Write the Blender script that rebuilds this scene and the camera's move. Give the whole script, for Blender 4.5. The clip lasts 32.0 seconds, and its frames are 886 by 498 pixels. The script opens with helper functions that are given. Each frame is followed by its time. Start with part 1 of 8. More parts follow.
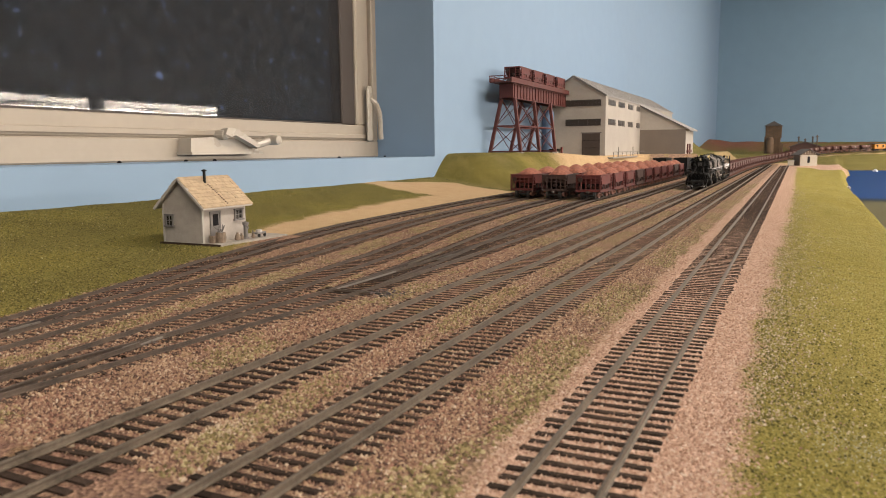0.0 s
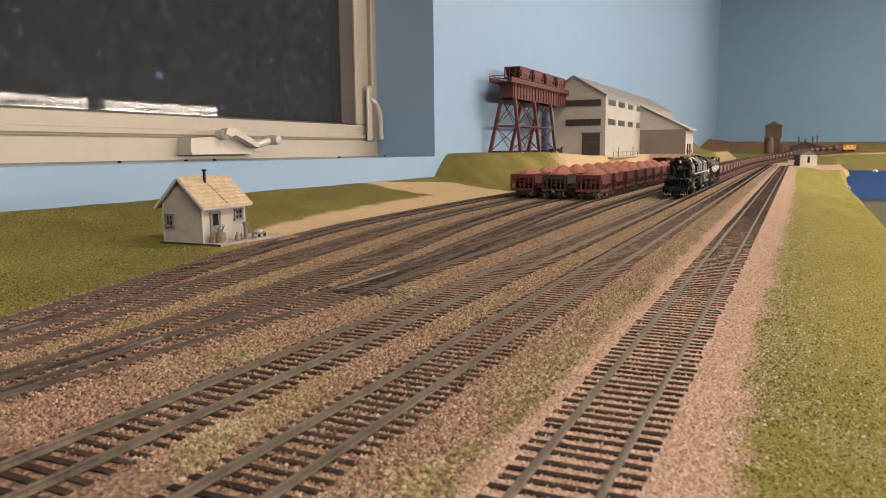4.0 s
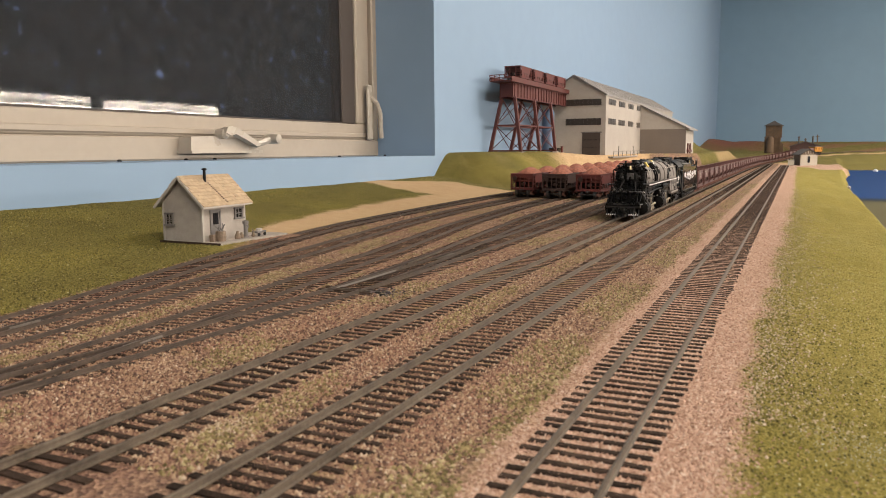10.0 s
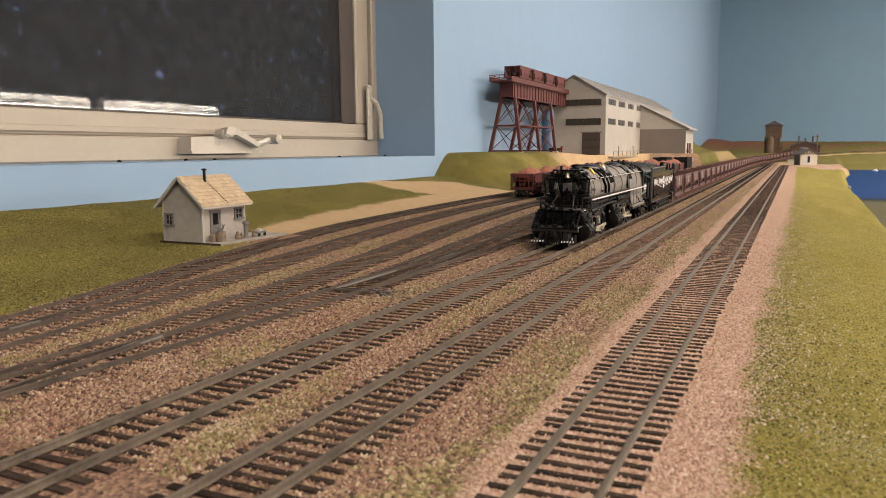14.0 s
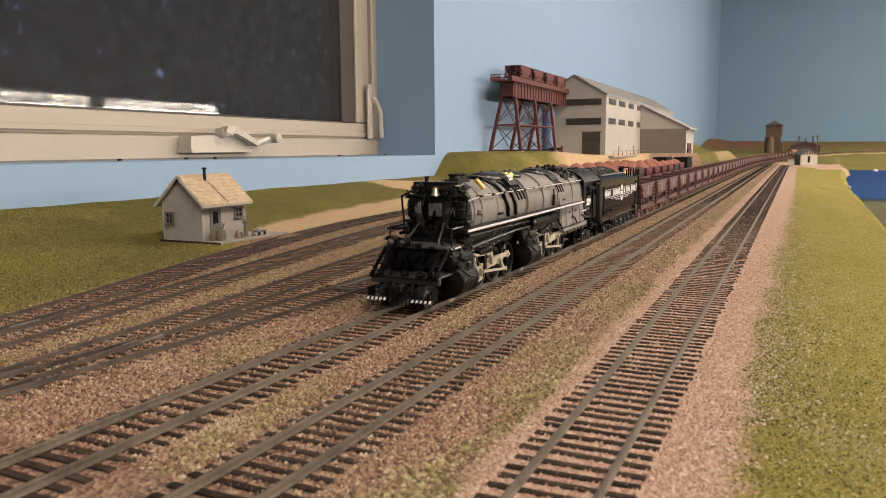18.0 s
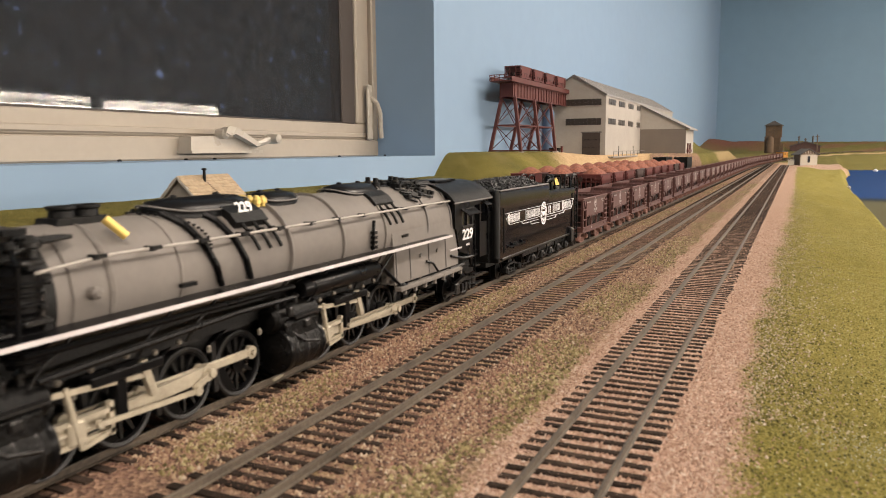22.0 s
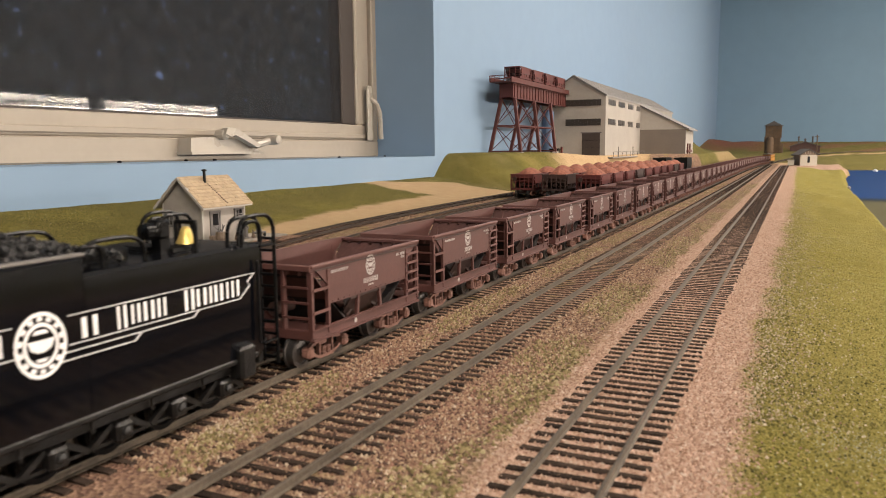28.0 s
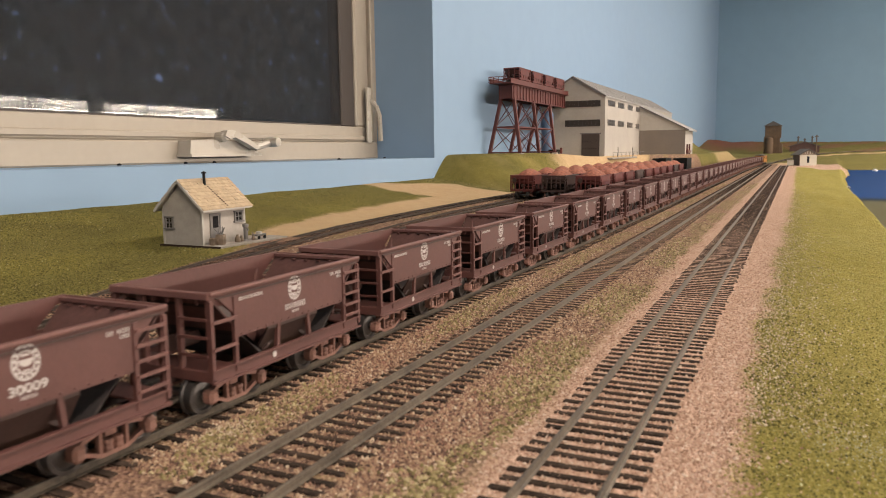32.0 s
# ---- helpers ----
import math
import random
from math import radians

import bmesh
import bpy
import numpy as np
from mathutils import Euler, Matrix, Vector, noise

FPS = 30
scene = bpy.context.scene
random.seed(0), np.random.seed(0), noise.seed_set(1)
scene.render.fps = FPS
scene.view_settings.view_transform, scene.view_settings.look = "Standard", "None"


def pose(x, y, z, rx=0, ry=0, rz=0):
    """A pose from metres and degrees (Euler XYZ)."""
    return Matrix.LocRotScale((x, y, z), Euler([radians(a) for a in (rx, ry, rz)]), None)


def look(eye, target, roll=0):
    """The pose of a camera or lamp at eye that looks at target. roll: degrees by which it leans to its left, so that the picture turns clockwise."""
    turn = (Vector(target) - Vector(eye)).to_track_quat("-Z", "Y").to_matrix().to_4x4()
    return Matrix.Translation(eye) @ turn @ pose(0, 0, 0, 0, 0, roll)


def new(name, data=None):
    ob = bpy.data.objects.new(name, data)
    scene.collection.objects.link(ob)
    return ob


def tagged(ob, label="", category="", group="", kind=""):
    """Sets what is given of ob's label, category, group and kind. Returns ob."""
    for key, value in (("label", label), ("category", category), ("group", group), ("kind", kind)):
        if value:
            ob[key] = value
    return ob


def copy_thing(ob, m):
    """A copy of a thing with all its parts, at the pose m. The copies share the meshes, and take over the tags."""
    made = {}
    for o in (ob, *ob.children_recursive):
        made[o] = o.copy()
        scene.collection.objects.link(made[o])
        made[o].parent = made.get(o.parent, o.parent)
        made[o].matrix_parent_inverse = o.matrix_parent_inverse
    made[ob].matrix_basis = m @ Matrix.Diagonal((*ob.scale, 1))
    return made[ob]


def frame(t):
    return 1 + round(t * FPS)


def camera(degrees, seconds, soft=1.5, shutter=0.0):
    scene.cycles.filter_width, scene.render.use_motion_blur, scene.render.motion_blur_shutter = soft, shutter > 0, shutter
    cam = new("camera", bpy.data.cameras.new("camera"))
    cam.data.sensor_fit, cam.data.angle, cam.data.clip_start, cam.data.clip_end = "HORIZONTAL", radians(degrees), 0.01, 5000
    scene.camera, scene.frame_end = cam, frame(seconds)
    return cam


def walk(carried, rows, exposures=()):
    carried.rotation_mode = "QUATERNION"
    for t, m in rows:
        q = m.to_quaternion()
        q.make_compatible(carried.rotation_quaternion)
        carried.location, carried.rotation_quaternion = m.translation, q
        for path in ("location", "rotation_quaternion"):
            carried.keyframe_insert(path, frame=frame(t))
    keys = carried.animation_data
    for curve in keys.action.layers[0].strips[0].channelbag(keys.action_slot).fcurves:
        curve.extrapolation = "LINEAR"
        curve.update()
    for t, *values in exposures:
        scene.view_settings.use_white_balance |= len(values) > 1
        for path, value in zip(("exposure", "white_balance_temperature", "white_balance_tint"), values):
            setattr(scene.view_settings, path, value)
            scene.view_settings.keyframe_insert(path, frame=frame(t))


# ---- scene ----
# camera: stands still on the edge of the layout, low over the branch line
cam = camera(61.06, 32.0, soft=0.5, shutter=0.4)
cam.data.dof.use_dof, cam.data.dof.focus_distance, cam.data.dof.aperture_fstop = True, 0.60, 45.0
EYE = (0.0, 0.0, 0.0674)
YAW, PITCH = radians(-25.131), radians(7.519)


def stand(tip, roll):
    """The camera where it stands, tipped up and rolled by a few hundredths of a degree to fit the view's drift."""
    p = PITCH - radians(tip)
    aim = (EYE[0] + math.sin(YAW) * math.cos(p), EYE[1] + math.cos(YAW) * math.cos(p), EYE[2] - math.sin(p))
    return look(EYE, aim, roll)


walk(cam, [(0.0, stand(0.045, -0.54)), (1.0, stand(0.02, -0.51)), (3.5, stand(0.03, -0.50)), (5.5, stand(0.085, -0.70)), (6.0, stand(0.085, -0.67)), (7.0, stand(0.055, -0.54)), (8.0, stand(0.015, -0.51)), (9.0, stand(-0.02, -0.44)),
           (13.0, stand(-0.02, -0.44)), (14.0, stand(-0.01, -0.49)), (16.5, stand(-0.02, -0.45)), (18.0, stand(-0.06, -0.38)), (19.0, stand(-0.03, -0.44)), (25.0, stand(-0.02, -0.45)), (27.5, stand(0.03, -0.50)),
           (28.0, stand(0.03, -0.53)), (29.0, stand(0.075, -0.65)), (30.0, stand(0.085, -0.66)), (31.0, stand(0.13, -0.74)), (32.0, stand(0.14, -0.76))], exposures=[(0.0, 0.0), (32.0, 0.0)])

# ------------------------------------------------------------------ light
world = bpy.data.worlds.new("world")
scene.world = world
world.use_nodes = True
world.node_tree.nodes["Background"].inputs[0].default_value = (0.004, 0.005, 0.008, 1)
world.node_tree.nodes["Background"].inputs[1].default_value = 1.0
WALL_X, END_Y, CEIL_Z, FLOOR_Z = -0.58, 6.25, 1.5, -1.15


def area_lamp(name, at, sx, sy, watts, colour):
    d = bpy.data.lights.new(name, "AREA")
    d.shape, d.size, d.size_y, d.energy, d.color = "RECTANGLE", sx, sy, watts, colour
    ob = new(name, d)
    ob.matrix_basis = at
    return ob


WARM = (1.0, 0.855, 0.72)
LAMPS = ((0.80, -0.7, 41), (0.80, 1.7, 42), (1.30, 4.2, 58))
# The first three hung lights are unseen, added to brighten the near wall.
HUNG_Y, HUNG_Z = (-0.59, 0.65, 1.89, 3.13, 4.37), 0.395
# unseen ceiling fluorescents, added over the edge of the layout for top light
for xx, yy, w in LAMPS:
    area_lamp("ceiling_lamp", pose(xx, yy, CEIL_Z - 0.08), 0.22, 1.15, w, WARM)
# hung two-tube fluorescents across the room
for yy in HUNG_Y:
    for dz in (-0.023, 0.023):
        area_lamp("hung_lamp", pose(2.93, yy, HUNG_Z + dz, 0, 90, 0), 0.036, 1.12, 11, WARM)


# ------------------------------------------------------------------ mesh helpers
class Shape:
    def __init__(self):
        self.v, self.f, self.m = [], [], []

    def add(self, verts, faces, mat=0, M=None):
        n = len(self.v)
        if M is not None:
            verts = [tuple(M @ Vector(q)) for q in verts]
        self.v += [tuple(q) for q in verts]
        self.f += [tuple(i + n for i in f) for f in faces]
        self.m += [mat] * len(faces)
        return self

    def box(self, cx, cy, cz, sx, sy, sz, b=0.0, mat=0, M=None):
        """A box about a centre; b: chamfer of its edges."""
        hx, hy, hz = sx / 2, sy / 2, sz / 2
        if b <= 0:
            vs = [(cx + i * hx, cy + j * hy, cz + k * hz) for i in (-1, 1) for j in (-1, 1) for k in (-1, 1)]
            fs = [(0, 1, 3, 2), (4, 6, 7, 5), (0, 4, 5, 1), (2, 3, 7, 6), (0, 2, 6, 4), (1, 5, 7, 3)]
            return self.add(vs, fs, mat, M)
        b = min(b, hx * 0.9, hy * 0.9, hz * 0.9)
        bm = bmesh.new()
        for i in (-1, 1):
            for j in (-1, 1):
                for k in (-1, 1):
                    bm.verts.new((cx + i * (hx - b), cy + j * (hy - b), cz + k * hz))
                    bm.verts.new((cx + i * (hx - b), cy + j * hy, cz + k * (hz - b)))
                    bm.verts.new((cx + i * hx, cy + j * (hy - b), cz + k * (hz - b)))
        bmesh.ops.convex_hull(bm, input=bm.verts)
        bm.verts.index_update()
        vs = [tuple(q.co) for q in bm.verts]
        fs = [tuple(q.index for q in f.verts) for f in bm.faces]
        bm.free()
        return self.add(vs, fs, mat, M)

    def span(self, x0, x1, y0, y1, z0, z1, b=0.0, mat=0, M=None):
        return self.box((x0 + x1) / 2, (y0 + y1) / 2, (z0 + z1) / 2, x1 - x0, y1 - y0, z1 - z0, b, mat, M)

    def lathe(self, profile, n=16, axis="z", at=(0, 0, 0), mat=0, a0=0.0, a1=math.tau, M=None, caps=True):
        """profile: (radius, height) pairs turned about an axis."""
        full = abs(a1 - a0 - math.tau) < 1e-6
        steps = n if full else n + 1
        vs, fs = [], []
        for r, h in profile:
            for i in range(steps):
                a = a0 + (a1 - a0) * i / n
                p, q = r * math.cos(a), r * math.sin(a)
                w = {"z": (p, q, h), "x": (h, p, q), "y": (p, h, q)}[axis]
                vs.append((w[0] + at[0], w[1] + at[1], w[2] + at[2]))
        for k in range(len(profile) - 1):
            for i in range(n):
                j = (i + 1) % steps
                fs.append((k * steps + i, k * steps + j, (k + 1) * steps + j, (k + 1) * steps + i))
        if full and caps:
            if profile[0][0] > 1e-9:
                fs.append(tuple(range(steps))[::-1])
            if profile[-1][0] > 1e-9:
                fs.append(tuple((len(profile) - 1) * steps + i for i in range(steps)))
        return self.add(vs, fs, mat, M)

    def rod(self, a, b, r, n=8, mat=0):
        a, b = Vector(a), Vector(b)
        d = b - a
        M = Matrix.Translation(a) @ d.to_track_quat("Z", "Y").to_matrix().to_4x4()
        return self.lathe([(r, 0), (r, d.length)], n, "z", (0, 0, 0), mat, M=M)

    def bar(self, a, b, w, t, mat=0, up="Y"):
        """A square bar from a to b."""
        a, b = Vector(a), Vector(b)
        d = b - a
        M = Matrix.Translation((a + b) / 2) @ d.to_track_quat("Z", up).to_matrix().to_4x4()
        return self.box(0, 0, 0, w, t, d.length, 0, mat, M)

    def pipe(self, pts, r, n=6, mat=0):
        for a, b in zip(pts[:-1], pts[1:]):
            self.rod(a, b, r, n, mat)
        return self

    def prism(self, poly, axis, a, b, mat=0, M=None):
        """A polygon in the two other axes, pushed along axis from a to b."""
        n = len(poly)
        put = {"x": lambda p, h: (h, p[0], p[1]), "y": lambda p, h: (p[0], h, p[1]), "z": lambda p, h: (p[0], p[1], h)}[axis]
        vs = [put(p, a) for p in poly] + [put(p, b) for p in poly]
        fs = [tuple(range(n))[::-1], tuple(range(n, 2 * n))] + [(i, (i + 1) % n, n + (i + 1) % n, n + i) for i in range(n)]
        return self.add(vs, fs, mat, M)

    def mesh(self, name, mats, smooth=False):
        me = bpy.data.meshes.new(name)
        me.from_pydata(self.v, [], self.f)
        for m in mats if isinstance(mats, (list, tuple)) else [mats]:
            me.materials.append(m)
        bm = bmesh.new()
        bm.from_mesh(me)
        bm.faces.ensure_lookup_table()
        for i, k in enumerate(self.m):
            bm.faces[i].material_index = k
            bm.faces[i].smooth = smooth
        bmesh.ops.recalc_face_normals(bm, faces=bm.faces)
        bm.to_mesh(me)
        bm.free()
        if smooth:
            me.set_sharp_from_angle(angle=radians(38))
        return me


def thing(name, label, category, at=None, group="", kind=""):
    ob = new(name)
    ob.empty_display_size = 0.01
    if at is not None:
        ob.matrix_basis = at
    return tagged(ob, label, category, group, kind)


def part(name, shape, mat, parent=None, label="", smooth=False, at=None):
    ob = new(name, shape.mesh(name, mat, smooth))
    ob.parent = parent
    if at is not None:
        ob.matrix_basis = at
    return tagged(ob, label)


def solid(name, shape, mat, label, category, group="", kind="", smooth=False):
    return tagged(new(name, shape.mesh(name, mat, smooth)), label, category, group, kind)


# ------------------------------------------------------------------ materials
def material(name, colour, rough=0.7, metal=0.0, vary=0.18, scale=60.0, bump=0.0, bscale=300.0, spec=0.5, tint=None, rnd=0.0, coat=0.0, worn=0.12):
    """Two scales of noise in colour, a fine bump, worn roughness; rnd: change from piece to piece."""
    m = bpy.data.materials.new(name)
    m.use_nodes = True
    nt = m.node_tree
    b = nt.nodes["Principled BSDF"]
    L = nt.links.new
    co = nt.nodes.new("ShaderNodeTexCoord")
    n1 = nt.nodes.new("ShaderNodeTexNoise")
    n1.inputs["Scale"].default_value, n1.inputs["Detail"].default_value = scale, 6
    n2 = nt.nodes.new("ShaderNodeTexNoise")
    n2.inputs["Scale"].default_value, n2.inputs["Detail"].default_value = scale * 9, 3
    L(co.outputs["Object"], n1.inputs["Vector"])
    L(co.outputs["Object"], n2.inputs["Vector"])
    add = nt.nodes.new("ShaderNodeMath")
    add.operation = "MULTIPLY_ADD"
    L(n1.outputs["Fac"], add.inputs[0])
    add.inputs[1].default_value = 0.65
    half = nt.nodes.new("ShaderNodeMath")
    half.operation = "MULTIPLY"
    L(n2.outputs["Fac"], half.inputs[0])
    half.inputs[1].default_value = 0.35
    L(half.outputs[0], add.inputs[2])
    ramp = nt.nodes.new("ShaderNodeValToRGB")
    dark = [c * (1 - vary * 1.6) for c in colour]
    light = [min(1, c * (1 + vary)) for c in (tint or colour)]
    ramp.color_ramp.elements[0].position, ramp.color_ramp.elements[1].position = 0.3, 0.7
    ramp.color_ramp.elements[0].color, ramp.color_ramp.elements[1].color = (*dark, 1), (*light, 1)
    L(add.outputs[0], ramp.inputs["Fac"])
    out = ramp.outputs["Color"]
    if rnd:
        info = nt.nodes.new("ShaderNodeObjectInfo")
        geo = nt.nodes.new("ShaderNodeNewGeometry")
        su = nt.nodes.new("ShaderNodeMath")
        su.operation = "ADD"
        L(info.outputs["Random"], su.inputs[0])
        L(geo.outputs["Random Per Island"], su.inputs[1])
        mr = nt.nodes.new("ShaderNodeMapRange")
        mr.inputs["From Max"].default_value = 2.0
        mr.inputs["To Min"].default_value, mr.inputs["To Max"].default_value = 1 - rnd, 1 + rnd
        L(su.outputs[0], mr.inputs["Value"])
        hs = nt.nodes.new("ShaderNodeHueSaturation")
        L(mr.outputs[0], hs.inputs["Value"])
        L(out, hs.inputs["Color"])
        out = hs.outputs["Color"]
    L(out, b.inputs["Base Color"])
    r = nt.nodes.new("ShaderNodeMapRange")
    r.inputs["To Min"].default_value, r.inputs["To Max"].default_value = max(0.02, rough - worn), min(1, rough + worn)
    L(n1.outputs["Fac"], r.inputs["Value"])
    L(r.outputs[0], b.inputs["Roughness"])
    b.inputs["Metallic"].default_value = metal
    b.inputs["Specular IOR Level"].default_value = spec
    b.inputs["Coat Weight"].default_value = coat
    if bump:
        n3 = nt.nodes.new("ShaderNodeTexNoise")
        n3.inputs["Scale"].default_value, n3.inputs["Detail"].default_value = bscale, 5
        L(co.outputs["Object"], n3.inputs["Vector"])
        bp = nt.nodes.new("ShaderNodeBump")
        bp.inputs["Strength"].default_value, bp.inputs["Distance"].default_value = bump, 0.0006
        L(n3.outputs["Fac"], bp.inputs["Height"])
        L(bp.outputs["Normal"], b.inputs["Normal"])
    return m


def glow(name, colour, strength):
    m = bpy.data.materials.new(name)
    m.use_nodes = True
    b = m.node_tree.nodes["Principled BSDF"]
    b.inputs["Base Color"].default_value = (*colour, 1)
    b.inputs["Emission Color"].default_value = (*colour, 1)
    b.inputs["Emission Strength"].default_value = strength
    return m


M_WALL = material("blue_wall_paint", (0.205, 0.305, 0.435), 0.75, vary=0.03, scale=2.5, bump=0.15, bscale=180)
M_ENDWALL = material("blue_backdrop_paint", (0.172, 0.28, 0.388), 0.75, vary=0.04, scale=1.5, bump=0.15, bscale=150)
M_PLAIN = material("room_paint", (0.62, 0.62, 0.60), 0.8, vary=0.04, scale=2)
M_FLOOR = material("room_carpet", (0.22, 0.20, 0.18), 0.95, vary=0.2, scale=40)
M_VINYL = material("cream_window_vinyl", (0.335, 0.292, 0.24), 0.42, vary=0.05, scale=12, bump=0.05, bscale=90)
M_GASKET = material("black_gasket", (0.012, 0.011, 0.011), 0.85, vary=0.2, spec=0.1)
M_SCREENFRAME = material("bronze_screen_frame", (0.048, 0.037, 0.032), 0.6, vary=0.1, scale=40)
M_HANDLE = material("cream_enamel", (0.40, 0.36, 0.305), 0.3, vary=0.04, scale=30)
M_RAIL = material("weathered_rail", (0.070, 0.054, 0.040), 0.6, 0.15, 0.3, 90, 0.2, 900, tint=(0.118, 0.094, 0.070))
M_YARDRAIL = material("rusty_yard_rail", (0.036, 0.026, 0.021), 0.65, 0.1, 0.3, 90, 0.2, 900, tint=(0.078, 0.057, 0.043))
M_TIE = material("creosoted_tie", (0.021, 0.0135, 0.010), 0.9, 0, 0.4, 300, 0.6, 1500, spec=0.12, tint=(0.054, 0.037, 0.028), rnd=0.7)
M_OXIDE = material("oxide_brown_paint", (0.092, 0.036, 0.031), 0.55, 0, 0.14, 70, 0.1, 900)
M_OXIDE2 = material("faded_oxide_paint", (0.11, 0.023, 0.020), 0.6, 0, 0.25, 90, 0.1, 900, rnd=0.25)
M_INNER = material("worn_hopper_lining", (0.088, 0.038, 0.033), 0.75, 0, 0.3, 90, 0.2, 700)
# Dark brown car paint; under the other cars it puts shade into the colour.
M_DARKOX = material("dark_oxide_paint_and_shade", (0.05, 0.026, 0.022), 0.6, 0, 0.25, 90, 0.1, 900)
# Near black that puts the shade under the hoppers into the paint.
M_HOPSHADE = material("hopper_shade_black", (0.017, 0.0105, 0.0095), 0.8, 0, 0.4, 120, 0.3, 900)
M_TRUCK = material("rusty_truck_frame", (0.235, 0.118, 0.092), 0.7, 0, 0.3, 200, 0.3, 1400)
M_WHEEL = material("grimy_wheel_steel", (0.085, 0.078, 0.075), 0.36, 0.7, 0.3, 250)
M_ORE = material("iron_ore", (0.20, 0.064, 0.040), 0.95, 0, 0.4, 260, 1.0, 900, tint=(0.27, 0.095, 0.058))
M_WHITE = material("white_lettering", (0.80, 0.79, 0.80), 0.6, 0, 0.06, 300)
M_EDGE = material("chalky_white_edge", (0.56, 0.53, 0.54), 0.6, 0, 0.12, 200)
M_FADED = material("faded_white_lettering", (0.46, 0.42, 0.405), 0.7, 0, 0.2, 400)
M_BLACK = material("loco_black_paint", (0.004, 0.004, 0.0045), 0.3, 0, 0.3, 90, 0.05, 900, spec=0.14)
M_TENDER = material("gloss_black_paint", (0.004, 0.0045, 0.0065), 0.13, 0, 0.3, 60, 0.0, 700, spec=0.36, worn=0.03)
M_GEAR = material("oily_black_running_gear", (0.0085, 0.008, 0.008), 0.34, 0, 0.5, 220, 0.3, 1200, spec=0.38)
# Paler oxide: the top edge's highlight is put into the colour.
M_OXEDGE = material("oxide_edge_highlight", (0.122, 0.053, 0.046), 0.6, 0, 0.2, 120)
# Grey front plate; on the deck the lit top is put into the colour.
M_TREAD = material("grey_plate_and_lit_deck", (0.085, 0.080, 0.080), 0.38, 0, 0.5, 260, 0.3, 1400)
M_LENS = material("pale_lens_glass", (0.12, 0.117, 0.115), 0.12, 0, 0.2, 300, coat=0.5)
M_CAST = material("sooty_iron_casting", (0.0035, 0.0033, 0.0033), 0.42, 0, 0.6, 200, 0.6, 900, spec=0.16)
# Lifted black: on decks the sheen of lit tops is put into the colour.
M_DECK = material("black_and_lit_deck", (0.022, 0.020, 0.020), 0.5, 0, 0.45, 160, 0.3, 900)
M_SOOT = material("sooty_black", (0.004, 0.004, 0.004), 0.5, 0, 0.4, 160, 0.3, 1200, spec=0.25)
M_GREY = material("boiler_jacket_grey", (0.170, 0.154, 0.141), 0.6, 0, 0.10, 45, 0.05, 500, spec=0.3)
M_RODS = material("rod_steel", (0.40, 0.355, 0.275), 0.45, 0.25, 0.2, 200)
M_BOLT = material("dull_bolt_steel", (0.23, 0.21, 0.18), 0.4, 0.5, 0.3, 300)
M_TYRE = material("worn_tyre_steel", (0.028, 0.028, 0.029), 0.42, 0.5, 0.3, 250)
M_BRASS = material("brass", (0.72, 0.54, 0.17), 0.42, 0.6, 0.1, 200)
M_BELL = material("pale_bell_brass", (0.50, 0.42, 0.27), 0.3, 0.85, 0.1, 200)
M_COAL = material("coal", (0.012, 0.012, 0.013), 0.35, 0, 0.4, 900, 0.6, 2000, rnd=0.5)
M_YELLOW = material("caboose_yellow", (0.44, 0.19, 0.022), 0.5, 0, 0.12, 90)
M_SIDING = material("grey_clapboard", (0.36, 0.328, 0.295), 0.75, 0, 0.12, 180, 0.2, 900)
M_TRIM = material("pale_trim_paint", (0.39, 0.365, 0.335), 0.7, 0, 0.1, 200)
M_SASH = material("grey_sash_paint", (0.145, 0.135, 0.130), 0.6, 0, 0.15, 300)
M_BROWNGLASS = material("dusty_plant_glass", (0.05, 0.042, 0.037), 0.35, 0, 0.15, 60)
M_DARKGLASS = material("dark_window_glass", (0.012, 0.012, 0.014), 0.12, 0, 0.1, 60)
M_SHINGLE = material("tan_shingle", (0.39, 0.30, 0.20), 0.9, 0, 0.15, 300, 0.4, 1500, rnd=0.16)
M_PLANK = material("weathered_plank", (0.30, 0.27, 0.235), 0.85, 0, 0.2, 240, 0.4, 1200, rnd=0.2)
M_WICKER = material("worn_timber", (0.20, 0.15, 0.11), 0.8, 0, 0.3, 400, 0.3, 1500)
M_CONC = material("cream_plant_wall", (0.375, 0.345, 0.308), 0.8, 0, 0.07, 25, 0.15, 500)
M_CONCDK = material("brown_sliding_wall", (0.165, 0.138, 0.117), 0.8, 0, 0.08, 25, 0.15, 500)
M_ROOF = material("grey_roof_sheet", (0.30, 0.285, 0.27), 0.6, 0, 0.12, 30, 0.2, 500)
M_DOORBROWN = material("dark_door_paint", (0.06, 0.045, 0.038), 0.6, 0, 0.15, 40)
M_STEELRED = material("trestle_red_steel", (0.09, 0.021, 0.018), 0.6, 0, 0.2, 60, 0.15, 700)
M_WALLSHADE = material("shadowed_wall_blue", (0.10, 0.16, 0.27), 0.5, 0, 0.15, 60)
M_TIMBER = material("brown_timber", (0.11, 0.07, 0.042), 0.85, 0, 0.25, 60, 0.3, 600, rnd=0.15)
M_DKROOF = material("dark_roof", (0.09, 0.08, 0.075), 0.8, 0, 0.2, 60, 0.2, 600)
M_HUT = material("cream_hut_wall", (0.50, 0.46, 0.385), 0.8, 0, 0.08, 60)
M_BRICK = material("red_brown_brick", (0.075, 0.04, 0.035), 0.85, 0, 0.2, 80)

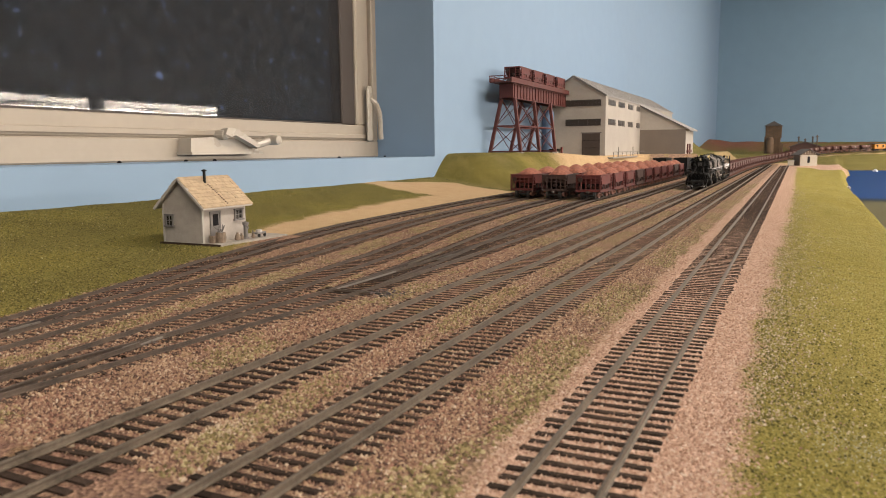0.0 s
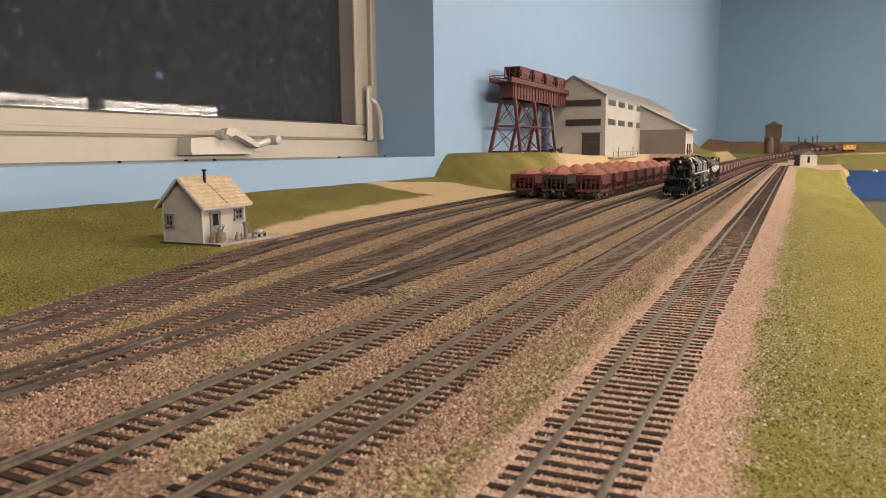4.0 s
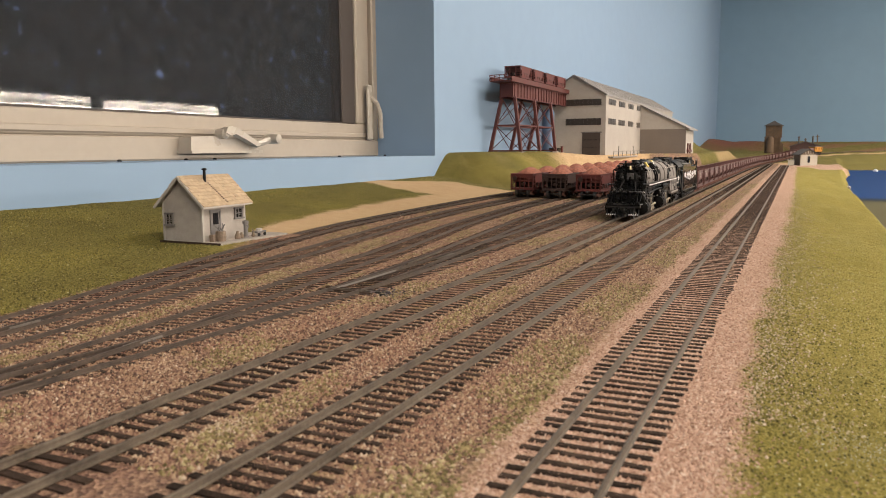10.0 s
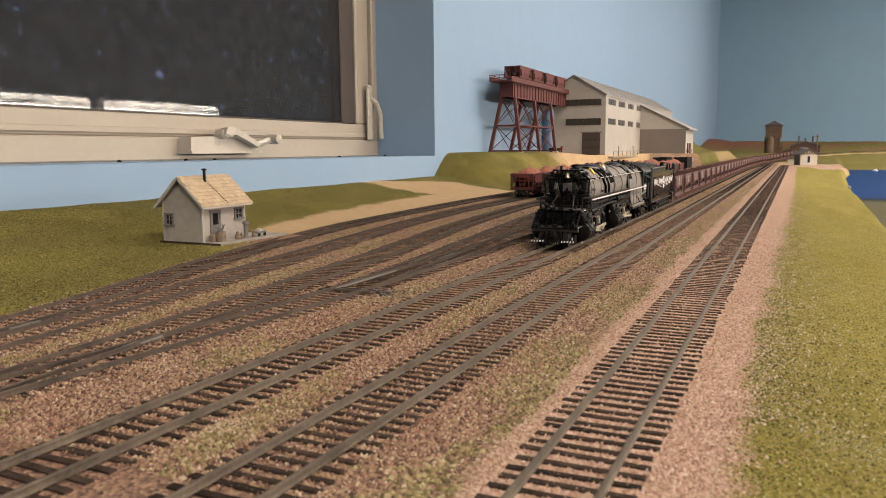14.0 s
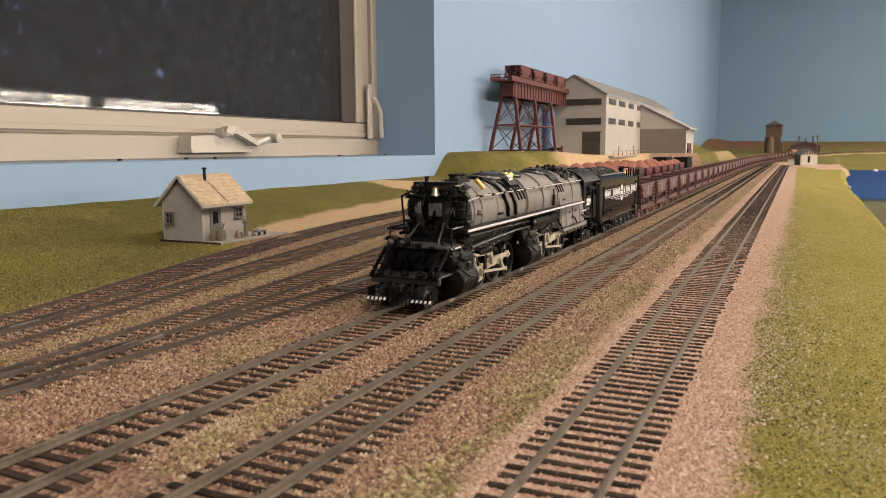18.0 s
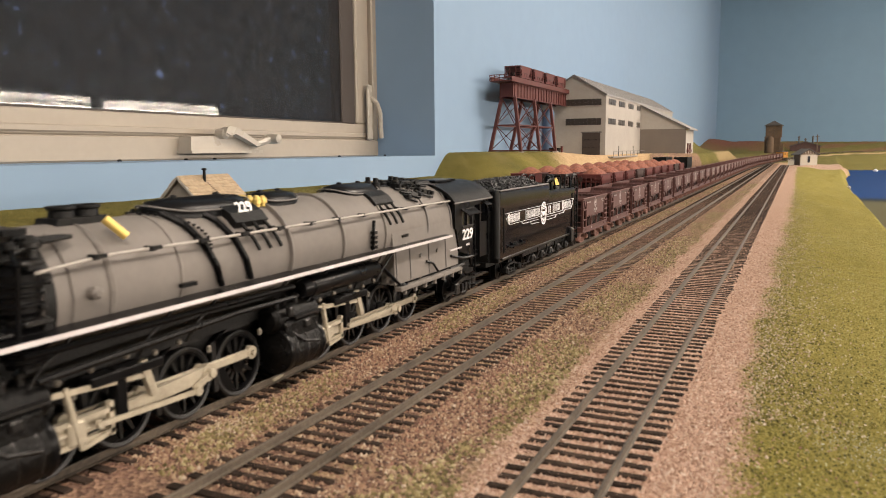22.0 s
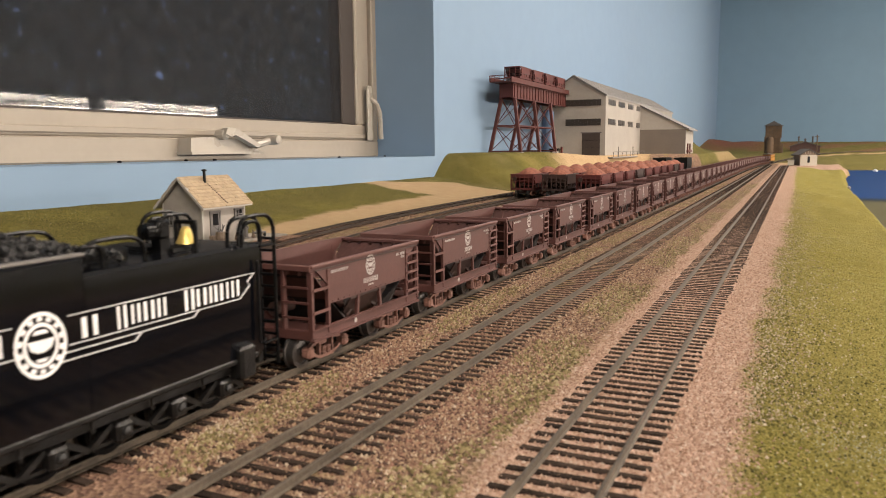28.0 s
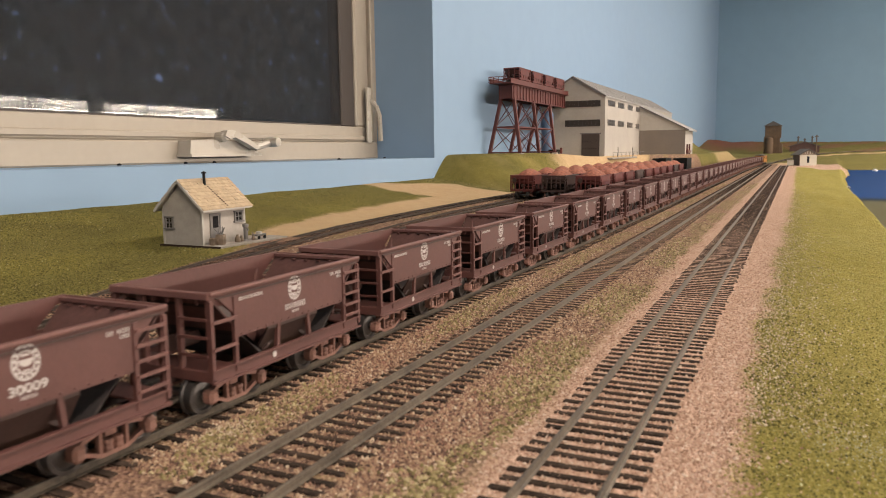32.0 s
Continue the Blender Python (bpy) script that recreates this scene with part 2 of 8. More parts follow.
# ------------------------------------------------------------------ the plan: tracks as x over y
def smooth_line(pts, y0=-1.0, y1=3.4, step=0.01, blur=9):
    ys = np.arange(y0, y1 + step / 2, step)
    xs = np.interp(ys, [q[1] for q in pts], [q[0] for q in pts])
    k = np.ones(blur) / blur
    pad = np.concatenate([np.full(blur, xs[0]), xs, np.full(blur, xs[-1])])
    pad[:blur] = xs[0] - (xs[1] - xs[0]) * np.arange(blur, 0, -1)
    pad[-blur:] = xs[-1] + (xs[-1] - xs[-2]) * np.arange(1, blur + 1)
    return ys, np.convolve(pad, k, "same")[blur:-blur]


X_A, X_B, X_C = -0.0407, -0.1010, -0.1482
LINES = {
    "A": smooth_line([(X_A, -1), (X_A, 3.2)], y1=3.15),
    "B": smooth_line([(X_B, -1), (X_B, 3.2)], y1=3.3),
    "D": smooth_line([(-0.30, -1), (-0.236, -0.1), (-0.212, 0.13), (-0.2025, 0.25), (-0.199, 0.33), (-0.1985, 0.43), (-0.202, 0.65), (-0.208, 0.9), (-0.208, 3)], y1=2.7),
    "P1": smooth_line([(-0.198, 0.3), (-0.2085, 0.44), (-0.2225, 0.56), (-0.240, 0.72), (-0.255, 0.95), (-0.257, 2.4)], y0=0.31, y1=2.05),
    "P2": smooth_line([(-0.212, 0.1), (-0.2265, 0.25), (-0.236, 0.32), (-0.2475, 0.42), (-0.281, 0.63), (-0.301, 0.85), (-0.305, 1), (-0.306, 2.4)], y0=0.13, y1=2.02),
    "P3": smooth_line([(-0.254, 0.1), (-0.266, 0.2), (-0.2785, 0.28), (-0.290, 0.35), (-0.315, 0.5), (-0.334, 0.62), (-0.349, 0.78), (-0.355, 1), (-0.355, 2.4)], y0=0.12, y1=2.0),
    "E": smooth_line([(-0.49, -1), (-0.278, 0.1), (-0.286, 0.19), (-0.3065, 0.265), (-0.331, 0.35), (-0.349, 0.42), (-0.3655, 0.5), (-0.382, 0.6), (-0.393, 0.75), (-0.403, 0.95), (-0.405, 1.2), (-0.40, 2)], y0=0.0, y1=1.42),
}
# the main line that the train runs on: straight, then a long curve to the far side, climbing
PATH_PTS = [(X_C, -1.6, 0), (X_C, 0, 0), (X_C, 2.5, 0), (-0.136, 3.05, 0), (-0.108, 3.4, 0.001), (-0.066, 3.70, 0.008), (-0.015, 4.0, 0.019), (0.065, 4.32, 0.030),
            (0.172, 4.58, 0.038), (0.285, 4.73, 0.042), (0.41, 4.84, 0.044), (0.9, 5.1, 0.047), (2.6, 5.6, 0.05)]


def dense_path():
    P = np.array(PATH_PTS)
    s = np.concatenate([[0], np.cumsum(np.linalg.norm(np.diff(P, axis=0), axis=1))])
    q = np.arange(0, s[-1], 0.01)
    X = np.stack([np.interp(q, s, P[:, i]) for i in range(3)], 1)
    for _ in range(3):
        k = np.ones(21) / 21
        core = np.stack([np.convolve(X[:, i], k, "valid") for i in range(3)], 1)
        X[10:-10] = core
    s2 = np.concatenate([[0], np.cumsum(np.linalg.norm(np.diff(X, axis=0), axis=1))])
    return s2, X


PATH_S, PATH_X = dense_path()
S_ZERO = float(np.interp(0.0, PATH_X[:, 1], PATH_S))


def on_path(y):
    """Pose on the main line, y metres along it from abreast of the camera."""
    s = S_ZERO + y
    a = [float(np.interp(s - 0.004, PATH_S, PATH_X[:, i])) for i in range(3)]
    b = [float(np.interp(s + 0.004, PATH_S, PATH_X[:, i])) for i in range(3)]
    turn = math.degrees(math.atan2(-(b[0] - a[0]), b[1] - a[1]))
    return pose((a[0] + b[0]) / 2, (a[1] + b[1]) / 2, (a[2] + b[2]) / 2, 0, 0, turn)


# ------------------------------------------------------------------ ground
def sstep(a, b, x):
    t = np.clip((x - a) / (b - a), 0, 1)
    return t * t * (3 - 2 * t)


def track_x(name, y):
    ys, xs = LINES[name]
    return np.interp(y, ys, xs)


def lake_edge(y):
    return np.interp(y, [-1, 0.5, 0.82, 1.03, 1.27, 1.46, 1.83, 2.83, 3.0, 3.1], [0.075, 0.078, 0.080, 0.086, 0.088, 0.090, 0.097, 0.134, 0.15, 0.155])


def wobble(x, y, k, seed):
    """Cheap smooth noise from a few sines."""
    r = np.random.RandomState(seed)
    out = np.zeros_like(x)
    for i in range(7):
        a, f = r.uniform(0, math.tau), k * r.uniform(0.5, 2.2)
        out += np.sin(f * (x * math.cos(a) + y * math.sin(a)) + r.uniform(0, 6.28)) / 7
    return out


def far_rise(y):
    return np.interp(y, [3.3, 3.7, 4.0, 4.3, 4.6, 5.0, 6.3], [0, 0.008, 0.019, 0.03, 0.038, 0.045, 0.05])


def ground_z(x, y):
    x, y = np.broadcast_arrays(np.asarray(x, float), np.asarray(y, float))
    z = np.full(x.shape, -0.0026)
    # shallow drains between the tracks
    for u, v in (("A", "B"), ("C", "B"), ("D", "C")):
        m = ((X_C if u == "C" else track_x(u, y)) + (X_C if v == "C" else track_x(v, y))) / 2
        z -= 0.0010 * np.exp(-((x - m) / 0.007) ** 2) * sstep(3.2, 2.4, y)
    # ballast raised between the ties, more with distance, so the camera sees it
    for k in LINES:
        lo, hi = (-1.0, 3.2) if k in "ABD" else (0.1, 2.0)
        z += (0.00026 if k == "A" else 0.00042 if k == "B" else 0.00034) * (sstep(0.14, 0.36, y) if k in "AB" else 1.0) * sstep(0.0175, 0.0150, np.abs(x - track_x(k, y))) * (y > lo) * (y < hi) * (z < -0.0023)
    z += 0.00042 * sstep(0.14, 0.36, y) * sstep(0.0175, 0.0150, np.abs(x - X_C)) * (y < 2.5) * (z < -0.0023)
    # grass bank rising to the window wall
    left = track_x("E", np.minimum(y, 1.4)) - 0.018
    up = sstep(0.0, 1.0, (left - x) / np.maximum(left + 0.585, 0.05))
    near_shed = np.exp(-(((x + 0.40) / 0.05) ** 2 + ((y - 0.45) / 0.09) ** 2))
    z += 0.0235 * up * (1 - 0.8 * near_shed) + 0.0012 * wobble(x, y, 60, 3) * up
    z = np.maximum(z, -0.0026 + 0.0026 * sstep(-0.3685, -0.3720, x) * sstep(-0.50, -0.45, x) * sstep(0.385, 0.41, y) * sstep(0.52, 0.497, y))
    # the hill under the plant
    top = 0.0605 - 0.0095 * sstep(1.5, 1.8, y)
    foot = np.interp(y, [1.14, 1.26, 1.5, 1.9, 2.1, 2.3, 4.0, 5], [-0.52, -0.415, -0.385, -0.375, -0.36, -0.23, -0.24, -0.3])
    shoulder = np.interp(y, [1.2, 1.28, 1.5, 1.8, 2.1, 2.25, 4, 5], [-0.60, -0.53, -0.49, -0.415, -0.41, -0.262, -0.28, -0.4])
    hill = sstep(0, 1, (foot - x) / np.maximum(foot - shoulder, 0.01)) * sstep(1.14, 1.27, y + 0.02 * wobble(x, y, 25, 5)) * sstep(4.1, 3.4, y)
    z = np.maximum(z, -0.0026 + (top + 0.003) * hill + 0.0085 * np.minimum(wobble(x, y, 75, 8), 0.12) * hill * sstep(1.85, 1.5, y) * sstep(1.14, 1.3, y))
    # pink shoulder, grass falling to the lake
    r = x - (X_A + 0.032)
    z -= 0.010 * sstep(0.0, 0.11, r) + 0.0008 * wobble(x, y, 70, 4) * sstep(0.0, 0.03, r)
    z += 0.0046 * wobble(x * 0.5, y, 120, 14) * sstep(0.01, 0.035, r) * sstep(0.35, 0.6, y)
    e = lake_edge(y)
    z -= 0.045 * sstep(-0.004, 0.03, x - e) * (y < 3.1)
    # far side
    far = far_rise(y)
    basin = sstep(0.165, 0.20, x) * sstep(4.5, 3.6, y)
    z += far * (1 - basin) - 0.046 * sstep(0.165, 0.19, x) * (y >= 3.1) * sstep(4.15, 3.6, y)
    z += 0.085 * np.exp(-(((x + 0.44) / 0.07) ** 2 + ((y - 3.05) / 0.28) ** 4))
    ridge = sstep(5.0, 5.85, y + 0.05 * wobble(x, y, 6, 11) - 0.25 * sstep(0.0, -0.3, x) * 0)
    z += (0.060 + 0.004 * wobble(x, y, 5, 12)) * ridge
    mound = 0.006 * np.exp(-(((x + 0.32) / 0.09) ** 2 + ((y - 5.75) / 0.25) ** 2))
    return z + mound


def zones(x, y):
    """Weights of ballast, pink stone, sandy road, ore mound; the rest is turf."""
    n = wobble(x, y, 260, 21) * 0.004 + wobble(x, y, 60, 22) * 0.004
    le = np.where(y > 1.36, np.interp(y, [1.36, 1.45, 2.2, 2.3, 3.6], [-0.41, -0.374, -0.37, -0.235, -0.20]), track_x("E", y) - 0.017)
    pl = X_A - np.interp(y, [0.1, 0.22, 0.5, 3.0], [0.0195, 0.0205, 0.0245, 0.0250])
    pr = X_A + np.interp(y, [0.1, 0.25, 0.4, 0.7, 1.4, 3.0], [0.0325, 0.0295, 0.031, 0.035, 0.038, 0.040])
    ball = sstep(0.004, -0.004, le - x + n * 0.6) * sstep(0.003, -0.003, x - pl + n * 0.5) * sstep(3.6, 3.3, y)
    pink = sstep(-0.003, 0.003, x - pl + n * 0.5) * sstep(0.005, -0.004, x - pr + n) * sstep(3.5, 3.35, y)
    pad = sstep(0.02, -0.02, np.abs(x - 0.07) - 0.10) * sstep(0.03, -0.03, np.abs(y - 3.02 - 0.25) - 0.32)
    pink = np.maximum(pink, pad * (x > -0.02))
    # sandy road from the shed to the hill
    upper = np.interp(y, [0.46, 0.49, 0.554, 0.659, 0.78, 0.90, 0.985, 1.05, 1.22], [-0.384, -0.412, -0.438, -0.454, -0.465, -0.474, -0.474, -0.474, -0.46])
    road = sstep(-0.005, 0.005, x - upper + n) * sstep(-0.30, -0.33, x) * (y > 0.46) * sstep(1.215, 1.19, y)
    # its fork towards the window wall, past a tongue of grass
    near_edge = np.interp(x, [-0.60, -0.557, -0.526, -0.492, -0.474], [0.955, 0.950, 0.946, 0.967, 0.984])
    far_edge = np.interp(x, [-0.60, -0.557, -0.53, -0.46], [0.975, 1.03, 1.15, 1.20])
    road = np.maximum(road, sstep(-0.010, 0.010, y - near_edge + n * 2) * sstep(0.012, -0.012, y - far_edge + n * 3) * (x < -0.44))
    yardsand = sstep(1.44, 1.54, y + n * 8 + (x + 0.42) * 1.2) * sstep(-0.31, -0.35, x + n) * sstep(2.4, 2.2, y)
    road = np.maximum(road, yardsand)
    bare = 0.10 * sstep(0.05, 0.35, wobble(x, y, 55, 71) + 0.4 * wobble(x, y, 150, 72)) * (x < -0.36) * (y > 1.1) * (y < 1.9)
    road = np.maximum(road, bare)
    fr = sstep(0.035, 0.02, np.abs(y - np.interp(x, PATH_X[:, 0], PATH_X[:, 1]) + 0.0) - 0.055) * (y > 3.4)
    road = np.maximum(road, fr)
    road = np.maximum(road, sstep(0.04, 0.0, np.abs(y - 3.42) - 0.07) * (x < 0.0) * (x > -0.16))
    road = np.maximum(road, 0.5 * sstep(0.03, 0.0, np.abs(x + 0.225 + n * 3) - 0.045) * sstep(0.15, 0.0, np.abs(y - 3.3) - 0.4))
    road = road * (1 - ball)
    patch = np.exp(-(((x + 0.1285) / 0.0042) ** 4 + ((y - 0.1425 - 0.5 * (x + 0.1285)) / 0.0075) ** 4))
    road = np.maximum(road, 0.5 * patch * (np.abs(y - 0.1425) < 0.05))
    ore = np.exp(-(((x + 0.42) / 0.24) ** 4 + ((y - 5.75) / 0.48) ** 4))
    ore = np.maximum(ore, 0.6 * sstep(-0.05, 0.25, wobble(x, y, 14, 61)) * sstep(4.9, 5.2, y) * sstep(6.15, 5.8, y))
    return ball, pink, road, ore


def ground_material():
    m = bpy.data.materials.new("layout_scenery")
    m.use_nodes = True
    nt = m.node_tree
    L = nt.links.new
    b = nt.nodes["Principled BSDF"]
    co = nt.nodes.new("ShaderNodeTexCoord")

    def tex(kind, scale, detail=4):
        n = nt.nodes.new(kind)
        n.inputs["Scale"].default_value = scale
        if kind == "ShaderNodeTexNoise":
            n.inputs["Detail"].default_value = detail
        L(co.outputs["Object"], n.inputs["Vector"])
        return n

    def ramp(src, stops):
        r = nt.nodes.new("ShaderNodeValToRGB")
        r.color_ramp.elements[0].position, r.color_ramp.elements[0].color = stops[0][0], (*stops[0][1], 1)
        r.color_ramp.elements[1].position, r.color_ramp.elements[1].color = stops[-1][0], (*stops[-1][1], 1)
        for p, c in stops[1:-1]:
            r.color_ramp.elements.new(p).color = (*c, 1)
        L(src, r.inputs["Fac"])
        return r.outputs["Color"]

    def mix(f, a, c, kind="MIX"):
        n = nt.nodes.new("ShaderNodeMix")
        n.data_type, n.blend_type = "RGBA", kind
        if isinstance(f, float):
            n.inputs[0].default_value = f
        else:
            L(f, n.inputs[0])
        L(a, n.inputs[6])
        L(c, n.inputs[7])
        return n.outputs[2]

    grain = tex("ShaderNodeTexNoise", 900, 3)
    big = tex("ShaderNodeTexNoise", 14, 5)
    mid = tex("ShaderNodeTexNoise", 70, 4)
    cells = tex("ShaderNodeTexVoronoi", 900)
    turf = mix(0.5, ramp(mid.outputs["Fac"], [(0.3, (0.105, 0.095, 0.020)), (0.7, (0.19, 0.160, 0.042))]),
               ramp(big.outputs["Fac"], [(0.35, (0.09, 0.088, 0.018)), (0.5, (0.15, 0.13, 0.034)), (0.68, (0.22, 0.18, 0.055))]))
    turf = mix(0.45, turf, ramp(grain.outputs["Fac"], [(0.36, (0.05, 0.046, 0.01)), (0.52, (0.15, 0.13, 0.036)), (0.68, (0.27, 0.23, 0.085))]))
    stone = ramp(cells.outputs["Color"], [(0.1, (0.10, 0.065, 0.05)), (0.5, (0.24, 0.155, 0.11)), (0.9, (0.36, 0.25, 0.17))])
    green = ramp(mid.outputs["Fac"], [(0.56, (0, 0, 0)), (0.66, (0.55, 0.55, 0.55))])
    stone = mix(green, stone, ramp(grain.outputs["Fac"], [(0.35, (0.15, 0.13, 0.04)), (0.65, (0.33, 0.27, 0.10))]))
    rust = ramp(big.outputs["Fac"], [(0.42, (0, 0, 0)), (0.62, (0.5, 0.5, 0.5))])
    stone = mix(rust, stone, ramp(cells.outputs["Color"], [(0.1, (0.13, 0.06, 0.045)), (0.9, (0.33, 0.17, 0.12))]))
    pink = ramp(cells.outputs["Color"], [(0.05, (0.32, 0.20, 0.145)), (0.5, (0.48, 0.315, 0.235)), (0.95, (0.60, 0.43, 0.34))])
    sand = mix(0.5, ramp(grain.outputs["Fac"], [(0.35, (0.42, 0.28, 0.15)), (0.65, (0.56, 0.405, 0.238))]),
               ramp(mid.outputs["Fac"], [(0.3, (0.43, 0.295, 0.168)), (0.7, (0.54, 0.395, 0.235))]))
    ore = ramp(grain.outputs["Fac"], [(0.35, (0.16, 0.06, 0.04)), (0.65, (0.28, 0.12, 0.08))])
    at = nt.nodes.new("ShaderNodeAttribute")
    at.attribute_name = "zone"
    sp = nt.nodes.new("ShaderNodeSeparateColor")
    L(at.outputs["Color"], sp.inputs[0])
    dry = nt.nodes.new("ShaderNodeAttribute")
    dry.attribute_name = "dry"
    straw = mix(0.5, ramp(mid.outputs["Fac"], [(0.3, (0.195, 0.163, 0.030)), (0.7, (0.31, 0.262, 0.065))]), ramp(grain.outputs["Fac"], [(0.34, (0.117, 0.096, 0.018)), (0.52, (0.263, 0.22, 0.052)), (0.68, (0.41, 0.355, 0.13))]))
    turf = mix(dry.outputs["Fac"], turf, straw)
    c = mix(sp.outputs[0], turf, stone)
    c = mix(sp.outputs[1], c, pink)
    c = mix(sp.outputs[2], c, sand)
    c = mix(at.outputs["Alpha"], c, ore)
    L(c, b.inputs["Base Color"])
    b.inputs["Roughness"].default_value = 0.95
    b.inputs["Specular IOR Level"].default_value = 0.2
    bp = nt.nodes.new("ShaderNodeBump")
    bp.inputs["Strength"].default_value, bp.inputs["Distance"].default_value = 1.0, 0.0009
    hm = nt.nodes.new("ShaderNodeMath")
    hm.operation = "ADD"
    L(grain.outputs["Fac"], hm.inputs[0])
    L(cells.outputs["Distance"], hm.inputs[1])
    L(hm.outputs[0], bp.inputs["Height"])
    L(bp.outputs["Normal"], b.inputs["Normal"])
    return m


M_GROUND = ground_material()


def grid_mesh(name, xs, ys, zf, mat, zone=None):
    X, Y = np.meshgrid(xs, ys)
    Z = zf(X, Y)
    nx, ny = len(xs), len(ys)
    V = np.stack([X, Y, Z], -1).reshape(-1, 3)
    i = (np.arange(ny - 1)[:, None] * nx + np.arange(nx - 1)[None, :]).reshape(-1)
    F = np.stack([i, i + 1, i + nx + 1, i + nx], 1)
    me = bpy.data.meshes.new(name)
    me.from_pydata(V.tolist(), [], F.tolist())
    me.materials.append(mat)
    me.polygons.foreach_set("use_smooth", np.ones(len(F), bool))
    if zone:
        W = np.stack(zone(X, Y), -1).reshape(-1, 4)
        a = me.attributes.new("zone", "FLOAT_COLOR", "POINT")
        a.data.foreach_set("color", W.astype(np.float32).reshape(-1))
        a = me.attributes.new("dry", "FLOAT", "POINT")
        # Yellower turf to the right and farther off, olive on the bank and nearby.
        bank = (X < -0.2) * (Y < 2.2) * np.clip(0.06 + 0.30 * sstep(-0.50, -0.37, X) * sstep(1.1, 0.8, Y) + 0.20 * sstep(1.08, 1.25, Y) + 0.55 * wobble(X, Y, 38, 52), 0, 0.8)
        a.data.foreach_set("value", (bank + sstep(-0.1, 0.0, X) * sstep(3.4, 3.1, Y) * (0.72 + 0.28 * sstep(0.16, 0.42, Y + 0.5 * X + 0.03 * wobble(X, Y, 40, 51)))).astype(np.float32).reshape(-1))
    return me


gx = np.concatenate([np.arange(-0.58, -0.02, 0.004), np.arange(-0.02, 0.13, 0.003), np.arange(0.13, 0.3, 0.01), np.arange(0.3, 1.0, 0.04)])
gy = np.concatenate([np.arange(-1.2, 0.0, 0.03), np.arange(0.0, 1.3, 0.004), np.arange(1.3, 3.2, 0.012), np.arange(3.2, 6.26, 0.03)])
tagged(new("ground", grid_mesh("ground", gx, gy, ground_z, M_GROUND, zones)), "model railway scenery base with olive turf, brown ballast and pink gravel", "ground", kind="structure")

# lake
M_WATER = bpy.data.materials.new("painted_lake")
M_WATER.use_nodes = True
_nt = M_WATER.node_tree
_b = _nt.nodes["Principled BSDF"]
_co = _nt.nodes.new("ShaderNodeTexCoord")
_sx = _nt.nodes.new("ShaderNodeSeparateXYZ")
_nt.links.new(_co.outputs["Object"], _sx.inputs[0])
_r = _nt.nodes.new("ShaderNodeValToRGB")
_mr = _nt.nodes.new("ShaderNodeMapRange")
_mr.inputs["From Min"].default_value, _mr.inputs["From Max"].default_value = 1.2, 2.4
_nt.links.new(_sx.outputs["Y"], _mr.inputs["Value"])
_r.color_ramp.elements[0].color, _r.color_ramp.elements[1].color = (0.085, 0.075, 0.032, 1), (0.006, 0.034, 0.135, 1)
_r.color_ramp.elements[0].position, _r.color_ramp.elements[1].position = 0.35, 0.50
_r.color_ramp.elements.new(0.42).color = (0.012, 0.016, 0.018, 1)
_nt.links.new(_mr.outputs[0], _r.inputs["Fac"])
_nt.links.new(_r.outputs["Color"], _b.inputs["Base Color"])
_b.inputs["Roughness"].default_value, _b.inputs["Specular IOR Level"].default_value = 0.45, 0.06
_n = _nt.nodes.new("ShaderNodeTexNoise")
_n.inputs["Scale"].default_value = 60
_bp = _nt.nodes.new("ShaderNodeBump")
_bp.inputs["Strength"].default_value, _bp.inputs["Distance"].default_value = 0.25, 0.002
_nt.links.new(_n.outputs["Fac"], _bp.inputs["Height"])
_nt.links.new(_bp.outputs["Normal"], _b.inputs["Normal"])
solid("lake_water", Shape().span(0.06, 0.98, -1.15, 4.2, -0.047, -0.038), M_WATER, "deep blue painted lake with a brown shallow margin", "water", kind="structure")

# ------------------------------------------------------------------ room
WIN_Y0, WIN_Y1, WIN_Z0, WIN_Z1, REC = -0.35, 1.206, 0.0570, 0.85, -0.684
w = Shape()
w.span(WALL_X - 0.13, WALL_X, -2.6, WIN_Y0, FLOOR_Z, CEIL_Z)
w.span(WALL_X - 0.13, WALL_X, WIN_Y1, END_Y, FLOOR_Z, CEIL_Z)
w.span(WALL_X - 0.13, WALL_X, WIN_Y0, WIN_Y1, FLOOR_Z, WIN_Z0)
w.span(WALL_X - 0.13, WALL_X, WIN_Y0, WIN_Y1, WIN_Z1, CEIL_Z)
solid("wall_west", w, M_WALL, "light blue painted wall with a deep window opening", "wall", kind="structure")
solid("wall_north", Shape().span(WALL_X - 0.13, 3.4, END_Y, END_Y + 0.1, FLOOR_Z, CEIL_Z), M_ENDWALL, "sky blue painted backdrop wall", "wall", kind="structure")
solid("wall_east", Shape().span(3.4, 3.5, -2.6, END_Y + 0.1, FLOOR_Z, CEIL_Z), M_PLAIN, "plain pale wall", "wall", kind="structure")
solid("wall_south", Shape().span(WALL_X - 0.13, 3.5, -2.7, -2.6, FLOOR_Z, CEIL_Z), M_PLAIN, "plain pale wall", "wall", kind="structure")
solid("floor", Shape().span(WALL_X - 0.13, 3.5, -2.7, END_Y + 0.1, FLOOR_Z - 0.05, FLOOR_Z), M_FLOOR, "dark carpeted floor", "floor", kind="structure")
solid("ceiling", Shape().span(WALL_X - 0.13, 3.5, -2.7, END_Y + 0.1, CEIL_Z, CEIL_Z + 0.05), M_PLAIN, "plain white ceiling", "ceiling", kind="structure")
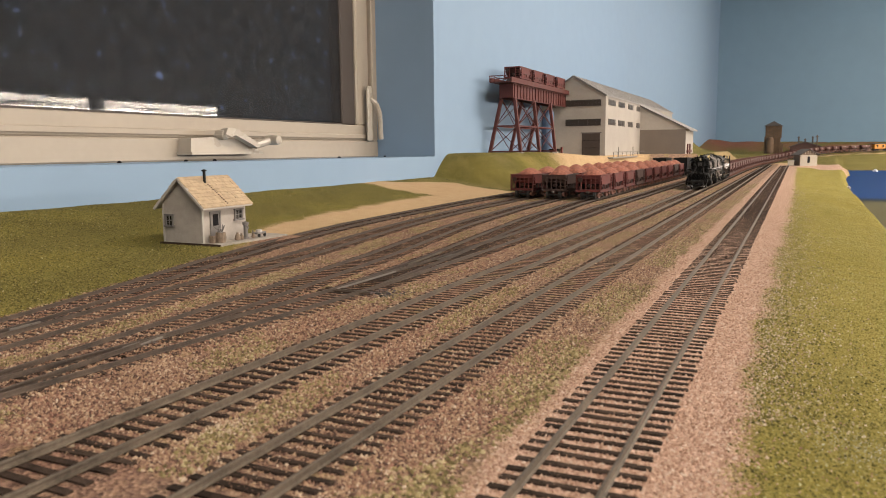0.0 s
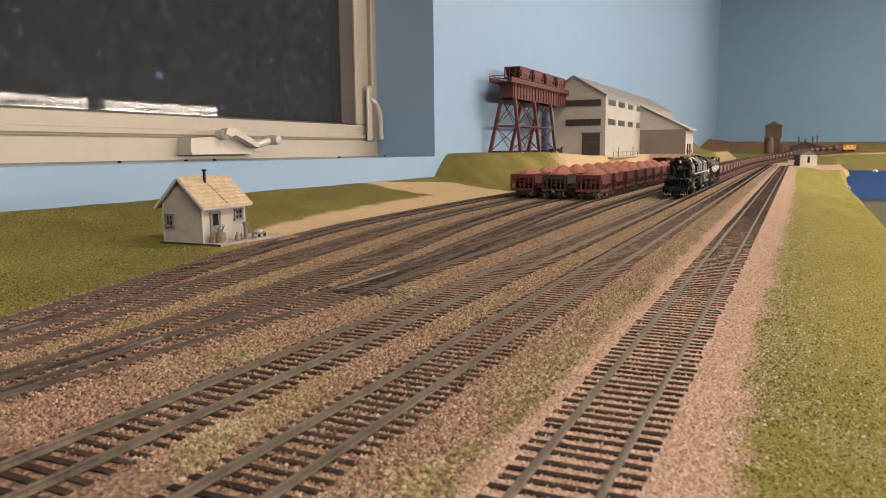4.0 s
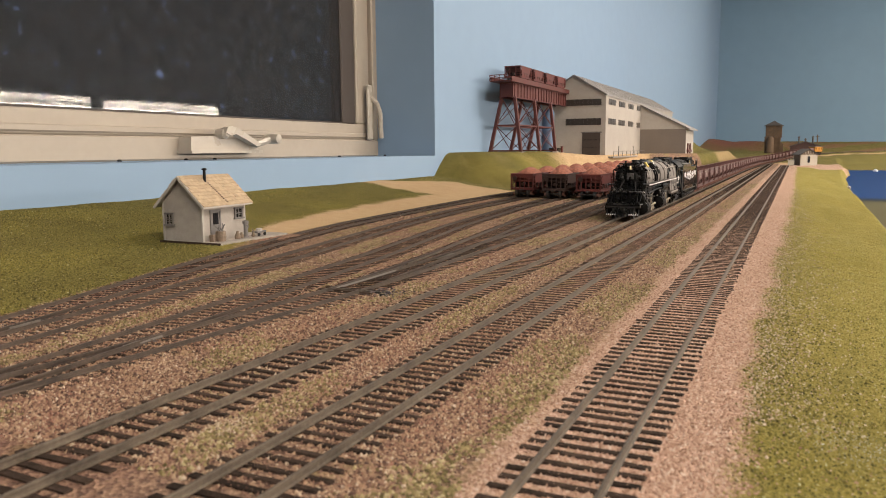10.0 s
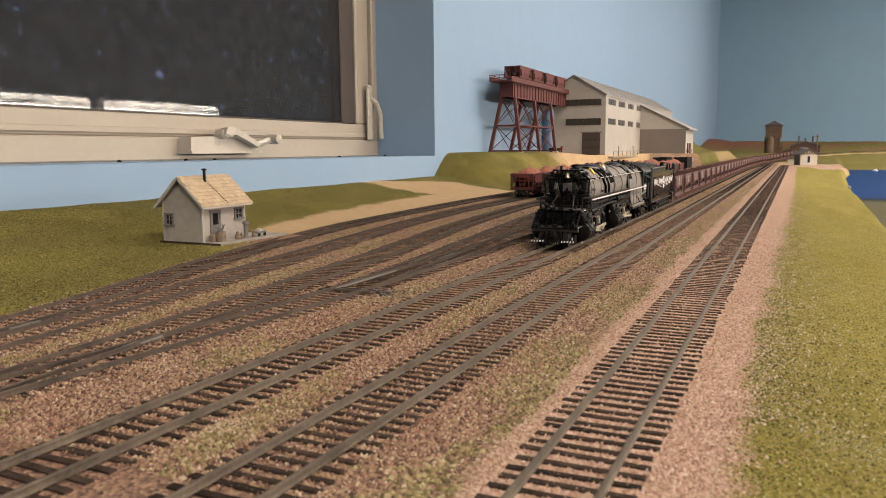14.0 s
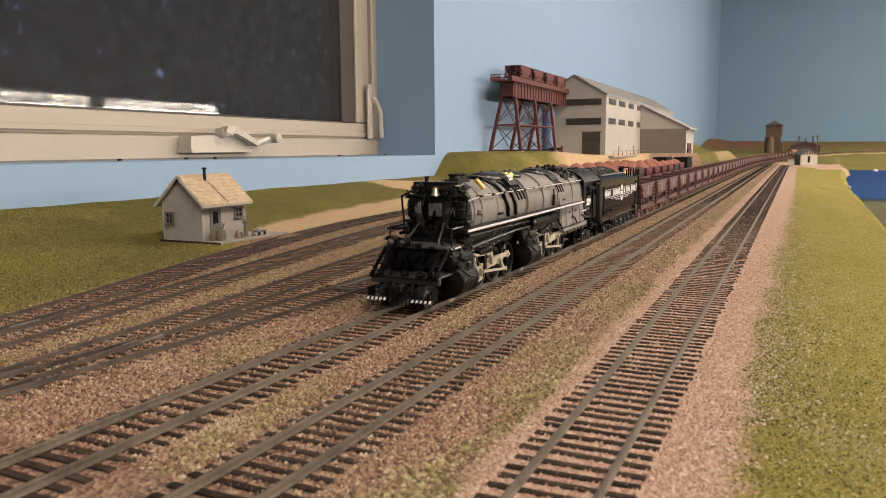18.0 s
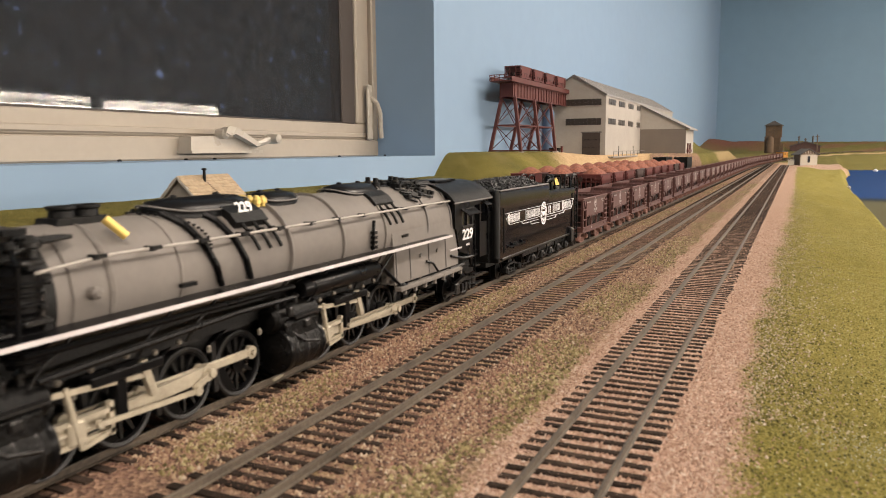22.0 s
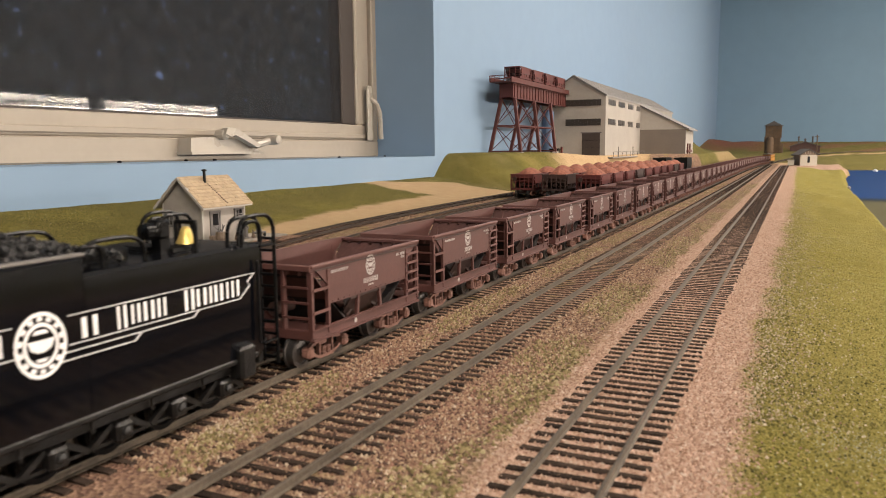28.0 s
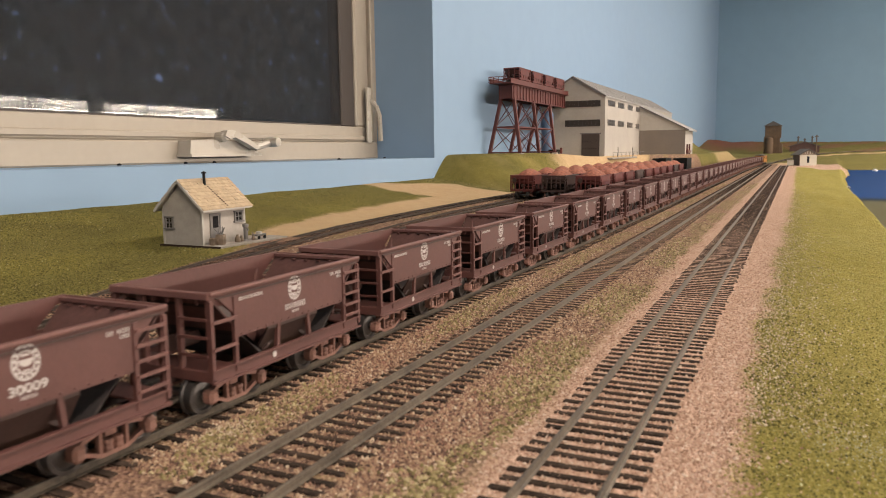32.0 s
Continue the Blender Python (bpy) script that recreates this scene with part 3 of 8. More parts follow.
solid("fascia", Shape().span(0.98, 1.0, -1.2, END_Y, -0.25, 0.0).span(WALL_X, 1.0, -1.22, -1.2, -0.25, 0.0), M_WICKER, "brown layout fascia board", "trim", kind="structure")

# ceiling and hung light fixtures, their tubes glowing
M_TUBE = glow("fluorescent_tube", (1.0, 0.95, 0.88), 6.0)
M_ENAMEL = material("white_enamel", (0.75, 0.75, 0.73), 0.4, vary=0.05)


def tube_light(at, side):
    t = thing("fluorescent_light", "white two-tube fluorescent light fixture, switched on", "light", at, "fluorescent lights")
    if side:
        part("housing", Shape().span(0.02, 0.07, -0.61, 0.61, -0.07, 0.07, 0.006), M_ENAMEL, t)
        for y in (-0.4, 0.4):
            part("hanger", Shape().rod((0.045, y, 0.07), (0.045, y, CEIL_Z - HUNG_Z), 0.004), M_ENAMEL, t)
        for dz in (-0.023, 0.023):
            part("tube", Shape().rod((0.0, -0.58, dz), (0.0, 0.58, dz), 0.018, 12), M_TUBE, t)
    else:
        part("housing", Shape().span(-0.07, 0.07, -0.61, 0.61, 0.0, 0.05, 0.006), M_ENAMEL, t)
        for dx in (-0.035, 0.035):
            part("tube", Shape().rod((dx, -0.58, -0.013), (dx, 0.58, -0.013), 0.013, 12), M_TUBE, t)
    return t


# Ceiling fixtures and the first three hung ones are unseen and added.
for xx, yy, _w in LAMPS:
    tube_light(pose(xx, yy, CEIL_Z - 0.05), False)
for yy in HUNG_Y:
    tube_light(pose(2.95, yy, HUNG_Z), True)

# casement window
win = thing("window_1", "cream vinyl casement window with insect screen, dark night outside", "window", kind="structure")
f = Shape()
f.span(REC - 0.05, REC + 0.0, WIN_Y0, WIN_Y1, WIN_Z0, 0.0855, 0.002)
f.span(REC - 0.05, REC + 0.0, WIN_Y0, WIN_Y1, WIN_Z1 - 0.03, WIN_Z1, 0.002)
f.span(REC - 0.05, REC + 0.0, 1.172, WIN_Y1, 0.0855, WIN_Z1 - 0.03, 0.002)
f.span(REC - 0.05, REC + 0.0, WIN_Y0, WIN_Y0 + 0.03, 0.0855, WIN_Z1 - 0.03, 0.002)
part("window_frame", f, M_VINYL, win)
f = Shape()
f.span(REC - 0.04, REC - 0.006, WIN_Y0 + 0.03, 1.17, 0.0859, 0.112, 0.0012)
f.span(REC - 0.04, REC - 0.006, 1.1285, 1.17, 0.112, WIN_Z1 - 0.03, 0.003)
f.span(REC - 0.012, REC - 0.003, WIN_Y0 + 0.03, 1.166, 0.0885, 0.0965, 0.0015)
f.span(REC - 0.04, REC - 0.006, WIN_Y0 + 0.03, WIN_Y0 + 0.08, 0.112, WIN_Z1 - 0.03, 0.003)
part("sash", f, M_VINYL, win)
part("screen_frame", Shape().span(REC - 0.036, REC - 0.010, 1.0870, 1.1285, 0.112, WIN_Z1 - 0.03, 0.002).span(REC - 0.036, REC - 0.012, WIN_Y0 + 0.08, 1.0870, 0.112, 0.1145), M_SCREENFRAME, win, "brown screen frame")
M_GLASS = bpy.data.materials.new("window_glass")
M_GLASS.use_nodes = True
_b = M_GLASS.node_tree.nodes["Principled BSDF"]
_b.inputs["Transmission Weight"].default_value, _b.inputs["Roughness"].default_value, _b.inputs["IOR"].default_value = 1.0, 0.02, 1.5
pane = part("pane", Shape().span(REC - 0.031, REC - 0.027, WIN_Y0 + 0.08, 1.0870, 0.116, WIN_Z1 - 0.03), M_GLASS, win)
pane.visible_shadow = False
M_SCREEN = bpy.data.materials.new("insect_screen")
M_SCREEN.use_nodes = True
_nt = M_SCREEN.node_tree
_b = _nt.nodes["Principled BSDF"]
_b.inputs["Base Color"].default_value, _b.inputs["Roughness"].default_value = (0.0125, 0.0142, 0.0180, 1), 0.8
_tr = _nt.nodes.new("ShaderNodeBsdfTransparent")
_mx = _nt.nodes.new("ShaderNodeMixShader")
_co = _nt.nodes.new("ShaderNodeTexCoord")
_n = _nt.nodes.new("ShaderNodeTexNoise")
_n.inputs["Scale"].default_value, _n.inputs["Detail"].default_value = 700, 2
_mr = _nt.nodes.new("ShaderNodeMapRange")
_mr.inputs["To Min"].default_value, _mr.inputs["To Max"].default_value = 0.22, 0.52
_nt.links.new(_co.outputs["Object"], _n.inputs["Vector"])
_n2 = _nt.nodes.new("ShaderNodeTexNoise")
_n2.inputs["Scale"].default_value, _n2.inputs["Detail"].default_value = 55, 6
_nt.links.new(_co.outputs["Object"], _n2.inputs["Vector"])
_av = _nt.nodes.new("ShaderNodeMath")
_av.operation = "MULTIPLY"
_nt.links.new(_n.outputs["Fac"], _av.inputs[0])
_nt.links.new(_n2.outputs["Fac"], _av.inputs[1])
_mr.inputs["From Min"].default_value, _mr.inputs["From Max"].default_value = 0.14, 0.36
_nt.links.new(_av.outputs[0], _mr.inputs["Value"])
_nt.links.new(_mr.outputs[0], _mx.inputs[0])
_nt.links.new(_tr.outputs[0], _mx.inputs[1])
_nt.links.new(_b.outputs[0], _mx.inputs[2])
_nt.links.new(_mx.outputs[0], _nt.nodes["Material Output"].inputs["Surface"])
part("insect_screen", Shape().span(REC - 0.0140, REC - 0.0135, WIN_Y0 + 0.08, 1.0870, 0.116, WIN_Z1 - 0.03), M_SCREEN, win, "fine dark insect screen")
# crank handle on the sill and latch on the jamb
op = thing("window_crank", "cream folding casement crank handle", "handle")
cy0, cy1 = 0.700, 0.828
part("cover", Shape().prism([(cy0, 0.0672), (cy0 + 0.002, 0.0850), (cy0 + 0.040, 0.0865), (cy1 - 0.020, 0.0835), (cy1, 0.0690)], "x", REC, REC + 0.020), M_HANDLE, op)
part("cover_lip", Shape().prism([(cy0 - 0.002, 0.0650), (cy0 - 0.002, 0.0685), (cy1 + 0.003, 0.0685), (cy1 + 0.003, 0.0650)], "x", REC, REC + 0.024), M_HANDLE, op)
h = Shape()
h.lathe([(0.0066, 0), (0.0066, 0.012), (0.004, 0.016)], 14, "x", (REC + 0.016, 0.7535, 0.0895))
h.prism([(0.748, 0.0905), (0.752, 0.0975), (0.761, 0.0985), (0.772, 0.0965), (0.792, 0.0875), (0.810, 0.0795), (0.816, 0.0795), (0.816, 0.0755), (0.808, 0.0735), (0.788, 0.0815), (0.767, 0.0890), (0.758, 0.0870)], "x", REC + 0.024, REC + 0.034)
part("crank_arm", h, M_HANDLE, op)
part("knob", Shape().lathe([(0.003, -0.012), (0.0062, -0.010), (0.0068, 0.0), (0.0062, 0.012), (0.003, 0.014)], 14, "x", (REC + 0.034, 0.839, 0.0835)).rod((REC + 0.029, 0.810, 0.0765), (REC + 0.034, 0.839, 0.0835), 0.0048), M_HANDLE, op, smooth=True)
for y in (0.19, 0.60, 0.70, 0.75, 1.04, 1.19):
    solid("screw", Shape().lathe([(0.0024, 0.0), (0.0026, 0.0012), (0.0012, 0.0022), (0.0, 0.0024)], 10, "z", (REC + 0.012, y, WIN_Z0)), M_GASKET, "small dark screw head on the window stool", "screw", "window screws")
lt = thing("window_latch", "cream casement lock lever on the jamb", "handle")
part("plate", Shape().span(REC, REC + 0.006, 1.146, 1.160, 0.085, 0.180, 0.002), M_HANDLE, lt)
part("lever", Shape().pipe([(REC + 0.004, 1.156, 0.158), (REC + 0.012, 1.163, 0.149), (REC + 0.015, 1.169, 0.132), (REC + 0.015, 1.172, 0.088)], 0.0045, 8), M_HANDLE, lt, smooth=True)
# the whole window is scaled about the eye to fit the view, so sits deeper
for ob in (win, op, lt):
    ob.matrix_basis = Matrix.Translation(EYE) @ Matrix.Scale(1.0168, 4) @ Matrix.Translation([-q for q in EYE])
# night outside: dim trees far behind the glass, glow and glints put in emission
M_NIGHT = bpy.data.materials.new("night_trees")
M_NIGHT.use_nodes = True
_nt = M_NIGHT.node_tree
_b = _nt.nodes["Principled BSDF"]
_b.inputs["Base Color"].default_value = (0.01, 0.012, 0.01, 1)
_n = _nt.nodes.new("ShaderNodeTexNoise")
_n.inputs["Scale"].default_value, _n.inputs["Detail"].default_value = 6.5, 5
_r = _nt.nodes.new("ShaderNodeValToRGB")
_r.color_ramp.elements[0].position, _r.color_ramp.elements[0].color = 0.40, (0.0065, 0.0082, 0.0105, 1)
_r.color_ramp.elements[1].position, _r.color_ramp.elements[1].color = 0.76, (0.22, 0.31, 0.58, 1)
_r.color_ramp.elements.new(0.635).color = (0.020, 0.025, 0.032, 1)
_co = _nt.nodes.new("ShaderNodeTexCoord")
_nt.links.new(_co.outputs["Object"], _n.inputs["Vector"])
_nt.links.new(_n.outputs["Fac"], _r.inputs["Fac"])
_nt.links.new(_r.outputs["Color"], _b.inputs["Emission Color"])
_b.inputs["Emission Strength"].default_value = 1.35
solid("backdrop_night", Shape().span(-6.1, -6.0, -6, 16, -3, 6), M_NIGHT, "dark night trees beyond the window, glints painted as glow", "backdrop", kind="structure")


# ------------------------------------------------------------------ track
YARD_TALL = 0.78


def rail_mesh(P, off, tall=1.0):
    """Rail profile swept along a centre line P, off metres to its right."""
    P = np.asarray(P, float)
    T = np.gradient(P, axis=0)
    T /= np.linalg.norm(T, axis=1)[:, None]
    N = np.stack([T[:, 1], -T[:, 0], np.zeros(len(T))], 1)
    prof = [(-0.00034, 0.0), (0.00034, 0.0), (0.00040, -0.0002), (0.00040, -0.0006), (0.00018, -0.0009), (0.00018, -0.0017), (0.00075, -0.0019), (0.00075, -0.0021),
            (-0.00075, -0.0021), (-0.00075, -0.0019), (-0.00018, -0.0017), (-0.00018, -0.0009), (-0.00040, -0.0006), (-0.00040, -0.0002)]
    prof = [(o * (0.5 + 0.5 * tall), -0.0021 + (h + 0.0021) * tall) for o, h in prof]
    s = Shape()
    k = len(prof)
    for i in range(len(P)):
        for o, h in prof:
            q = P[i] + N[i] * (off + o)
            s.v.append((q[0], q[1], q[2] + h))
    for i in range(len(P) - 1):
        for j in range(k):
            s.f.append((i * k + j, i * k + (j + 1) % k, (i + 1) * k + (j + 1) % k, (i + 1) * k + j))
    s.m = [0] * len(s.f)
    return s


tie_mesh = [Shape().box(0, 0, -0.0029, 0.0300 + d, 0.0022, 0.0017, 0.0003).mesh("tie", M_TIE) for d in (0.0, 0.0007, -0.0006)]
tie_joined = Shape().box(0, 0, -0.0029, 0.0300, 0.0022, 0.0017)


def lay_track(name, label, P, singles=None, rail=M_RAIL):
    """Rails and ties along the points P; ties between the y of singles are pieces of their own."""
    P = np.asarray(P, float)
    t = thing("track", label, "railway track", group="tracks", kind="structure")
    for o in (-0.0083, 0.0083):
        part("rail", rail_mesh(P, o, 1.0 if rail is M_RAIL else YARD_TALL), rail, t, smooth=False)
    s = np.concatenate([[0], np.cumsum(np.linalg.norm(np.diff(P, axis=0), axis=1))])
    rest = Shape()
    rnd = random.Random(len(name) * 7 + ord(name[0]))
    d = 0.0
    while d < s[-1]:
        c = [float(np.interp(d, s, P[:, i])) for i in range(3)]
        e = [float(np.interp(min(d + 0.01, s[-1]), s, P[:, i])) for i in range(3)]
        turn = math.degrees(math.atan2(-(e[0] - c[0]), max(e[1] - c[1], 1e-6)))
        m = pose(c[0] + rnd.uniform(-0.0005, 0.0005), c[1], c[2], 0, 0, turn + rnd.uniform(-2.2, 2.2))
        if singles and singles[0] < c[1] < singles[1]:
            ob = new("tie", tie_mesh[rnd.randrange(3)])
            ob.parent = t
            ob.matrix_basis = m
        else:
            rest.add(tie_joined.v, tie_joined.f, 0, m)
        d += 0.0053 + rnd.uniform(-0.0007, 0.0007)
    if rest.v:
        me = bpy.data.meshes.new("ties")
        me.from_pydata(rest.v, [], rest.f)
        me.materials.append(M_TIE)
        ob = new("ties", me)
        ob.parent = t
        tagged(ob, kind="stuff")
    return t


# ------------------------------------------------------------------ loose grains
def grain_material(name, stops, rough=0.95):
    """Each grain takes its own colour from a ramp."""
    m = bpy.data.materials.new(name)
    m.use_nodes = True
    nt = m.node_tree
    b = nt.nodes["Principled BSDF"]
    g = nt.nodes.new("ShaderNodeNewGeometry")
    r = nt.nodes.new("ShaderNodeValToRGB")
    r.color_ramp.elements[0].position, r.color_ramp.elements[0].color = stops[0][0], (*stops[0][1], 1)
    r.color_ramp.elements[1].position, r.color_ramp.elements[1].color = stops[-1][0], (*stops[-1][1], 1)
    for p, c in stops[1:-1]:
        r.color_ramp.elements.new(p).color = (*c, 1)
    nt.links.new(g.outputs["Random Per Island"], r.inputs["Fac"])
    nt.links.new(r.outputs["Color"], b.inputs["Base Color"])
    b.inputs["Roughness"].default_value = rough
    b.inputs["Specular IOR Level"].default_value = 0.25
    return m


M_G_BALLAST = grain_material("ballast_grains", [(0.0, (0.052, 0.030, 0.024)), (0.25, (0.128, 0.072, 0.053)), (0.5, (0.232, 0.138, 0.094)), (0.75, (0.32, 0.210, 0.136)), (0.93, (0.40, 0.30, 0.205)), (1.0, (0.50, 0.41, 0.32))])
M_G_RUST = grain_material("rusty_ballast_grains", [(0.0, (0.075, 0.037, 0.030)), (0.4, (0.195, 0.096, 0.070)), (0.7, (0.285, 0.150, 0.104)), (1.0, (0.37, 0.235, 0.165))])
M_G_PINK = grain_material("pink_grains", [(0.0, (0.224, 0.130, 0.091)), (0.4, (0.363, 0.233, 0.170)), (0.8, (0.443, 0.305, 0.233)), (1.0, (0.537, 0.428, 0.348))])
M_G_TURF = grain_material("turf_grains", [(0.0, (0.045, 0.042, 0.010)), (0.4, (0.099, 0.088, 0.020)), (0.8, (0.162, 0.140, 0.038)), (0.97, (0.225, 0.189, 0.063)), (1.0, (0.450, 0.405, 0.270))])
M_G_BANK = grain_material("bank_turf_grains", [(0.0, (0.050, 0.046, 0.011)), (0.4, (0.108, 0.096, 0.023)), (0.8, (0.178, 0.152, 0.042)), (0.98, (0.25, 0.215, 0.07)), (1.0, (0.40, 0.36, 0.22))])
M_G_YELLOW = grain_material("yellow_turf_grains", [(0.0, (0.099, 0.083, 0.015)), (0.4, (0.181, 0.153, 0.031)), (0.8, (0.257, 0.223, 0.058)), (0.97, (0.317, 0.289, 0.102)), (1.0, (0.453, 0.446, 0.265))])
M_G_STRAW = grain_material("straw_turf_grains", [(0.0, (0.080, 0.062, 0.026)), (0.4, (0.175, 0.140, 0.062)), (0.8, (0.285, 0.23, 0.112)), (1.0, (0.40, 0.34, 0.20))])
M_G_CINDER = grain_material("cinder_grains", [(0.0, (0.025, 0.022, 0.024)), (0.6, (0.08, 0.07, 0.075)), (1.0, (0.16, 0.13, 0.13))])


def scatter(name, label, mat, n, seed, x0, x1, y0, y1, keep, size, lift=0.3, flat=0.75, near=2.0):
    """n small angular grains on the ground, denser towards the camera; keep(x, y) gives their chance."""
    r = np.random.RandomState(seed)
    u = r.rand(n * 4)
    y = y0 * (y1 / y0) ** (u ** (1.0 / near) if near < 1 else u)
    x = x0 + (x1 - x0) * r.rand(n * 4)
    ok = r.rand(n * 4) < keep(x, y)
    x, y = x[ok][:n], y[ok][:n]
    k = len(x)
    z = ground_z(x, y)
    s = (size[0] + (size[1] - size[0]) * r.rand(k) ** 2)
    base = np.array([(1, 0, -0.35), (-1, 0, -0.35), (0, 1, -0.35), (0, -1, -0.35), (0, 0, 1)], float)
    V = base[None] * (0.7 + 0.6 * r.rand(k, 5, 1)) * s[:, None, None]
    V[:, :, 2] *= flat
    a, b = r.rand(k) * 6.283, r.rand(k) * 0.9 - 0.45
    ca, sa, cb, sb = np.cos(a)[:, None], np.sin(a)[:, None], np.cos(b)[:, None], np.sin(b)[:, None]
    X, Y, Z = V[:, :, 0], V[:, :, 1], V[:, :, 2]
    X, Z = X * cb + Z * sb, -X * sb + Z * cb
    X, Y = X * ca - Y * sa, X * sa + Y * ca
    P = np.stack([X + x[:, None], Y + y[:, None], Z + (z + s * lift)[:, None]], -1).reshape(-1, 3)
    T = np.array([(0, 2, 4), (2, 1, 4), (1, 3, 4), (3, 0, 4)])
    F = (T[None] + 5 * np.arange(k)[:, None, None]).reshape(-1)
    me = bpy.data.meshes.new(name)
    me.vertices.add(len(P))
    me.vertices.foreach_set("co", P.astype(np.float32).reshape(-1))
    me.loops.add(len(F))
    me.loops.foreach_set("vertex_index", F.astype(np.int32))
    me.polygons.add(len(F) // 3)
    me.polygons.foreach_set("loop_start", np.arange(0, len(F), 3, dtype=np.int32))
    me.update(calc_edges=True)
    me.materials.append(mat)
    return tagged(new(name, me), label, "gravel" if "turf" not in name else "grass", kind="stuff")


ALL_X = {k: (lambda y, k=k: track_x(k, y)) for k in LINES}
ALL_X["C"] = lambda y: np.full_like(y, X_C)
SPAN = {"A": (-1, 3.1), "B": (-1, 3.3), "C": (-1, 3.3), "D": (-1, 2.7), "P1": (0.31, 2.05), "P2": (0.13, 2.0), "P3": (0.12, 2), "E": (0, 1.42)}


def off_rails(x, y, gap=0.0011):
    """1 away from all rails, 0 on them; and the least distance to a track's middle."""
    ok, least = np.ones_like(x), np.full_like(x, 9.0)
    for k, f in ALL_X.items():
        on = (y > SPAN[k][0]) & (y < SPAN[k][1])
        d = np.abs(x - f(y))
        least = np.where(on, np.minimum(least, d), least)
        ok = ok * np.where(on & (np.abs(d - 0.0083) < gap), 0, 1)
    return ok, least


def chance_ballast(x, y):
    b, p, r, o = zones(x, y)
    ok, least = off_rails(x, y)
    return b * ok * (1 - (0.45 + 0.5 * sstep(0.2, 0.34, y)) * (least < 0.0156))


def chance_rust(x, y):
    return chance_ballast(x, y) * (off_rails(x, y)[1] > 0.0156) * sstep(0.02, 0.22, wobble(x, y, 30, 41) + 0.15 * (x > -0.095) * (x < -0.07) + 0.1 * (y < 0.3) * (x < -0.16))


def chance_yard(x, y):
    b, p, r, o = zones(x, y)
    ok, least = off_rails(x, y)
    return b * ok * (least < 0.0160) * (x < X_C - 0.02) * (0.35 + 0.65 * sstep(-0.1, 0.2, wobble(x, y, 70, 81))) * sstep(0.95, 0.5, y)


def chance_straw(x, y):
    b, p, r, o = zones(x, y)
    ok, least = off_rails(x, y)
    n = wobble(x, y, 45, 43) + 0.5 * wobble(x, y, 160, 44)
    pl = X_A - np.interp(y, [0.1, 0.22, 0.5, 3.0], [0.0195, 0.0205, 0.0245, 0.0250])
    band = 0.30 * np.exp(-((x - pl + 0.006) / 0.008) ** 2) + 0.24 * np.exp(-((x - (X_B + X_C) / 2) / 0.007) ** 2)
    m = (track_x("P2", y) + track_x("D", y)) / 2
    m3 = (track_x("P2", y) + track_x("P3", y)) / 2
    band = band + 0.25 * np.exp(-((x - m) / 0.008) ** 2) * (y > 0.42) + 0.3 * np.exp(-((x - m3) / 0.010) ** 2) * (y < 0.6)
    return b * sstep(0.0150, 0.0195, least) * sstep(-0.06, 0.24, n + band)


def chance_turf(x, y):
    b, p, r, o = zones(x, y)
    return np.clip(1 - b - p - r - o, 0, 1) * (x < lake_edge(y))


def chance_pink(x, y):
    b, p, r, o = zones(x, y)
    ok, least = off_rails(x, y)
    return p * ok * (1 - (0.5 + 0.32 * sstep(0.25, 0.4, y)) * (least < 0.0156))


scatter("ballast_gravel", "loose brown ballast grains between the tracks", M_G_BALLAST, 120000, 1, -0.42, -0.07, 0.115, 1.6, chance_ballast, (0.00030, 0.00075))
scatter("ballast_gravel", "loose brown ballast grains beside the branch track", M_G_BALLAST, 26000, 12, -0.135, -0.064, 0.14, 0.9, chance_ballast, (0.00025, 0.00060))
scatter("rusty_gravel", "loose rusty red ballast grains", M_G_RUST, 26000, 2, -0.42, -0.07, 0.115, 1.3, chance_rust, (0.00030, 0.00070))
scatter("straw_turf", "olive and straw coloured ground foam between the tracks", M_G_STRAW, 60000, 3, -0.42, -0.06, 0.115, 1.6, chance_straw, (0.00030, 0.00085), 0.5)
scatter("yard_gravel", "fine rusty red grains lying over the yard ties", M_G_RUST, 24000, 16, -0.40, -0.18, 0.13, 0.95, lambda x, y: chance_yard(x, y), (0.00018, 0.00040), 0.2)
scatter("pink_gravel", "loose pink gravel beside the branch track", M_G_PINK, 44000, 4, -0.075, 0.002, 0.115, 3.0, chance_pink, (0.00030, 0.00065))
scatter("turf", "yellow-green flocked ground foam", M_G_YELLOW, 90000, 5, -0.012, 0.095, 0.13, 2.4, lambda x, y: chance_turf(x, y) * (0.6 + 0.4 * sstep(0.16, 0.42, y + 0.5 * x)), (0.00016, 0.00045), 0.4)
scatter("bank_turf", "olive green flocked ground foam on the bank", M_G_BANK, 95000, 6, -0.58, -0.25, 0.2, 1.8, chance_turf, (0.0002, 0.0006), 0.45)
scatter("dry_turf", "yellower patches of ground foam on the bank", M_G_YELLOW, 26000, 17, -0.58, -0.25, 0.2, 1.2, lambda x, y: chance_turf(x, y) * sstep(0.02, 0.28, wobble(x, y, 38, 52) + 0.35 * wobble(x, y, 110, 53) + 0.22 * sstep(-0.50, -0.36, x)), (0.0002, 0.0006), 0.55)
scatter("dark_turf", "deep olive tufts of ground foam on the bank", M_G_TURF, 16000, 18, -0.58, -0.25, 0.2, 1.2, lambda x, y: chance_turf(x, y) * sstep(0.05, 0.3, wobble(x, y, 55, 54) + 0.4 * wobble(x, y, 130, 55)), (0.00025, 0.00075), 0.5)
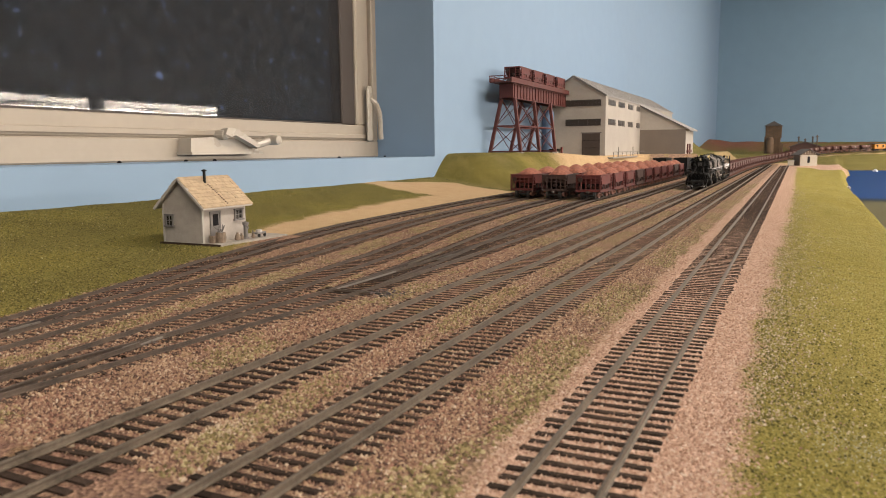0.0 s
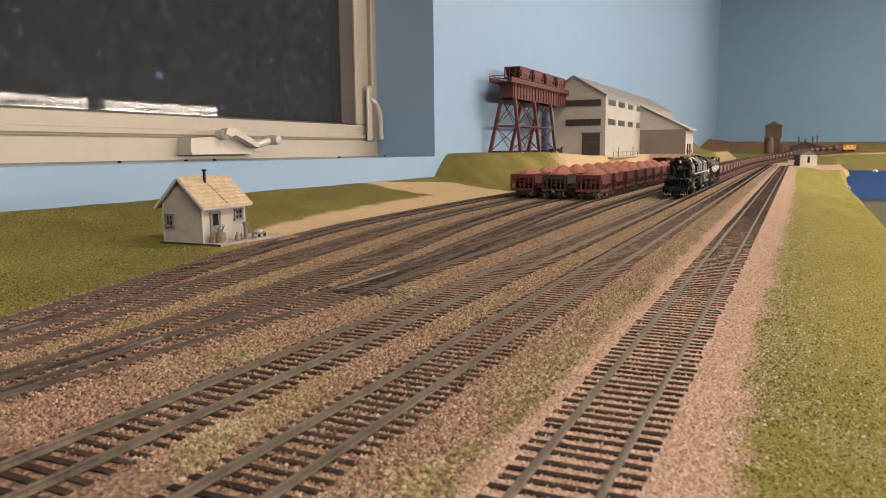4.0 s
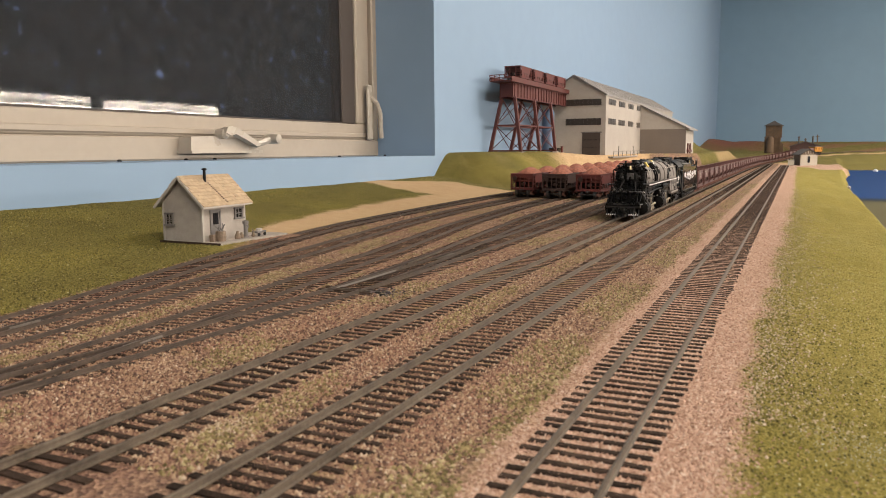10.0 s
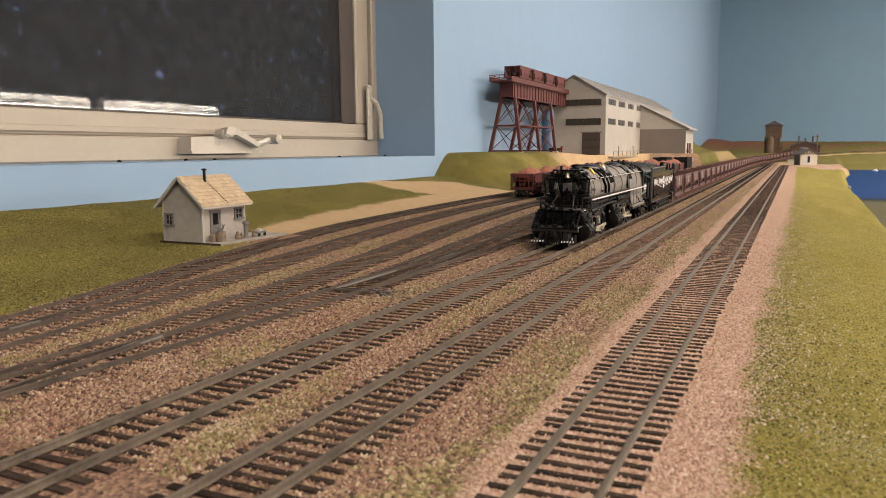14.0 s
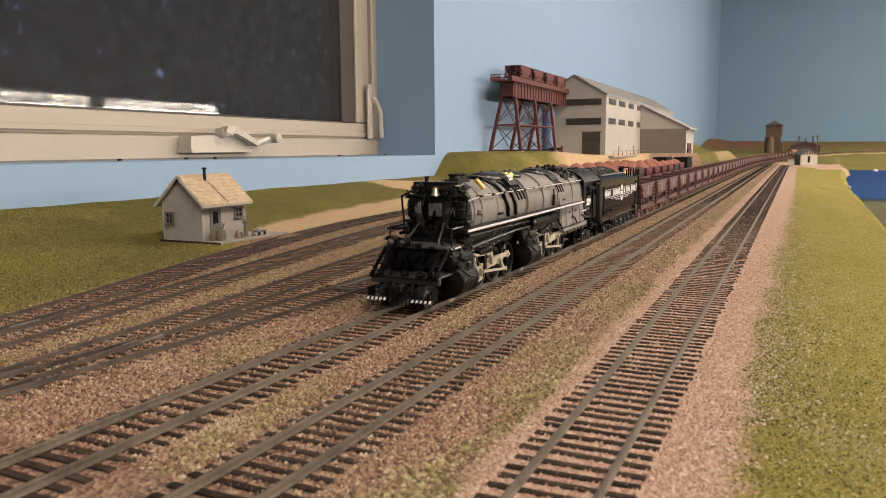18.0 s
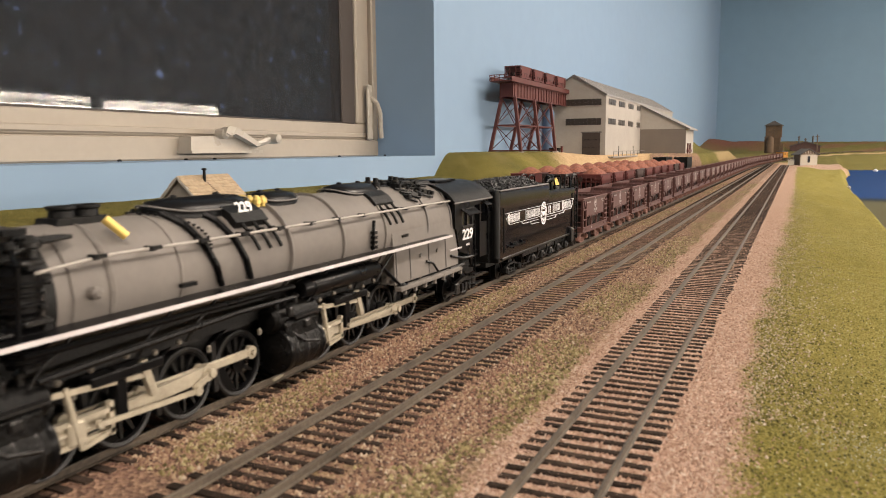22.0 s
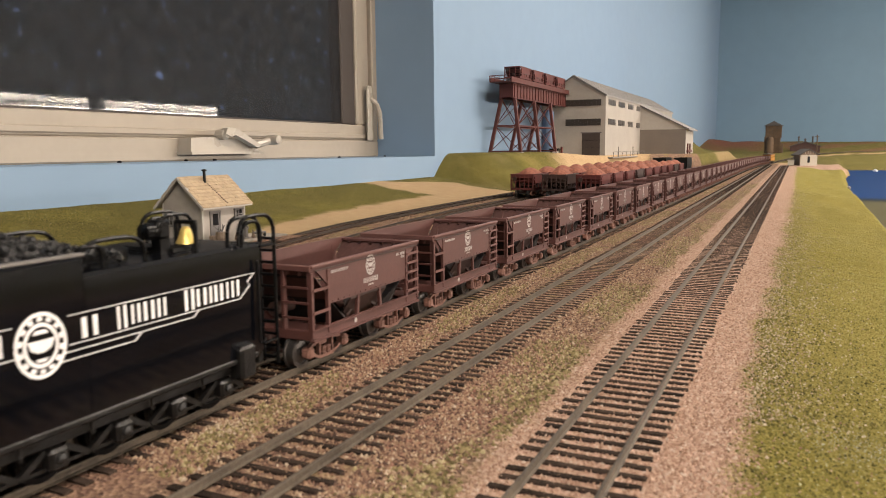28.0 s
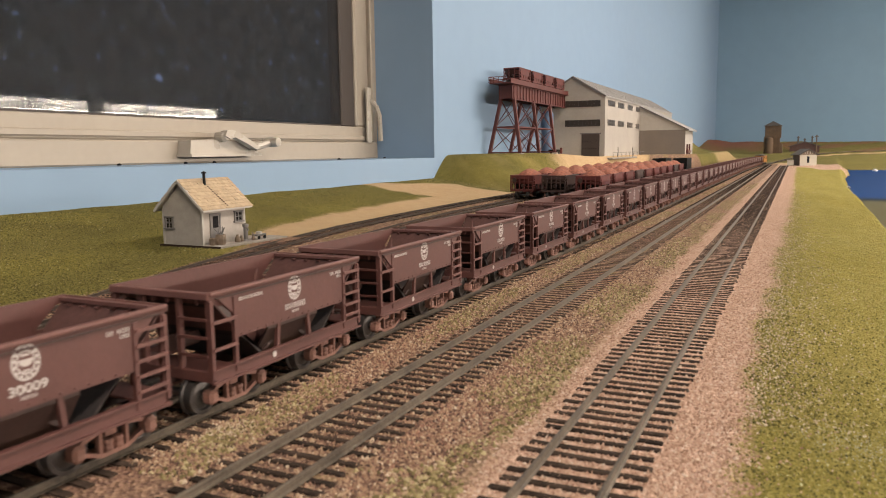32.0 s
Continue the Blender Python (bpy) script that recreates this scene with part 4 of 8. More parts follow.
scatter("hill_turf", "coarse olive green ground foam on the hill", M_G_BANK, 14000, 19, -0.60, -0.37, 1.14, 1.8, lambda x, y: chance_turf(x, y) * (0.25 + 0.75 * sstep(-0.05, 0.2, wobble(x, y, 60, 56))), (0.0003, 0.0008), 0.3)
scatter("spilled_gravel", "pale pink grains spilled into the grass", M_G_PINK, 1500, 7, -0.012, 0.07, 0.13, 0.9, lambda x, y: chance_turf(x, y) * np.exp(-np.maximum(x + 0.010, 0) / 0.018), (0.0002, 0.00045), 0.6)
scatter("cinders", "patch of dark grey cinders beside the turnout", M_G_CINDER, 900, 8, -0.205, -0.155, 0.26, 0.36, lambda x, y: np.exp(-(((x + 0.1790) / 0.007) ** 2 + ((y - 0.3165) / 0.008) ** 2)), (0.0003, 0.0009), 0.9)
scatter("siding_cinders", "dark grey cinder ballast under the edge siding", M_G_CINDER, 9000, 15, -0.42, -0.27, 0.19, 1.0, lambda x, y: off_rails(x, y)[0] * 0.7 * sstep(0.021, 0.013, np.abs(x - track_x("E", y))) * (0.4 + 0.6 * sstep(-0.1, 0.2, wobble(x, y, 90, 77))), (0.0002, 0.0005), 0.35)
FROST = (0.0170, 0.1960)
M_G_FROST2 = grain_material("pale_tan_grains", [(0.0, (0.26, 0.20, 0.13)), (0.5, (0.39, 0.31, 0.22)), (1.0, (0.52, 0.44, 0.33))])
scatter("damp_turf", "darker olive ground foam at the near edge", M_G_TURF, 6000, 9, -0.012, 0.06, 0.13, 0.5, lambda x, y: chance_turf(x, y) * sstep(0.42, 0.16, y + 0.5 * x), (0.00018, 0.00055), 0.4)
M_G_FROST = grain_material("pale_grey_grains", [(0.0, (0.20, 0.18, 0.08)), (0.5, (0.28, 0.27, 0.17)), (1.0, (0.42, 0.42, 0.35))])
scatter("glue_crust", "pale grey patch on the flocked grass", M_G_FROST, 4200, 10, 0.0, 0.06, 0.13, 0.26, lambda x, y: 0.8 * np.exp(-(((x - FROST[0]) / 0.010) ** 2 + ((y - FROST[1]) / 0.011) ** 2)), (0.00015, 0.00032), 0.4)
scatter("sand_spill", "pale tan patch of fine grains between the tracks", M_G_FROST2, 1500, 11, -0.136, -0.12, 0.13, 0.155, lambda x, y: 0.7 * np.exp(-(((x + 0.1285) / 0.0038) ** 4 + ((y - 0.1425 - 0.5 * (x + 0.1285)) / 0.0070) ** 4)), (0.0002, 0.0005), 0.6)
# Dark grains put the speckled shadows of the grass edge into colour.
scatter("fringe_turf", "dark olive clumps, partly speckled shade, where the grass meets the gravel", M_G_TURF, 7000, 13, -0.012, 0.04, 0.2, 1.4, lambda x, y: chance_turf(x, y) * np.exp(-np.maximum(x + 0.006, 0) / 0.011), (0.00022, 0.00055), 0.5)
scatter("fringe_gravel", "pale straw grains where the grass meets the gravel", M_G_FROST2, 4500, 14, -0.012, 0.04, 0.2, 1.4, lambda x, y: chance_turf(x, y) * np.exp(-np.maximum(x + 0.006, 0) / 0.011), (0.00022, 0.00055), 0.6)

# ------------------------------------------------------------------ rolling stock; forward is -y, z = 0 at the rail head
def wheelset(name, y, r, parent, mat=None, spokes=0):
    s = Shape()
    for sx in (-1, 1):
        s.lathe([(r * 0.25, sx * 0.0103), (r * 0.72, sx * 0.0098), (r * 0.80, sx * 0.0103), (r, sx * 0.0103), (r, sx * 0.0078), (r * 1.09, sx * 0.0076), (r * 1.09, sx * 0.0070), (r * 0.3, sx * 0.0070)], 18, "x")
    s.rod((-0.0115, 0, 0), (0.0115, 0, 0), 0.0012)
    return part(name, s, mat or M_WHEEL, parent, smooth=True, at=pose(0, y, r))


def truck_frame(y, parent, mat, x=0.0122, base=0.0105, name="truck_frame"):
    """One side frame: journal boxes, arched bars, springs, and the bolster through it."""
    for sx in (-1, 1):
        s = Shape()
        X = sx * x
        s.box(X + sx * 0.0004, y - base, 0.0050, 0.0036, 0.0034, 0.0038, 0.0008)
        s.box(X + sx * 0.0004, y + base, 0.0050, 0.0036, 0.0034, 0.0038, 0.0008)
        for k in (-1, 1):
            s.bar((X, y + k * base, 0.0062), (X, y + k * 0.0036, 0.0077), 0.0014, 0.0009)
            s.bar((X, y + k * base, 0.0046), (X, y + k * 0.0036, 0.0021), 0.0014, 0.0009)
            s.bar((X, y + k * 0.0036, 0.0021), (X, y + k * 0.0036, 0.0077), 0.0014, 0.0008)
            s.lathe([(0.0011, 0.0025), (0.0013, 0.0032), (0.0011, 0.0038), (0.0013, 0.0046), (0.0011, 0.0052)], 8, "z", (X, y + k * 0.0014, 0))
        s.box(X, y, 0.0078, 0.0015, 0.0076, 0.0009)
        s.box(X, y, 0.0021, 0.0015, 0.0076, 0.0009)
        part(name, s, mat, parent)
    part("bolster", Shape().box(0, y, 0.0066, 0.024, 0.0036, 0.0022, 0.0003), mat, parent)


def roundel(x, cy, cz, r, parent, mat, side=1):
    """A round badge: outer ring with blocks in it, inner ring, and a white band across a dark heart."""
    s = Shape()
    n = 28
    for r0, r1 in ((r, r * 0.88), (r * 0.68, r * 0.56)):
        vs, fs = [], []
        for i in range(n):
            a = math.tau * i / n
            vs += [(x, cy + r0 * 0.86 * math.cos(a), cz + r0 * math.sin(a)), (x, cy + r1 * 0.86 * math.cos(a), cz + r1 * math.sin(a))]
        s.add(vs, [(2 * i, 2 * ((i + 1) % n), 2 * ((i + 1) % n) + 1, 2 * i + 1) for i in range(n)])
    for i in range(14):
        a = math.tau * (i + 0.5) / 14
        c = (x, cy + r * 0.79 * 0.86 * math.cos(a), cz + r * 0.79 * math.sin(a))
        s.box(0, 0, 0, 0.00006, r * 0.17, r * 0.13, 0, 0, Matrix.Translation(c) @ Matrix.Rotation(a - math.pi / 2, 4, "X"))
    s.add([(x, cy + u * r * 0.86, cz + v * r) for u, v in ((-0.52, 0.16), (0.52, 0.16), (0.40, -0.10), (0.16, -0.22), (-0.16, -0.22), (-0.40, -0.10))], [(0, 1, 2, 3, 4, 5)])
    s.add([(x, cy + u * r * 0.86, cz + v * r) for u, v in ((-0.30, 0.34), (0.30, 0.34), (0.20, 0.46), (-0.20, 0.46))], [(0, 1, 2, 3)])
    s.add([(x, cy + u * r * 0.86, cz + v * r) for u, v in ((-0.26, -0.40), (0.26, -0.40), (0.14, -0.50), (-0.14, -0.50))], [(0, 1, 2, 3)])
    return part("emblem", s, mat, parent, "white round company emblem")


def bars(x, y0, y1, z, hgt, n, parent, mat, name="lettering_bar", seed=0, tall_first=False):
    """A row of n illegible characters as plain upright bars, two to a character."""
    rnd = random.Random(seed)
    s = Shape()
    wdt = (y1 - y0) / n
    for i in range(n):
        yy = y0 + wdt * (i + 0.5)
        h = hgt * (1.18 if tall_first and i == 0 else 1.0)
        half = wdt * rnd.uniform(0.22, 0.29)
        for k in (-1, 1):
            s.box(x, yy + k * half, z, 0.00008, wdt * rnd.uniform(0.17, 0.25), h)
    return part(name, s, mat, parent, "white lettering as plain bars")


def ore_car(paint, name="ore_car", label="", group="", load=False, lettered=True, fine=False):
    """A short ore hopper: cut-away side sheets, sloping bottom, open ends with posts and ladders, two trucks."""
    t = thing(name, label, "ore car", group=group)
    W, L, H = 0.0168, 0.0353, 0.0332
    # Paler paint for edges, rungs and fin, with the highlight in its colour.
    worn = M_OXEDGE if lettered else paint
    # side sheets with cut corners, a thick top chord and a thin bead under it
    for sx in (-1, 1):
        s = Shape()
        s.prism([(-L + 0.0098, 0.0197), (-L + 0.0096, 0.0256), (-L + 0.0030, 0.0311), (-L, 0.0314), (-L, H), (L, H), (L, 0.0314), (L - 0.0030, 0.0311), (L - 0.0096, 0.0256), (L - 0.0098, 0.0197)], "x", sx * W, sx * (W - 0.0007))
        if not fine:
            s.box(sx * (W + 0.0001), 0, H - 0.0005, 0.0015, 2 * L + 0.0006, 0.0011, 0.0003, 1)
        side = part("side", s, [paint, worn], t)
        if not fine:
            continue
        part("top_chord", Shape().box(sx * (W + 0.0001), 0, H - 0.0005, 0.0015, 2 * L + 0.0006, 0.0011, 0.0003), worn, side, "paler top edge, a highlight put into the paint" if lettered else "")
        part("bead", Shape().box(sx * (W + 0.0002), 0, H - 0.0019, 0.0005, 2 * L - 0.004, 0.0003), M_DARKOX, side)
        rv = Shape()
        for i in range(15):
            rv.box(sx * (W + 0.0001), -0.0238 + i * 0.0034, 0.0204, 0.0003, 0.0004, 0.0004)
        part("rivet_row", rv, paint, side)
    for k in (-1, 1):
        part("end_sheet", Shape().box(0, k * (L - 0.0012), H - 0.0008, 2 * W, 0.0016, 0.0009).box(0, k * (L + 0.0004), H - 0.0010, 2 * W + 0.0004, 0.0009, 0.0018, 0.0002), worn, t, "paler end lip" if lettered else "")
        for px in (-0.0125, -0.0075, -0.0025, 0.0025, 0.0075, 0.0125) if fine else ():
            part("lip_gusset", Shape().prism([(k * (L - 0.0034), 0.0316), (k * L, 0.0316), (k * L, 0.0298)], "x", px - 0.0004, px + 0.0004), paint, t)
    # hopper slope sheets inside; the bottom below has its shade put into the paint
    for k in (-1, 1):
        s = Shape().prism([(k * (L - 0.001), 0.0318), (k * (L - 0.001), 0.0311), (k * 0.0225, 0.0190), (k * 0.0225, 0.0196)], "x", -W + 0.0006, W - 0.0006)
        part("slope_sheet", s, M_INNER if not load else paint, t)
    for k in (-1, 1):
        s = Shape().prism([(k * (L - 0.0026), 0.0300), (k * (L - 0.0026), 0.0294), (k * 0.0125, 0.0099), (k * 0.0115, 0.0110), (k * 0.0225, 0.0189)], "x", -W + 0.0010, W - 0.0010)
        part("hopper_bottom", s, M_HOPSHADE, t, "hopper bottom, underside shade put into the paint")
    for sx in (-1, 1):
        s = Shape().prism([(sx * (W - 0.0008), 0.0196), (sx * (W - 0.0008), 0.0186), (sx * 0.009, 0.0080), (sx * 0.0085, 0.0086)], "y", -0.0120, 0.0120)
        part("hopper_side", s, M_DARKOX, t, "hopper side in dark oxide, underside shade put into the paint")
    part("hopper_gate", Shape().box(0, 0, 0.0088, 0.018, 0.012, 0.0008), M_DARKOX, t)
    for k in (-1, 1) if fine else ():
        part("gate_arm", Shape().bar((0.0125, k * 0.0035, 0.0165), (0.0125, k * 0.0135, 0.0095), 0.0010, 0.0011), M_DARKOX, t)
    part("ridge_plate", Shape().prism([(-0.004, 0.0100), (0.004, 0.0100), (0.0, 0.0215)], "x", -0.004, 0.004).prism([(-0.0040, 0.0125), (0.0052, 0.0125), (0.0045, 0.0326)], "x", -0.0006, 0.0000), worn, t)
    # sills
    for sx in (-1, 1) if not lettered and not load else ():
        part("hopper_skirt", Shape().prism([(-0.0240, 0.0197), (-0.0190, 0.0128), (0.0190, 0.0128), (0.0240, 0.0197)], "x", sx * (W - 0.0010), sx * (W - 0.0016)), paint, t)
    for sx in (-1, 1):
        part("side_sill", Shape().box(sx * (W - 0.0006), 0, 0.0112, 0.0012, 2 * L, 0.0036, 0.0002).box(sx * (W + 0.0001), 0, 0.0096, 0.0012, 2 * L, 0.0006).box(sx * (W + 0.0001), 0, 0.0129, 0.0012, 2 * L, 0.0005), paint, t)
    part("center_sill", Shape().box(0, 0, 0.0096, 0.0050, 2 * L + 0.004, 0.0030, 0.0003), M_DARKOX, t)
    for k in (-1, 1):
        s = Shape()
        s.box(0, k * (L - 0.0006), 0.0113, 2 * W, 0.0014, 0.0030, 0.0002)
        part("end_sill", s, paint, t)
        part("end_deck", Shape().box(0, k * (L - 0.0046), 0.0127, 2 * W - 0.002, 0.0085, 0.0005), paint, t)
        for px in (-0.0160, -0.0098, -0.0034, 0.0034, 0.0098, 0.0160) if load else (-0.0160, -0.0062, 0.0062, 0.0160):
            part("end_post", Shape().box(px, k * (L - 0.0006), 0.0220, 0.0014, 0.0016, 0.0190, 0.0002), paint, t)
        if load:
            part("end_band", Shape().box(0, k * (L - 0.0004), 0.0235, 2 * W - 0.001, 0.0012, 0.0012).box(0, k * (L - 0.0006), 0.0295, 2 * W - 0.001, 0.0010, 0.0040), paint, t)
        s = Shape()
        s.rod((0, k * (L - 0.012), 0.0180), (0, k * (L - 0.003), 0.0180), 0.0022, 12)
        s.lathe([(0.0032, -0.0004), (0.0032, 0.0004)], 14, "y", (-0.0105, k * (L + 0.0012), 0.0265))
        s.rod((-0.0105, k * (L + 0.0008), 0.0265), (-0.0105, k * (L + 0.0008), 0.012), 0.0004)
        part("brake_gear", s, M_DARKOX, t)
        part("coupler", Shape().box(0, k * (L + 0.0045), 0.0092, 0.0022, 0.0090, 0.0022, 0.0004).box(0.0009, k * (L + 0.0070), 0.0092, 0.0036, 0.0022, 0.0032, 0.0005), M_WHEEL, t)
        truck_frame(k * 0.0222, t, M_TRUCK, base=0.0098)
        for o in (-0.0098, 0.0098):
            wheelset("wheelset", k * 0.0222 + o, 0.0050, t)
        if fine:
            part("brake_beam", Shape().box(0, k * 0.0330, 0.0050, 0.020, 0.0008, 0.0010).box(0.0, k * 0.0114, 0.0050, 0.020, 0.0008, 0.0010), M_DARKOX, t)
    # ladders: wide-spaced at one corner, close rungs at the other, and on the ends; side stakes
    for sx in (-1, 1):
        for k in (-1, 1):
            stile = Shape()
            for y in (k * (L - 0.0004), k * (L - 0.0092)):
                stile.box(sx * (W - 0.0002), y, 0.0208, 0.0011, 0.0012, 0.0200)
            many = sx * k > 0
            steps = (0.0148, 0.0183, 0.0218, 0.0253, 0.0288) if many else (0.0183, 0.0253)
            for z in () if fine else steps:
                stile.box(sx * (W + 0.0004), k * (L - 0.0048), z, 0.0007, 0.0090, 0.0008)
            ladder = part("ladder", stile, paint, t)
            for z in steps if fine else ():
                part("rung", Shape().box(sx * (W + 0.0004), k * (L - 0.0048), z, 0.0007, 0.0090, 0.0008), worn, ladder)
            ends = Shape()
            for z in (0.0168, 0.0215, 0.0262) if many else ():
                ends.box(-sx * 0.0112, k * (L + 0.0004), z, 0.0096, 0.0006, 0.0007)
            if many:
                part("end_ladder", ends, paint, t)
        for y in (-0.0070, 0.0070):
            part("stake", Shape().bar((sx * (W - 0.0010), y, 0.0200), (sx * (W - 0.0010), y * 1.12, 0.0125), 0.0010, 0.0013), paint, t)
        if lettered:
            X = sx * (W + 0.0001)
            roundel(X, 0.0, 0.0287, 0.0036, t, M_FADED)
            bars(X, -0.0050, 0.0050, 0.0236, 0.0017, 5, t, M_FADED, seed=3)
            bars(X, -0.0018, 0.0018, 0.0219, 0.0007, 3, t, M_FADED, seed=4)
            bars(X, -0.0245, -0.0145, 0.0297, 0.0009, 9, t, M_FADED, seed=5)
            bars(X, 0.0185, 0.0205, 0.0297, 0.0010, 2, t, M_FADED, seed=6)
            bars(X, 0.0214, 0.0248, 0.0297, 0.0010, 4, t, M_FADED, seed=8)
            bars(X, 0.0220, 0.0248, 0.0284, 0.0009, 3, t, M_FADED, seed=7)
            part("sill_disc", Shape().lathe([(0.0009, 0), (0.0009, sx * 0.0001)], 12, "x", (sx * (W + 0.0001), -0.0105, 0.0114)), M_FADED, t)
    if load:
        r = random.Random(12)
        X, Y = np.meshgrid(np.linspace(-1, 1, 13), np.linspace(-1, 1, 21))
        q = np.maximum(1 - np.abs(X) ** 1.6, 0) * np.maximum(1 - np.abs(Y) ** 2.0, 0)
        Z = 0.0292 + 0.0125 * q ** 0.8 + 0.0007 * wobble(X * 3, Y * 5, 3, 2)
        s = Shape()
        s.v = [(float(a) * (W - 0.001), float(b) * (L - 0.001), float(c)) for a, b, c in zip(X.ravel(), Y.ravel(), Z.ravel())]
        s.f = [(i * 13 + j, i * 13 + j + 1, (i + 1) * 13 + j + 1, (i + 1) * 13 + j) for i in range(20) for j in range(12)]
        s.m = [0] * len(s.f)
        part("ore_load", s, M_ORE, t, "heaped orange-brown iron ore", smooth=True)
    return t


def text_on(body, size, at, mat, parent, name="number"):
    cu = bpy.data.curves.new(name, "FONT")
    cu.body, cu.size, cu.align_x, cu.align_y = body, 1.0, "CENTER", "CENTER"
    cu.offset, cu.extrude = 0.022, 0.012
    tmp = new(name, cu)
    me = bpy.data.meshes.new_from_object(tmp.evaluated_get(bpy.context.evaluated_depsgraph_get()))
    bpy.data.objects.remove(tmp)
    me.transform(Matrix.Diagonal((size, size, size, 1)))
    me.materials.clear()
    me.materials.append(mat)
    ob = new(name, me)
    ob.parent = parent
    ob.matrix_basis = at
    return ob


DRIVERS = []
RODS = []
ROTATE_R = 0.0092


def locomotive():
    """An articulated steam engine; y from the pilot at -0.283 to the cab at -0.010, tender apart."""
    t = thing("steam_locomotive", "black articulated steam locomotive with grey boiler and white running-board edge", "locomotive")
    # boiler: smokebox, jacket, firebox taper, with bands
    yc = 0.0374
    B = Shape()
    B.lathe([(0.0145, -0.2430), (0.0145, -0.200), (0.0150, -0.150), (0.0158, -0.110), (0.0158, -0.048)], 36, "y", (0, 0, yc))
    part("boiler", B, M_GREY, t, "grey painted boiler jacket", smooth=True)
    s = Shape()
    s.prism([(-0.0158, yc), (-0.0164, 0.0300), (-0.0168, 0.0180), (0.0168, 0.0180), (0.0164, 0.0300), (0.0158, yc)], "y", -0.103, -0.046)
    part("firebox", s, M_GREY, t, "grey firebox side")
    s = Shape()
    s.lathe([(0.0148, -0.2495), (0.0150, -0.2470)], 36, "y", (0, 0, yc))
    s.lathe([(0.0, -0.2540), (0.0060, -0.2532), (0.0095, -0.2515), (0.0105, -0.2500), (0.0142, -0.2495)], 36, "y", (0, 0, yc))
    part("smokebox", s, M_SOOT, t, smooth=True)
    part("number_board", Shape().box(0, -0.2548, 0.0400, 0.0066, 0.0012, 0.0062, 0.0004), M_TREAD, t, "small dark grey front plate")
    for y in (-0.226, -0.206, -0.163, -0.135, -0.108, -0.074, -0.052):
        r = 0.0147 + 0.0013 * (y > -0.17) + 0.0003 * (y > -0.12)
        part("boiler_band", Shape().lathe([(r, y), (r + 0.0002, y + 0.0002), (r, y + 0.0009)], 36, "y", (0, 0, yc)), M_SASH if y in (-0.074, -0.052) else M_GREY, t, smooth=True)
    # front clutter: pumps, shields, bell, headlight
    for sx in (-1, 1):
        prof = [(0.0042, 0.0255)]
        for z in (0.0270, 0.0290, 0.0310):
            prof += [(0.0042, z - 0.0005), (0.0046, z - 0.0003), (0.0046, z + 0.0003), (0.0042, z + 0.0005)]
        prof += [(0.0042, 0.0325), (0.0030, 0.0335), (0.0030, 0.0355), (0.0042, 0.0365)]
        for z in (0.0380, 0.0400, 0.0420):
            prof += [(0.0042, z - 0.0005), (0.0046, z - 0.0003), (0.0046, z + 0.0003), (0.0042, z + 0.0005)]
        prof += [(0.0042, 0.0440), (0.0025, 0.0455), (0.0, 0.046)]
        part("air_pump", Shape().lathe(prof, 14, "z", (sx * 0.0108, -0.2520, 0)), M_BLACK, t, smooth=True)
        for i in range(4):
            part("pump_pipe", Shape().pipe([(sx * (0.006 + 0.002 * i), -0.254, 0.046 + 0.0006 * i), (sx * (0.008 + 0.002 * i), -0.249, 0.0500), (sx * (0.009 + 0.0008 * i), -0.240, 0.0500)], 0.0005), M_SOOT, t, smooth=True)
        part("handrail_stand", Shape().pipe([(sx * 0.0150, -0.2560, 0.029), (sx * 0.0165, -0.2560, 0.046), (sx * 0.012, -0.254, 0.0485)], 0.0005), M_BLACK, t)
    s = Shape()
    s.lathe([(0.0025, 0.0), (0.0022, 0.0007), (0.0016, 0.0018), (0.0014, 0.0031), (0.0008, 0.0038), (0.0, 0.0040)], 18, "z", (0, -0.2545, 0.0465))
    part("bell", s, M_BELL, t, "pale brass bell", smooth=True)
    part("bell_yoke", Shape().pipe([(-0.0040, -0.2545, 0.045), (-0.0040, -0.2545, 0.0520), (0.0040, -0.2545, 0.0520), (0.0040, -0.2545, 0.045)], 0.0005).box(0, -0.252, 0.0520, 0.022, 0.005, 0.0012), M_BLACK, t)
    for sx in (-1, 1):
        for y in (-0.1015, -0.0905, -0.0745, -0.0585):
            part("jacket_seam", Shape().bar((sx * 0.0164, y, 0.0305), (sx * 0.01685, y, 0.0185), 0.0005, 0.0006), M_SASH, t)
        part("washout_plug", Shape().lathe([(0.0008, 0), (0.0008, sx * 0.0005)], 8, "x", (sx * 0.0166, -0.082, 0.0265)), M_SASH, t)
        part("washout_plug", Shape().lathe([(0.0008, 0), (0.0008, sx * 0.0005)], 8, "x", (sx * 0.0166, -0.067, 0.0265)), M_SASH, t)
    # stack, domes, sandboxes
    s = Shape()
    s.prism([(-0.2310, 0.050), (-0.2298, 0.0530), (-0.2165, 0.0530), (-0.2150, 0.050)], "x", -0.0036, 0.0036)
    s.lathe([(0.0030, 0.0520), (0.0027, 0.0545), (0.0033, 0.0550), (0.0033, 0.0556), (0.0023, 0.0556), (0.0023, 0.053)], 16, "z", (0, -0.2262, 0))
    s.lathe([(0.0030, 0.0520), (0.0027, 0.0545), (0.0033, 0.0550), (0.0033, 0.0556), (0.0023, 0.0556), (0.0023, 0.053)], 16, "z", (0, -0.2198, 0))
    part("smokestack", s, M_SOOT, t, smooth=True)
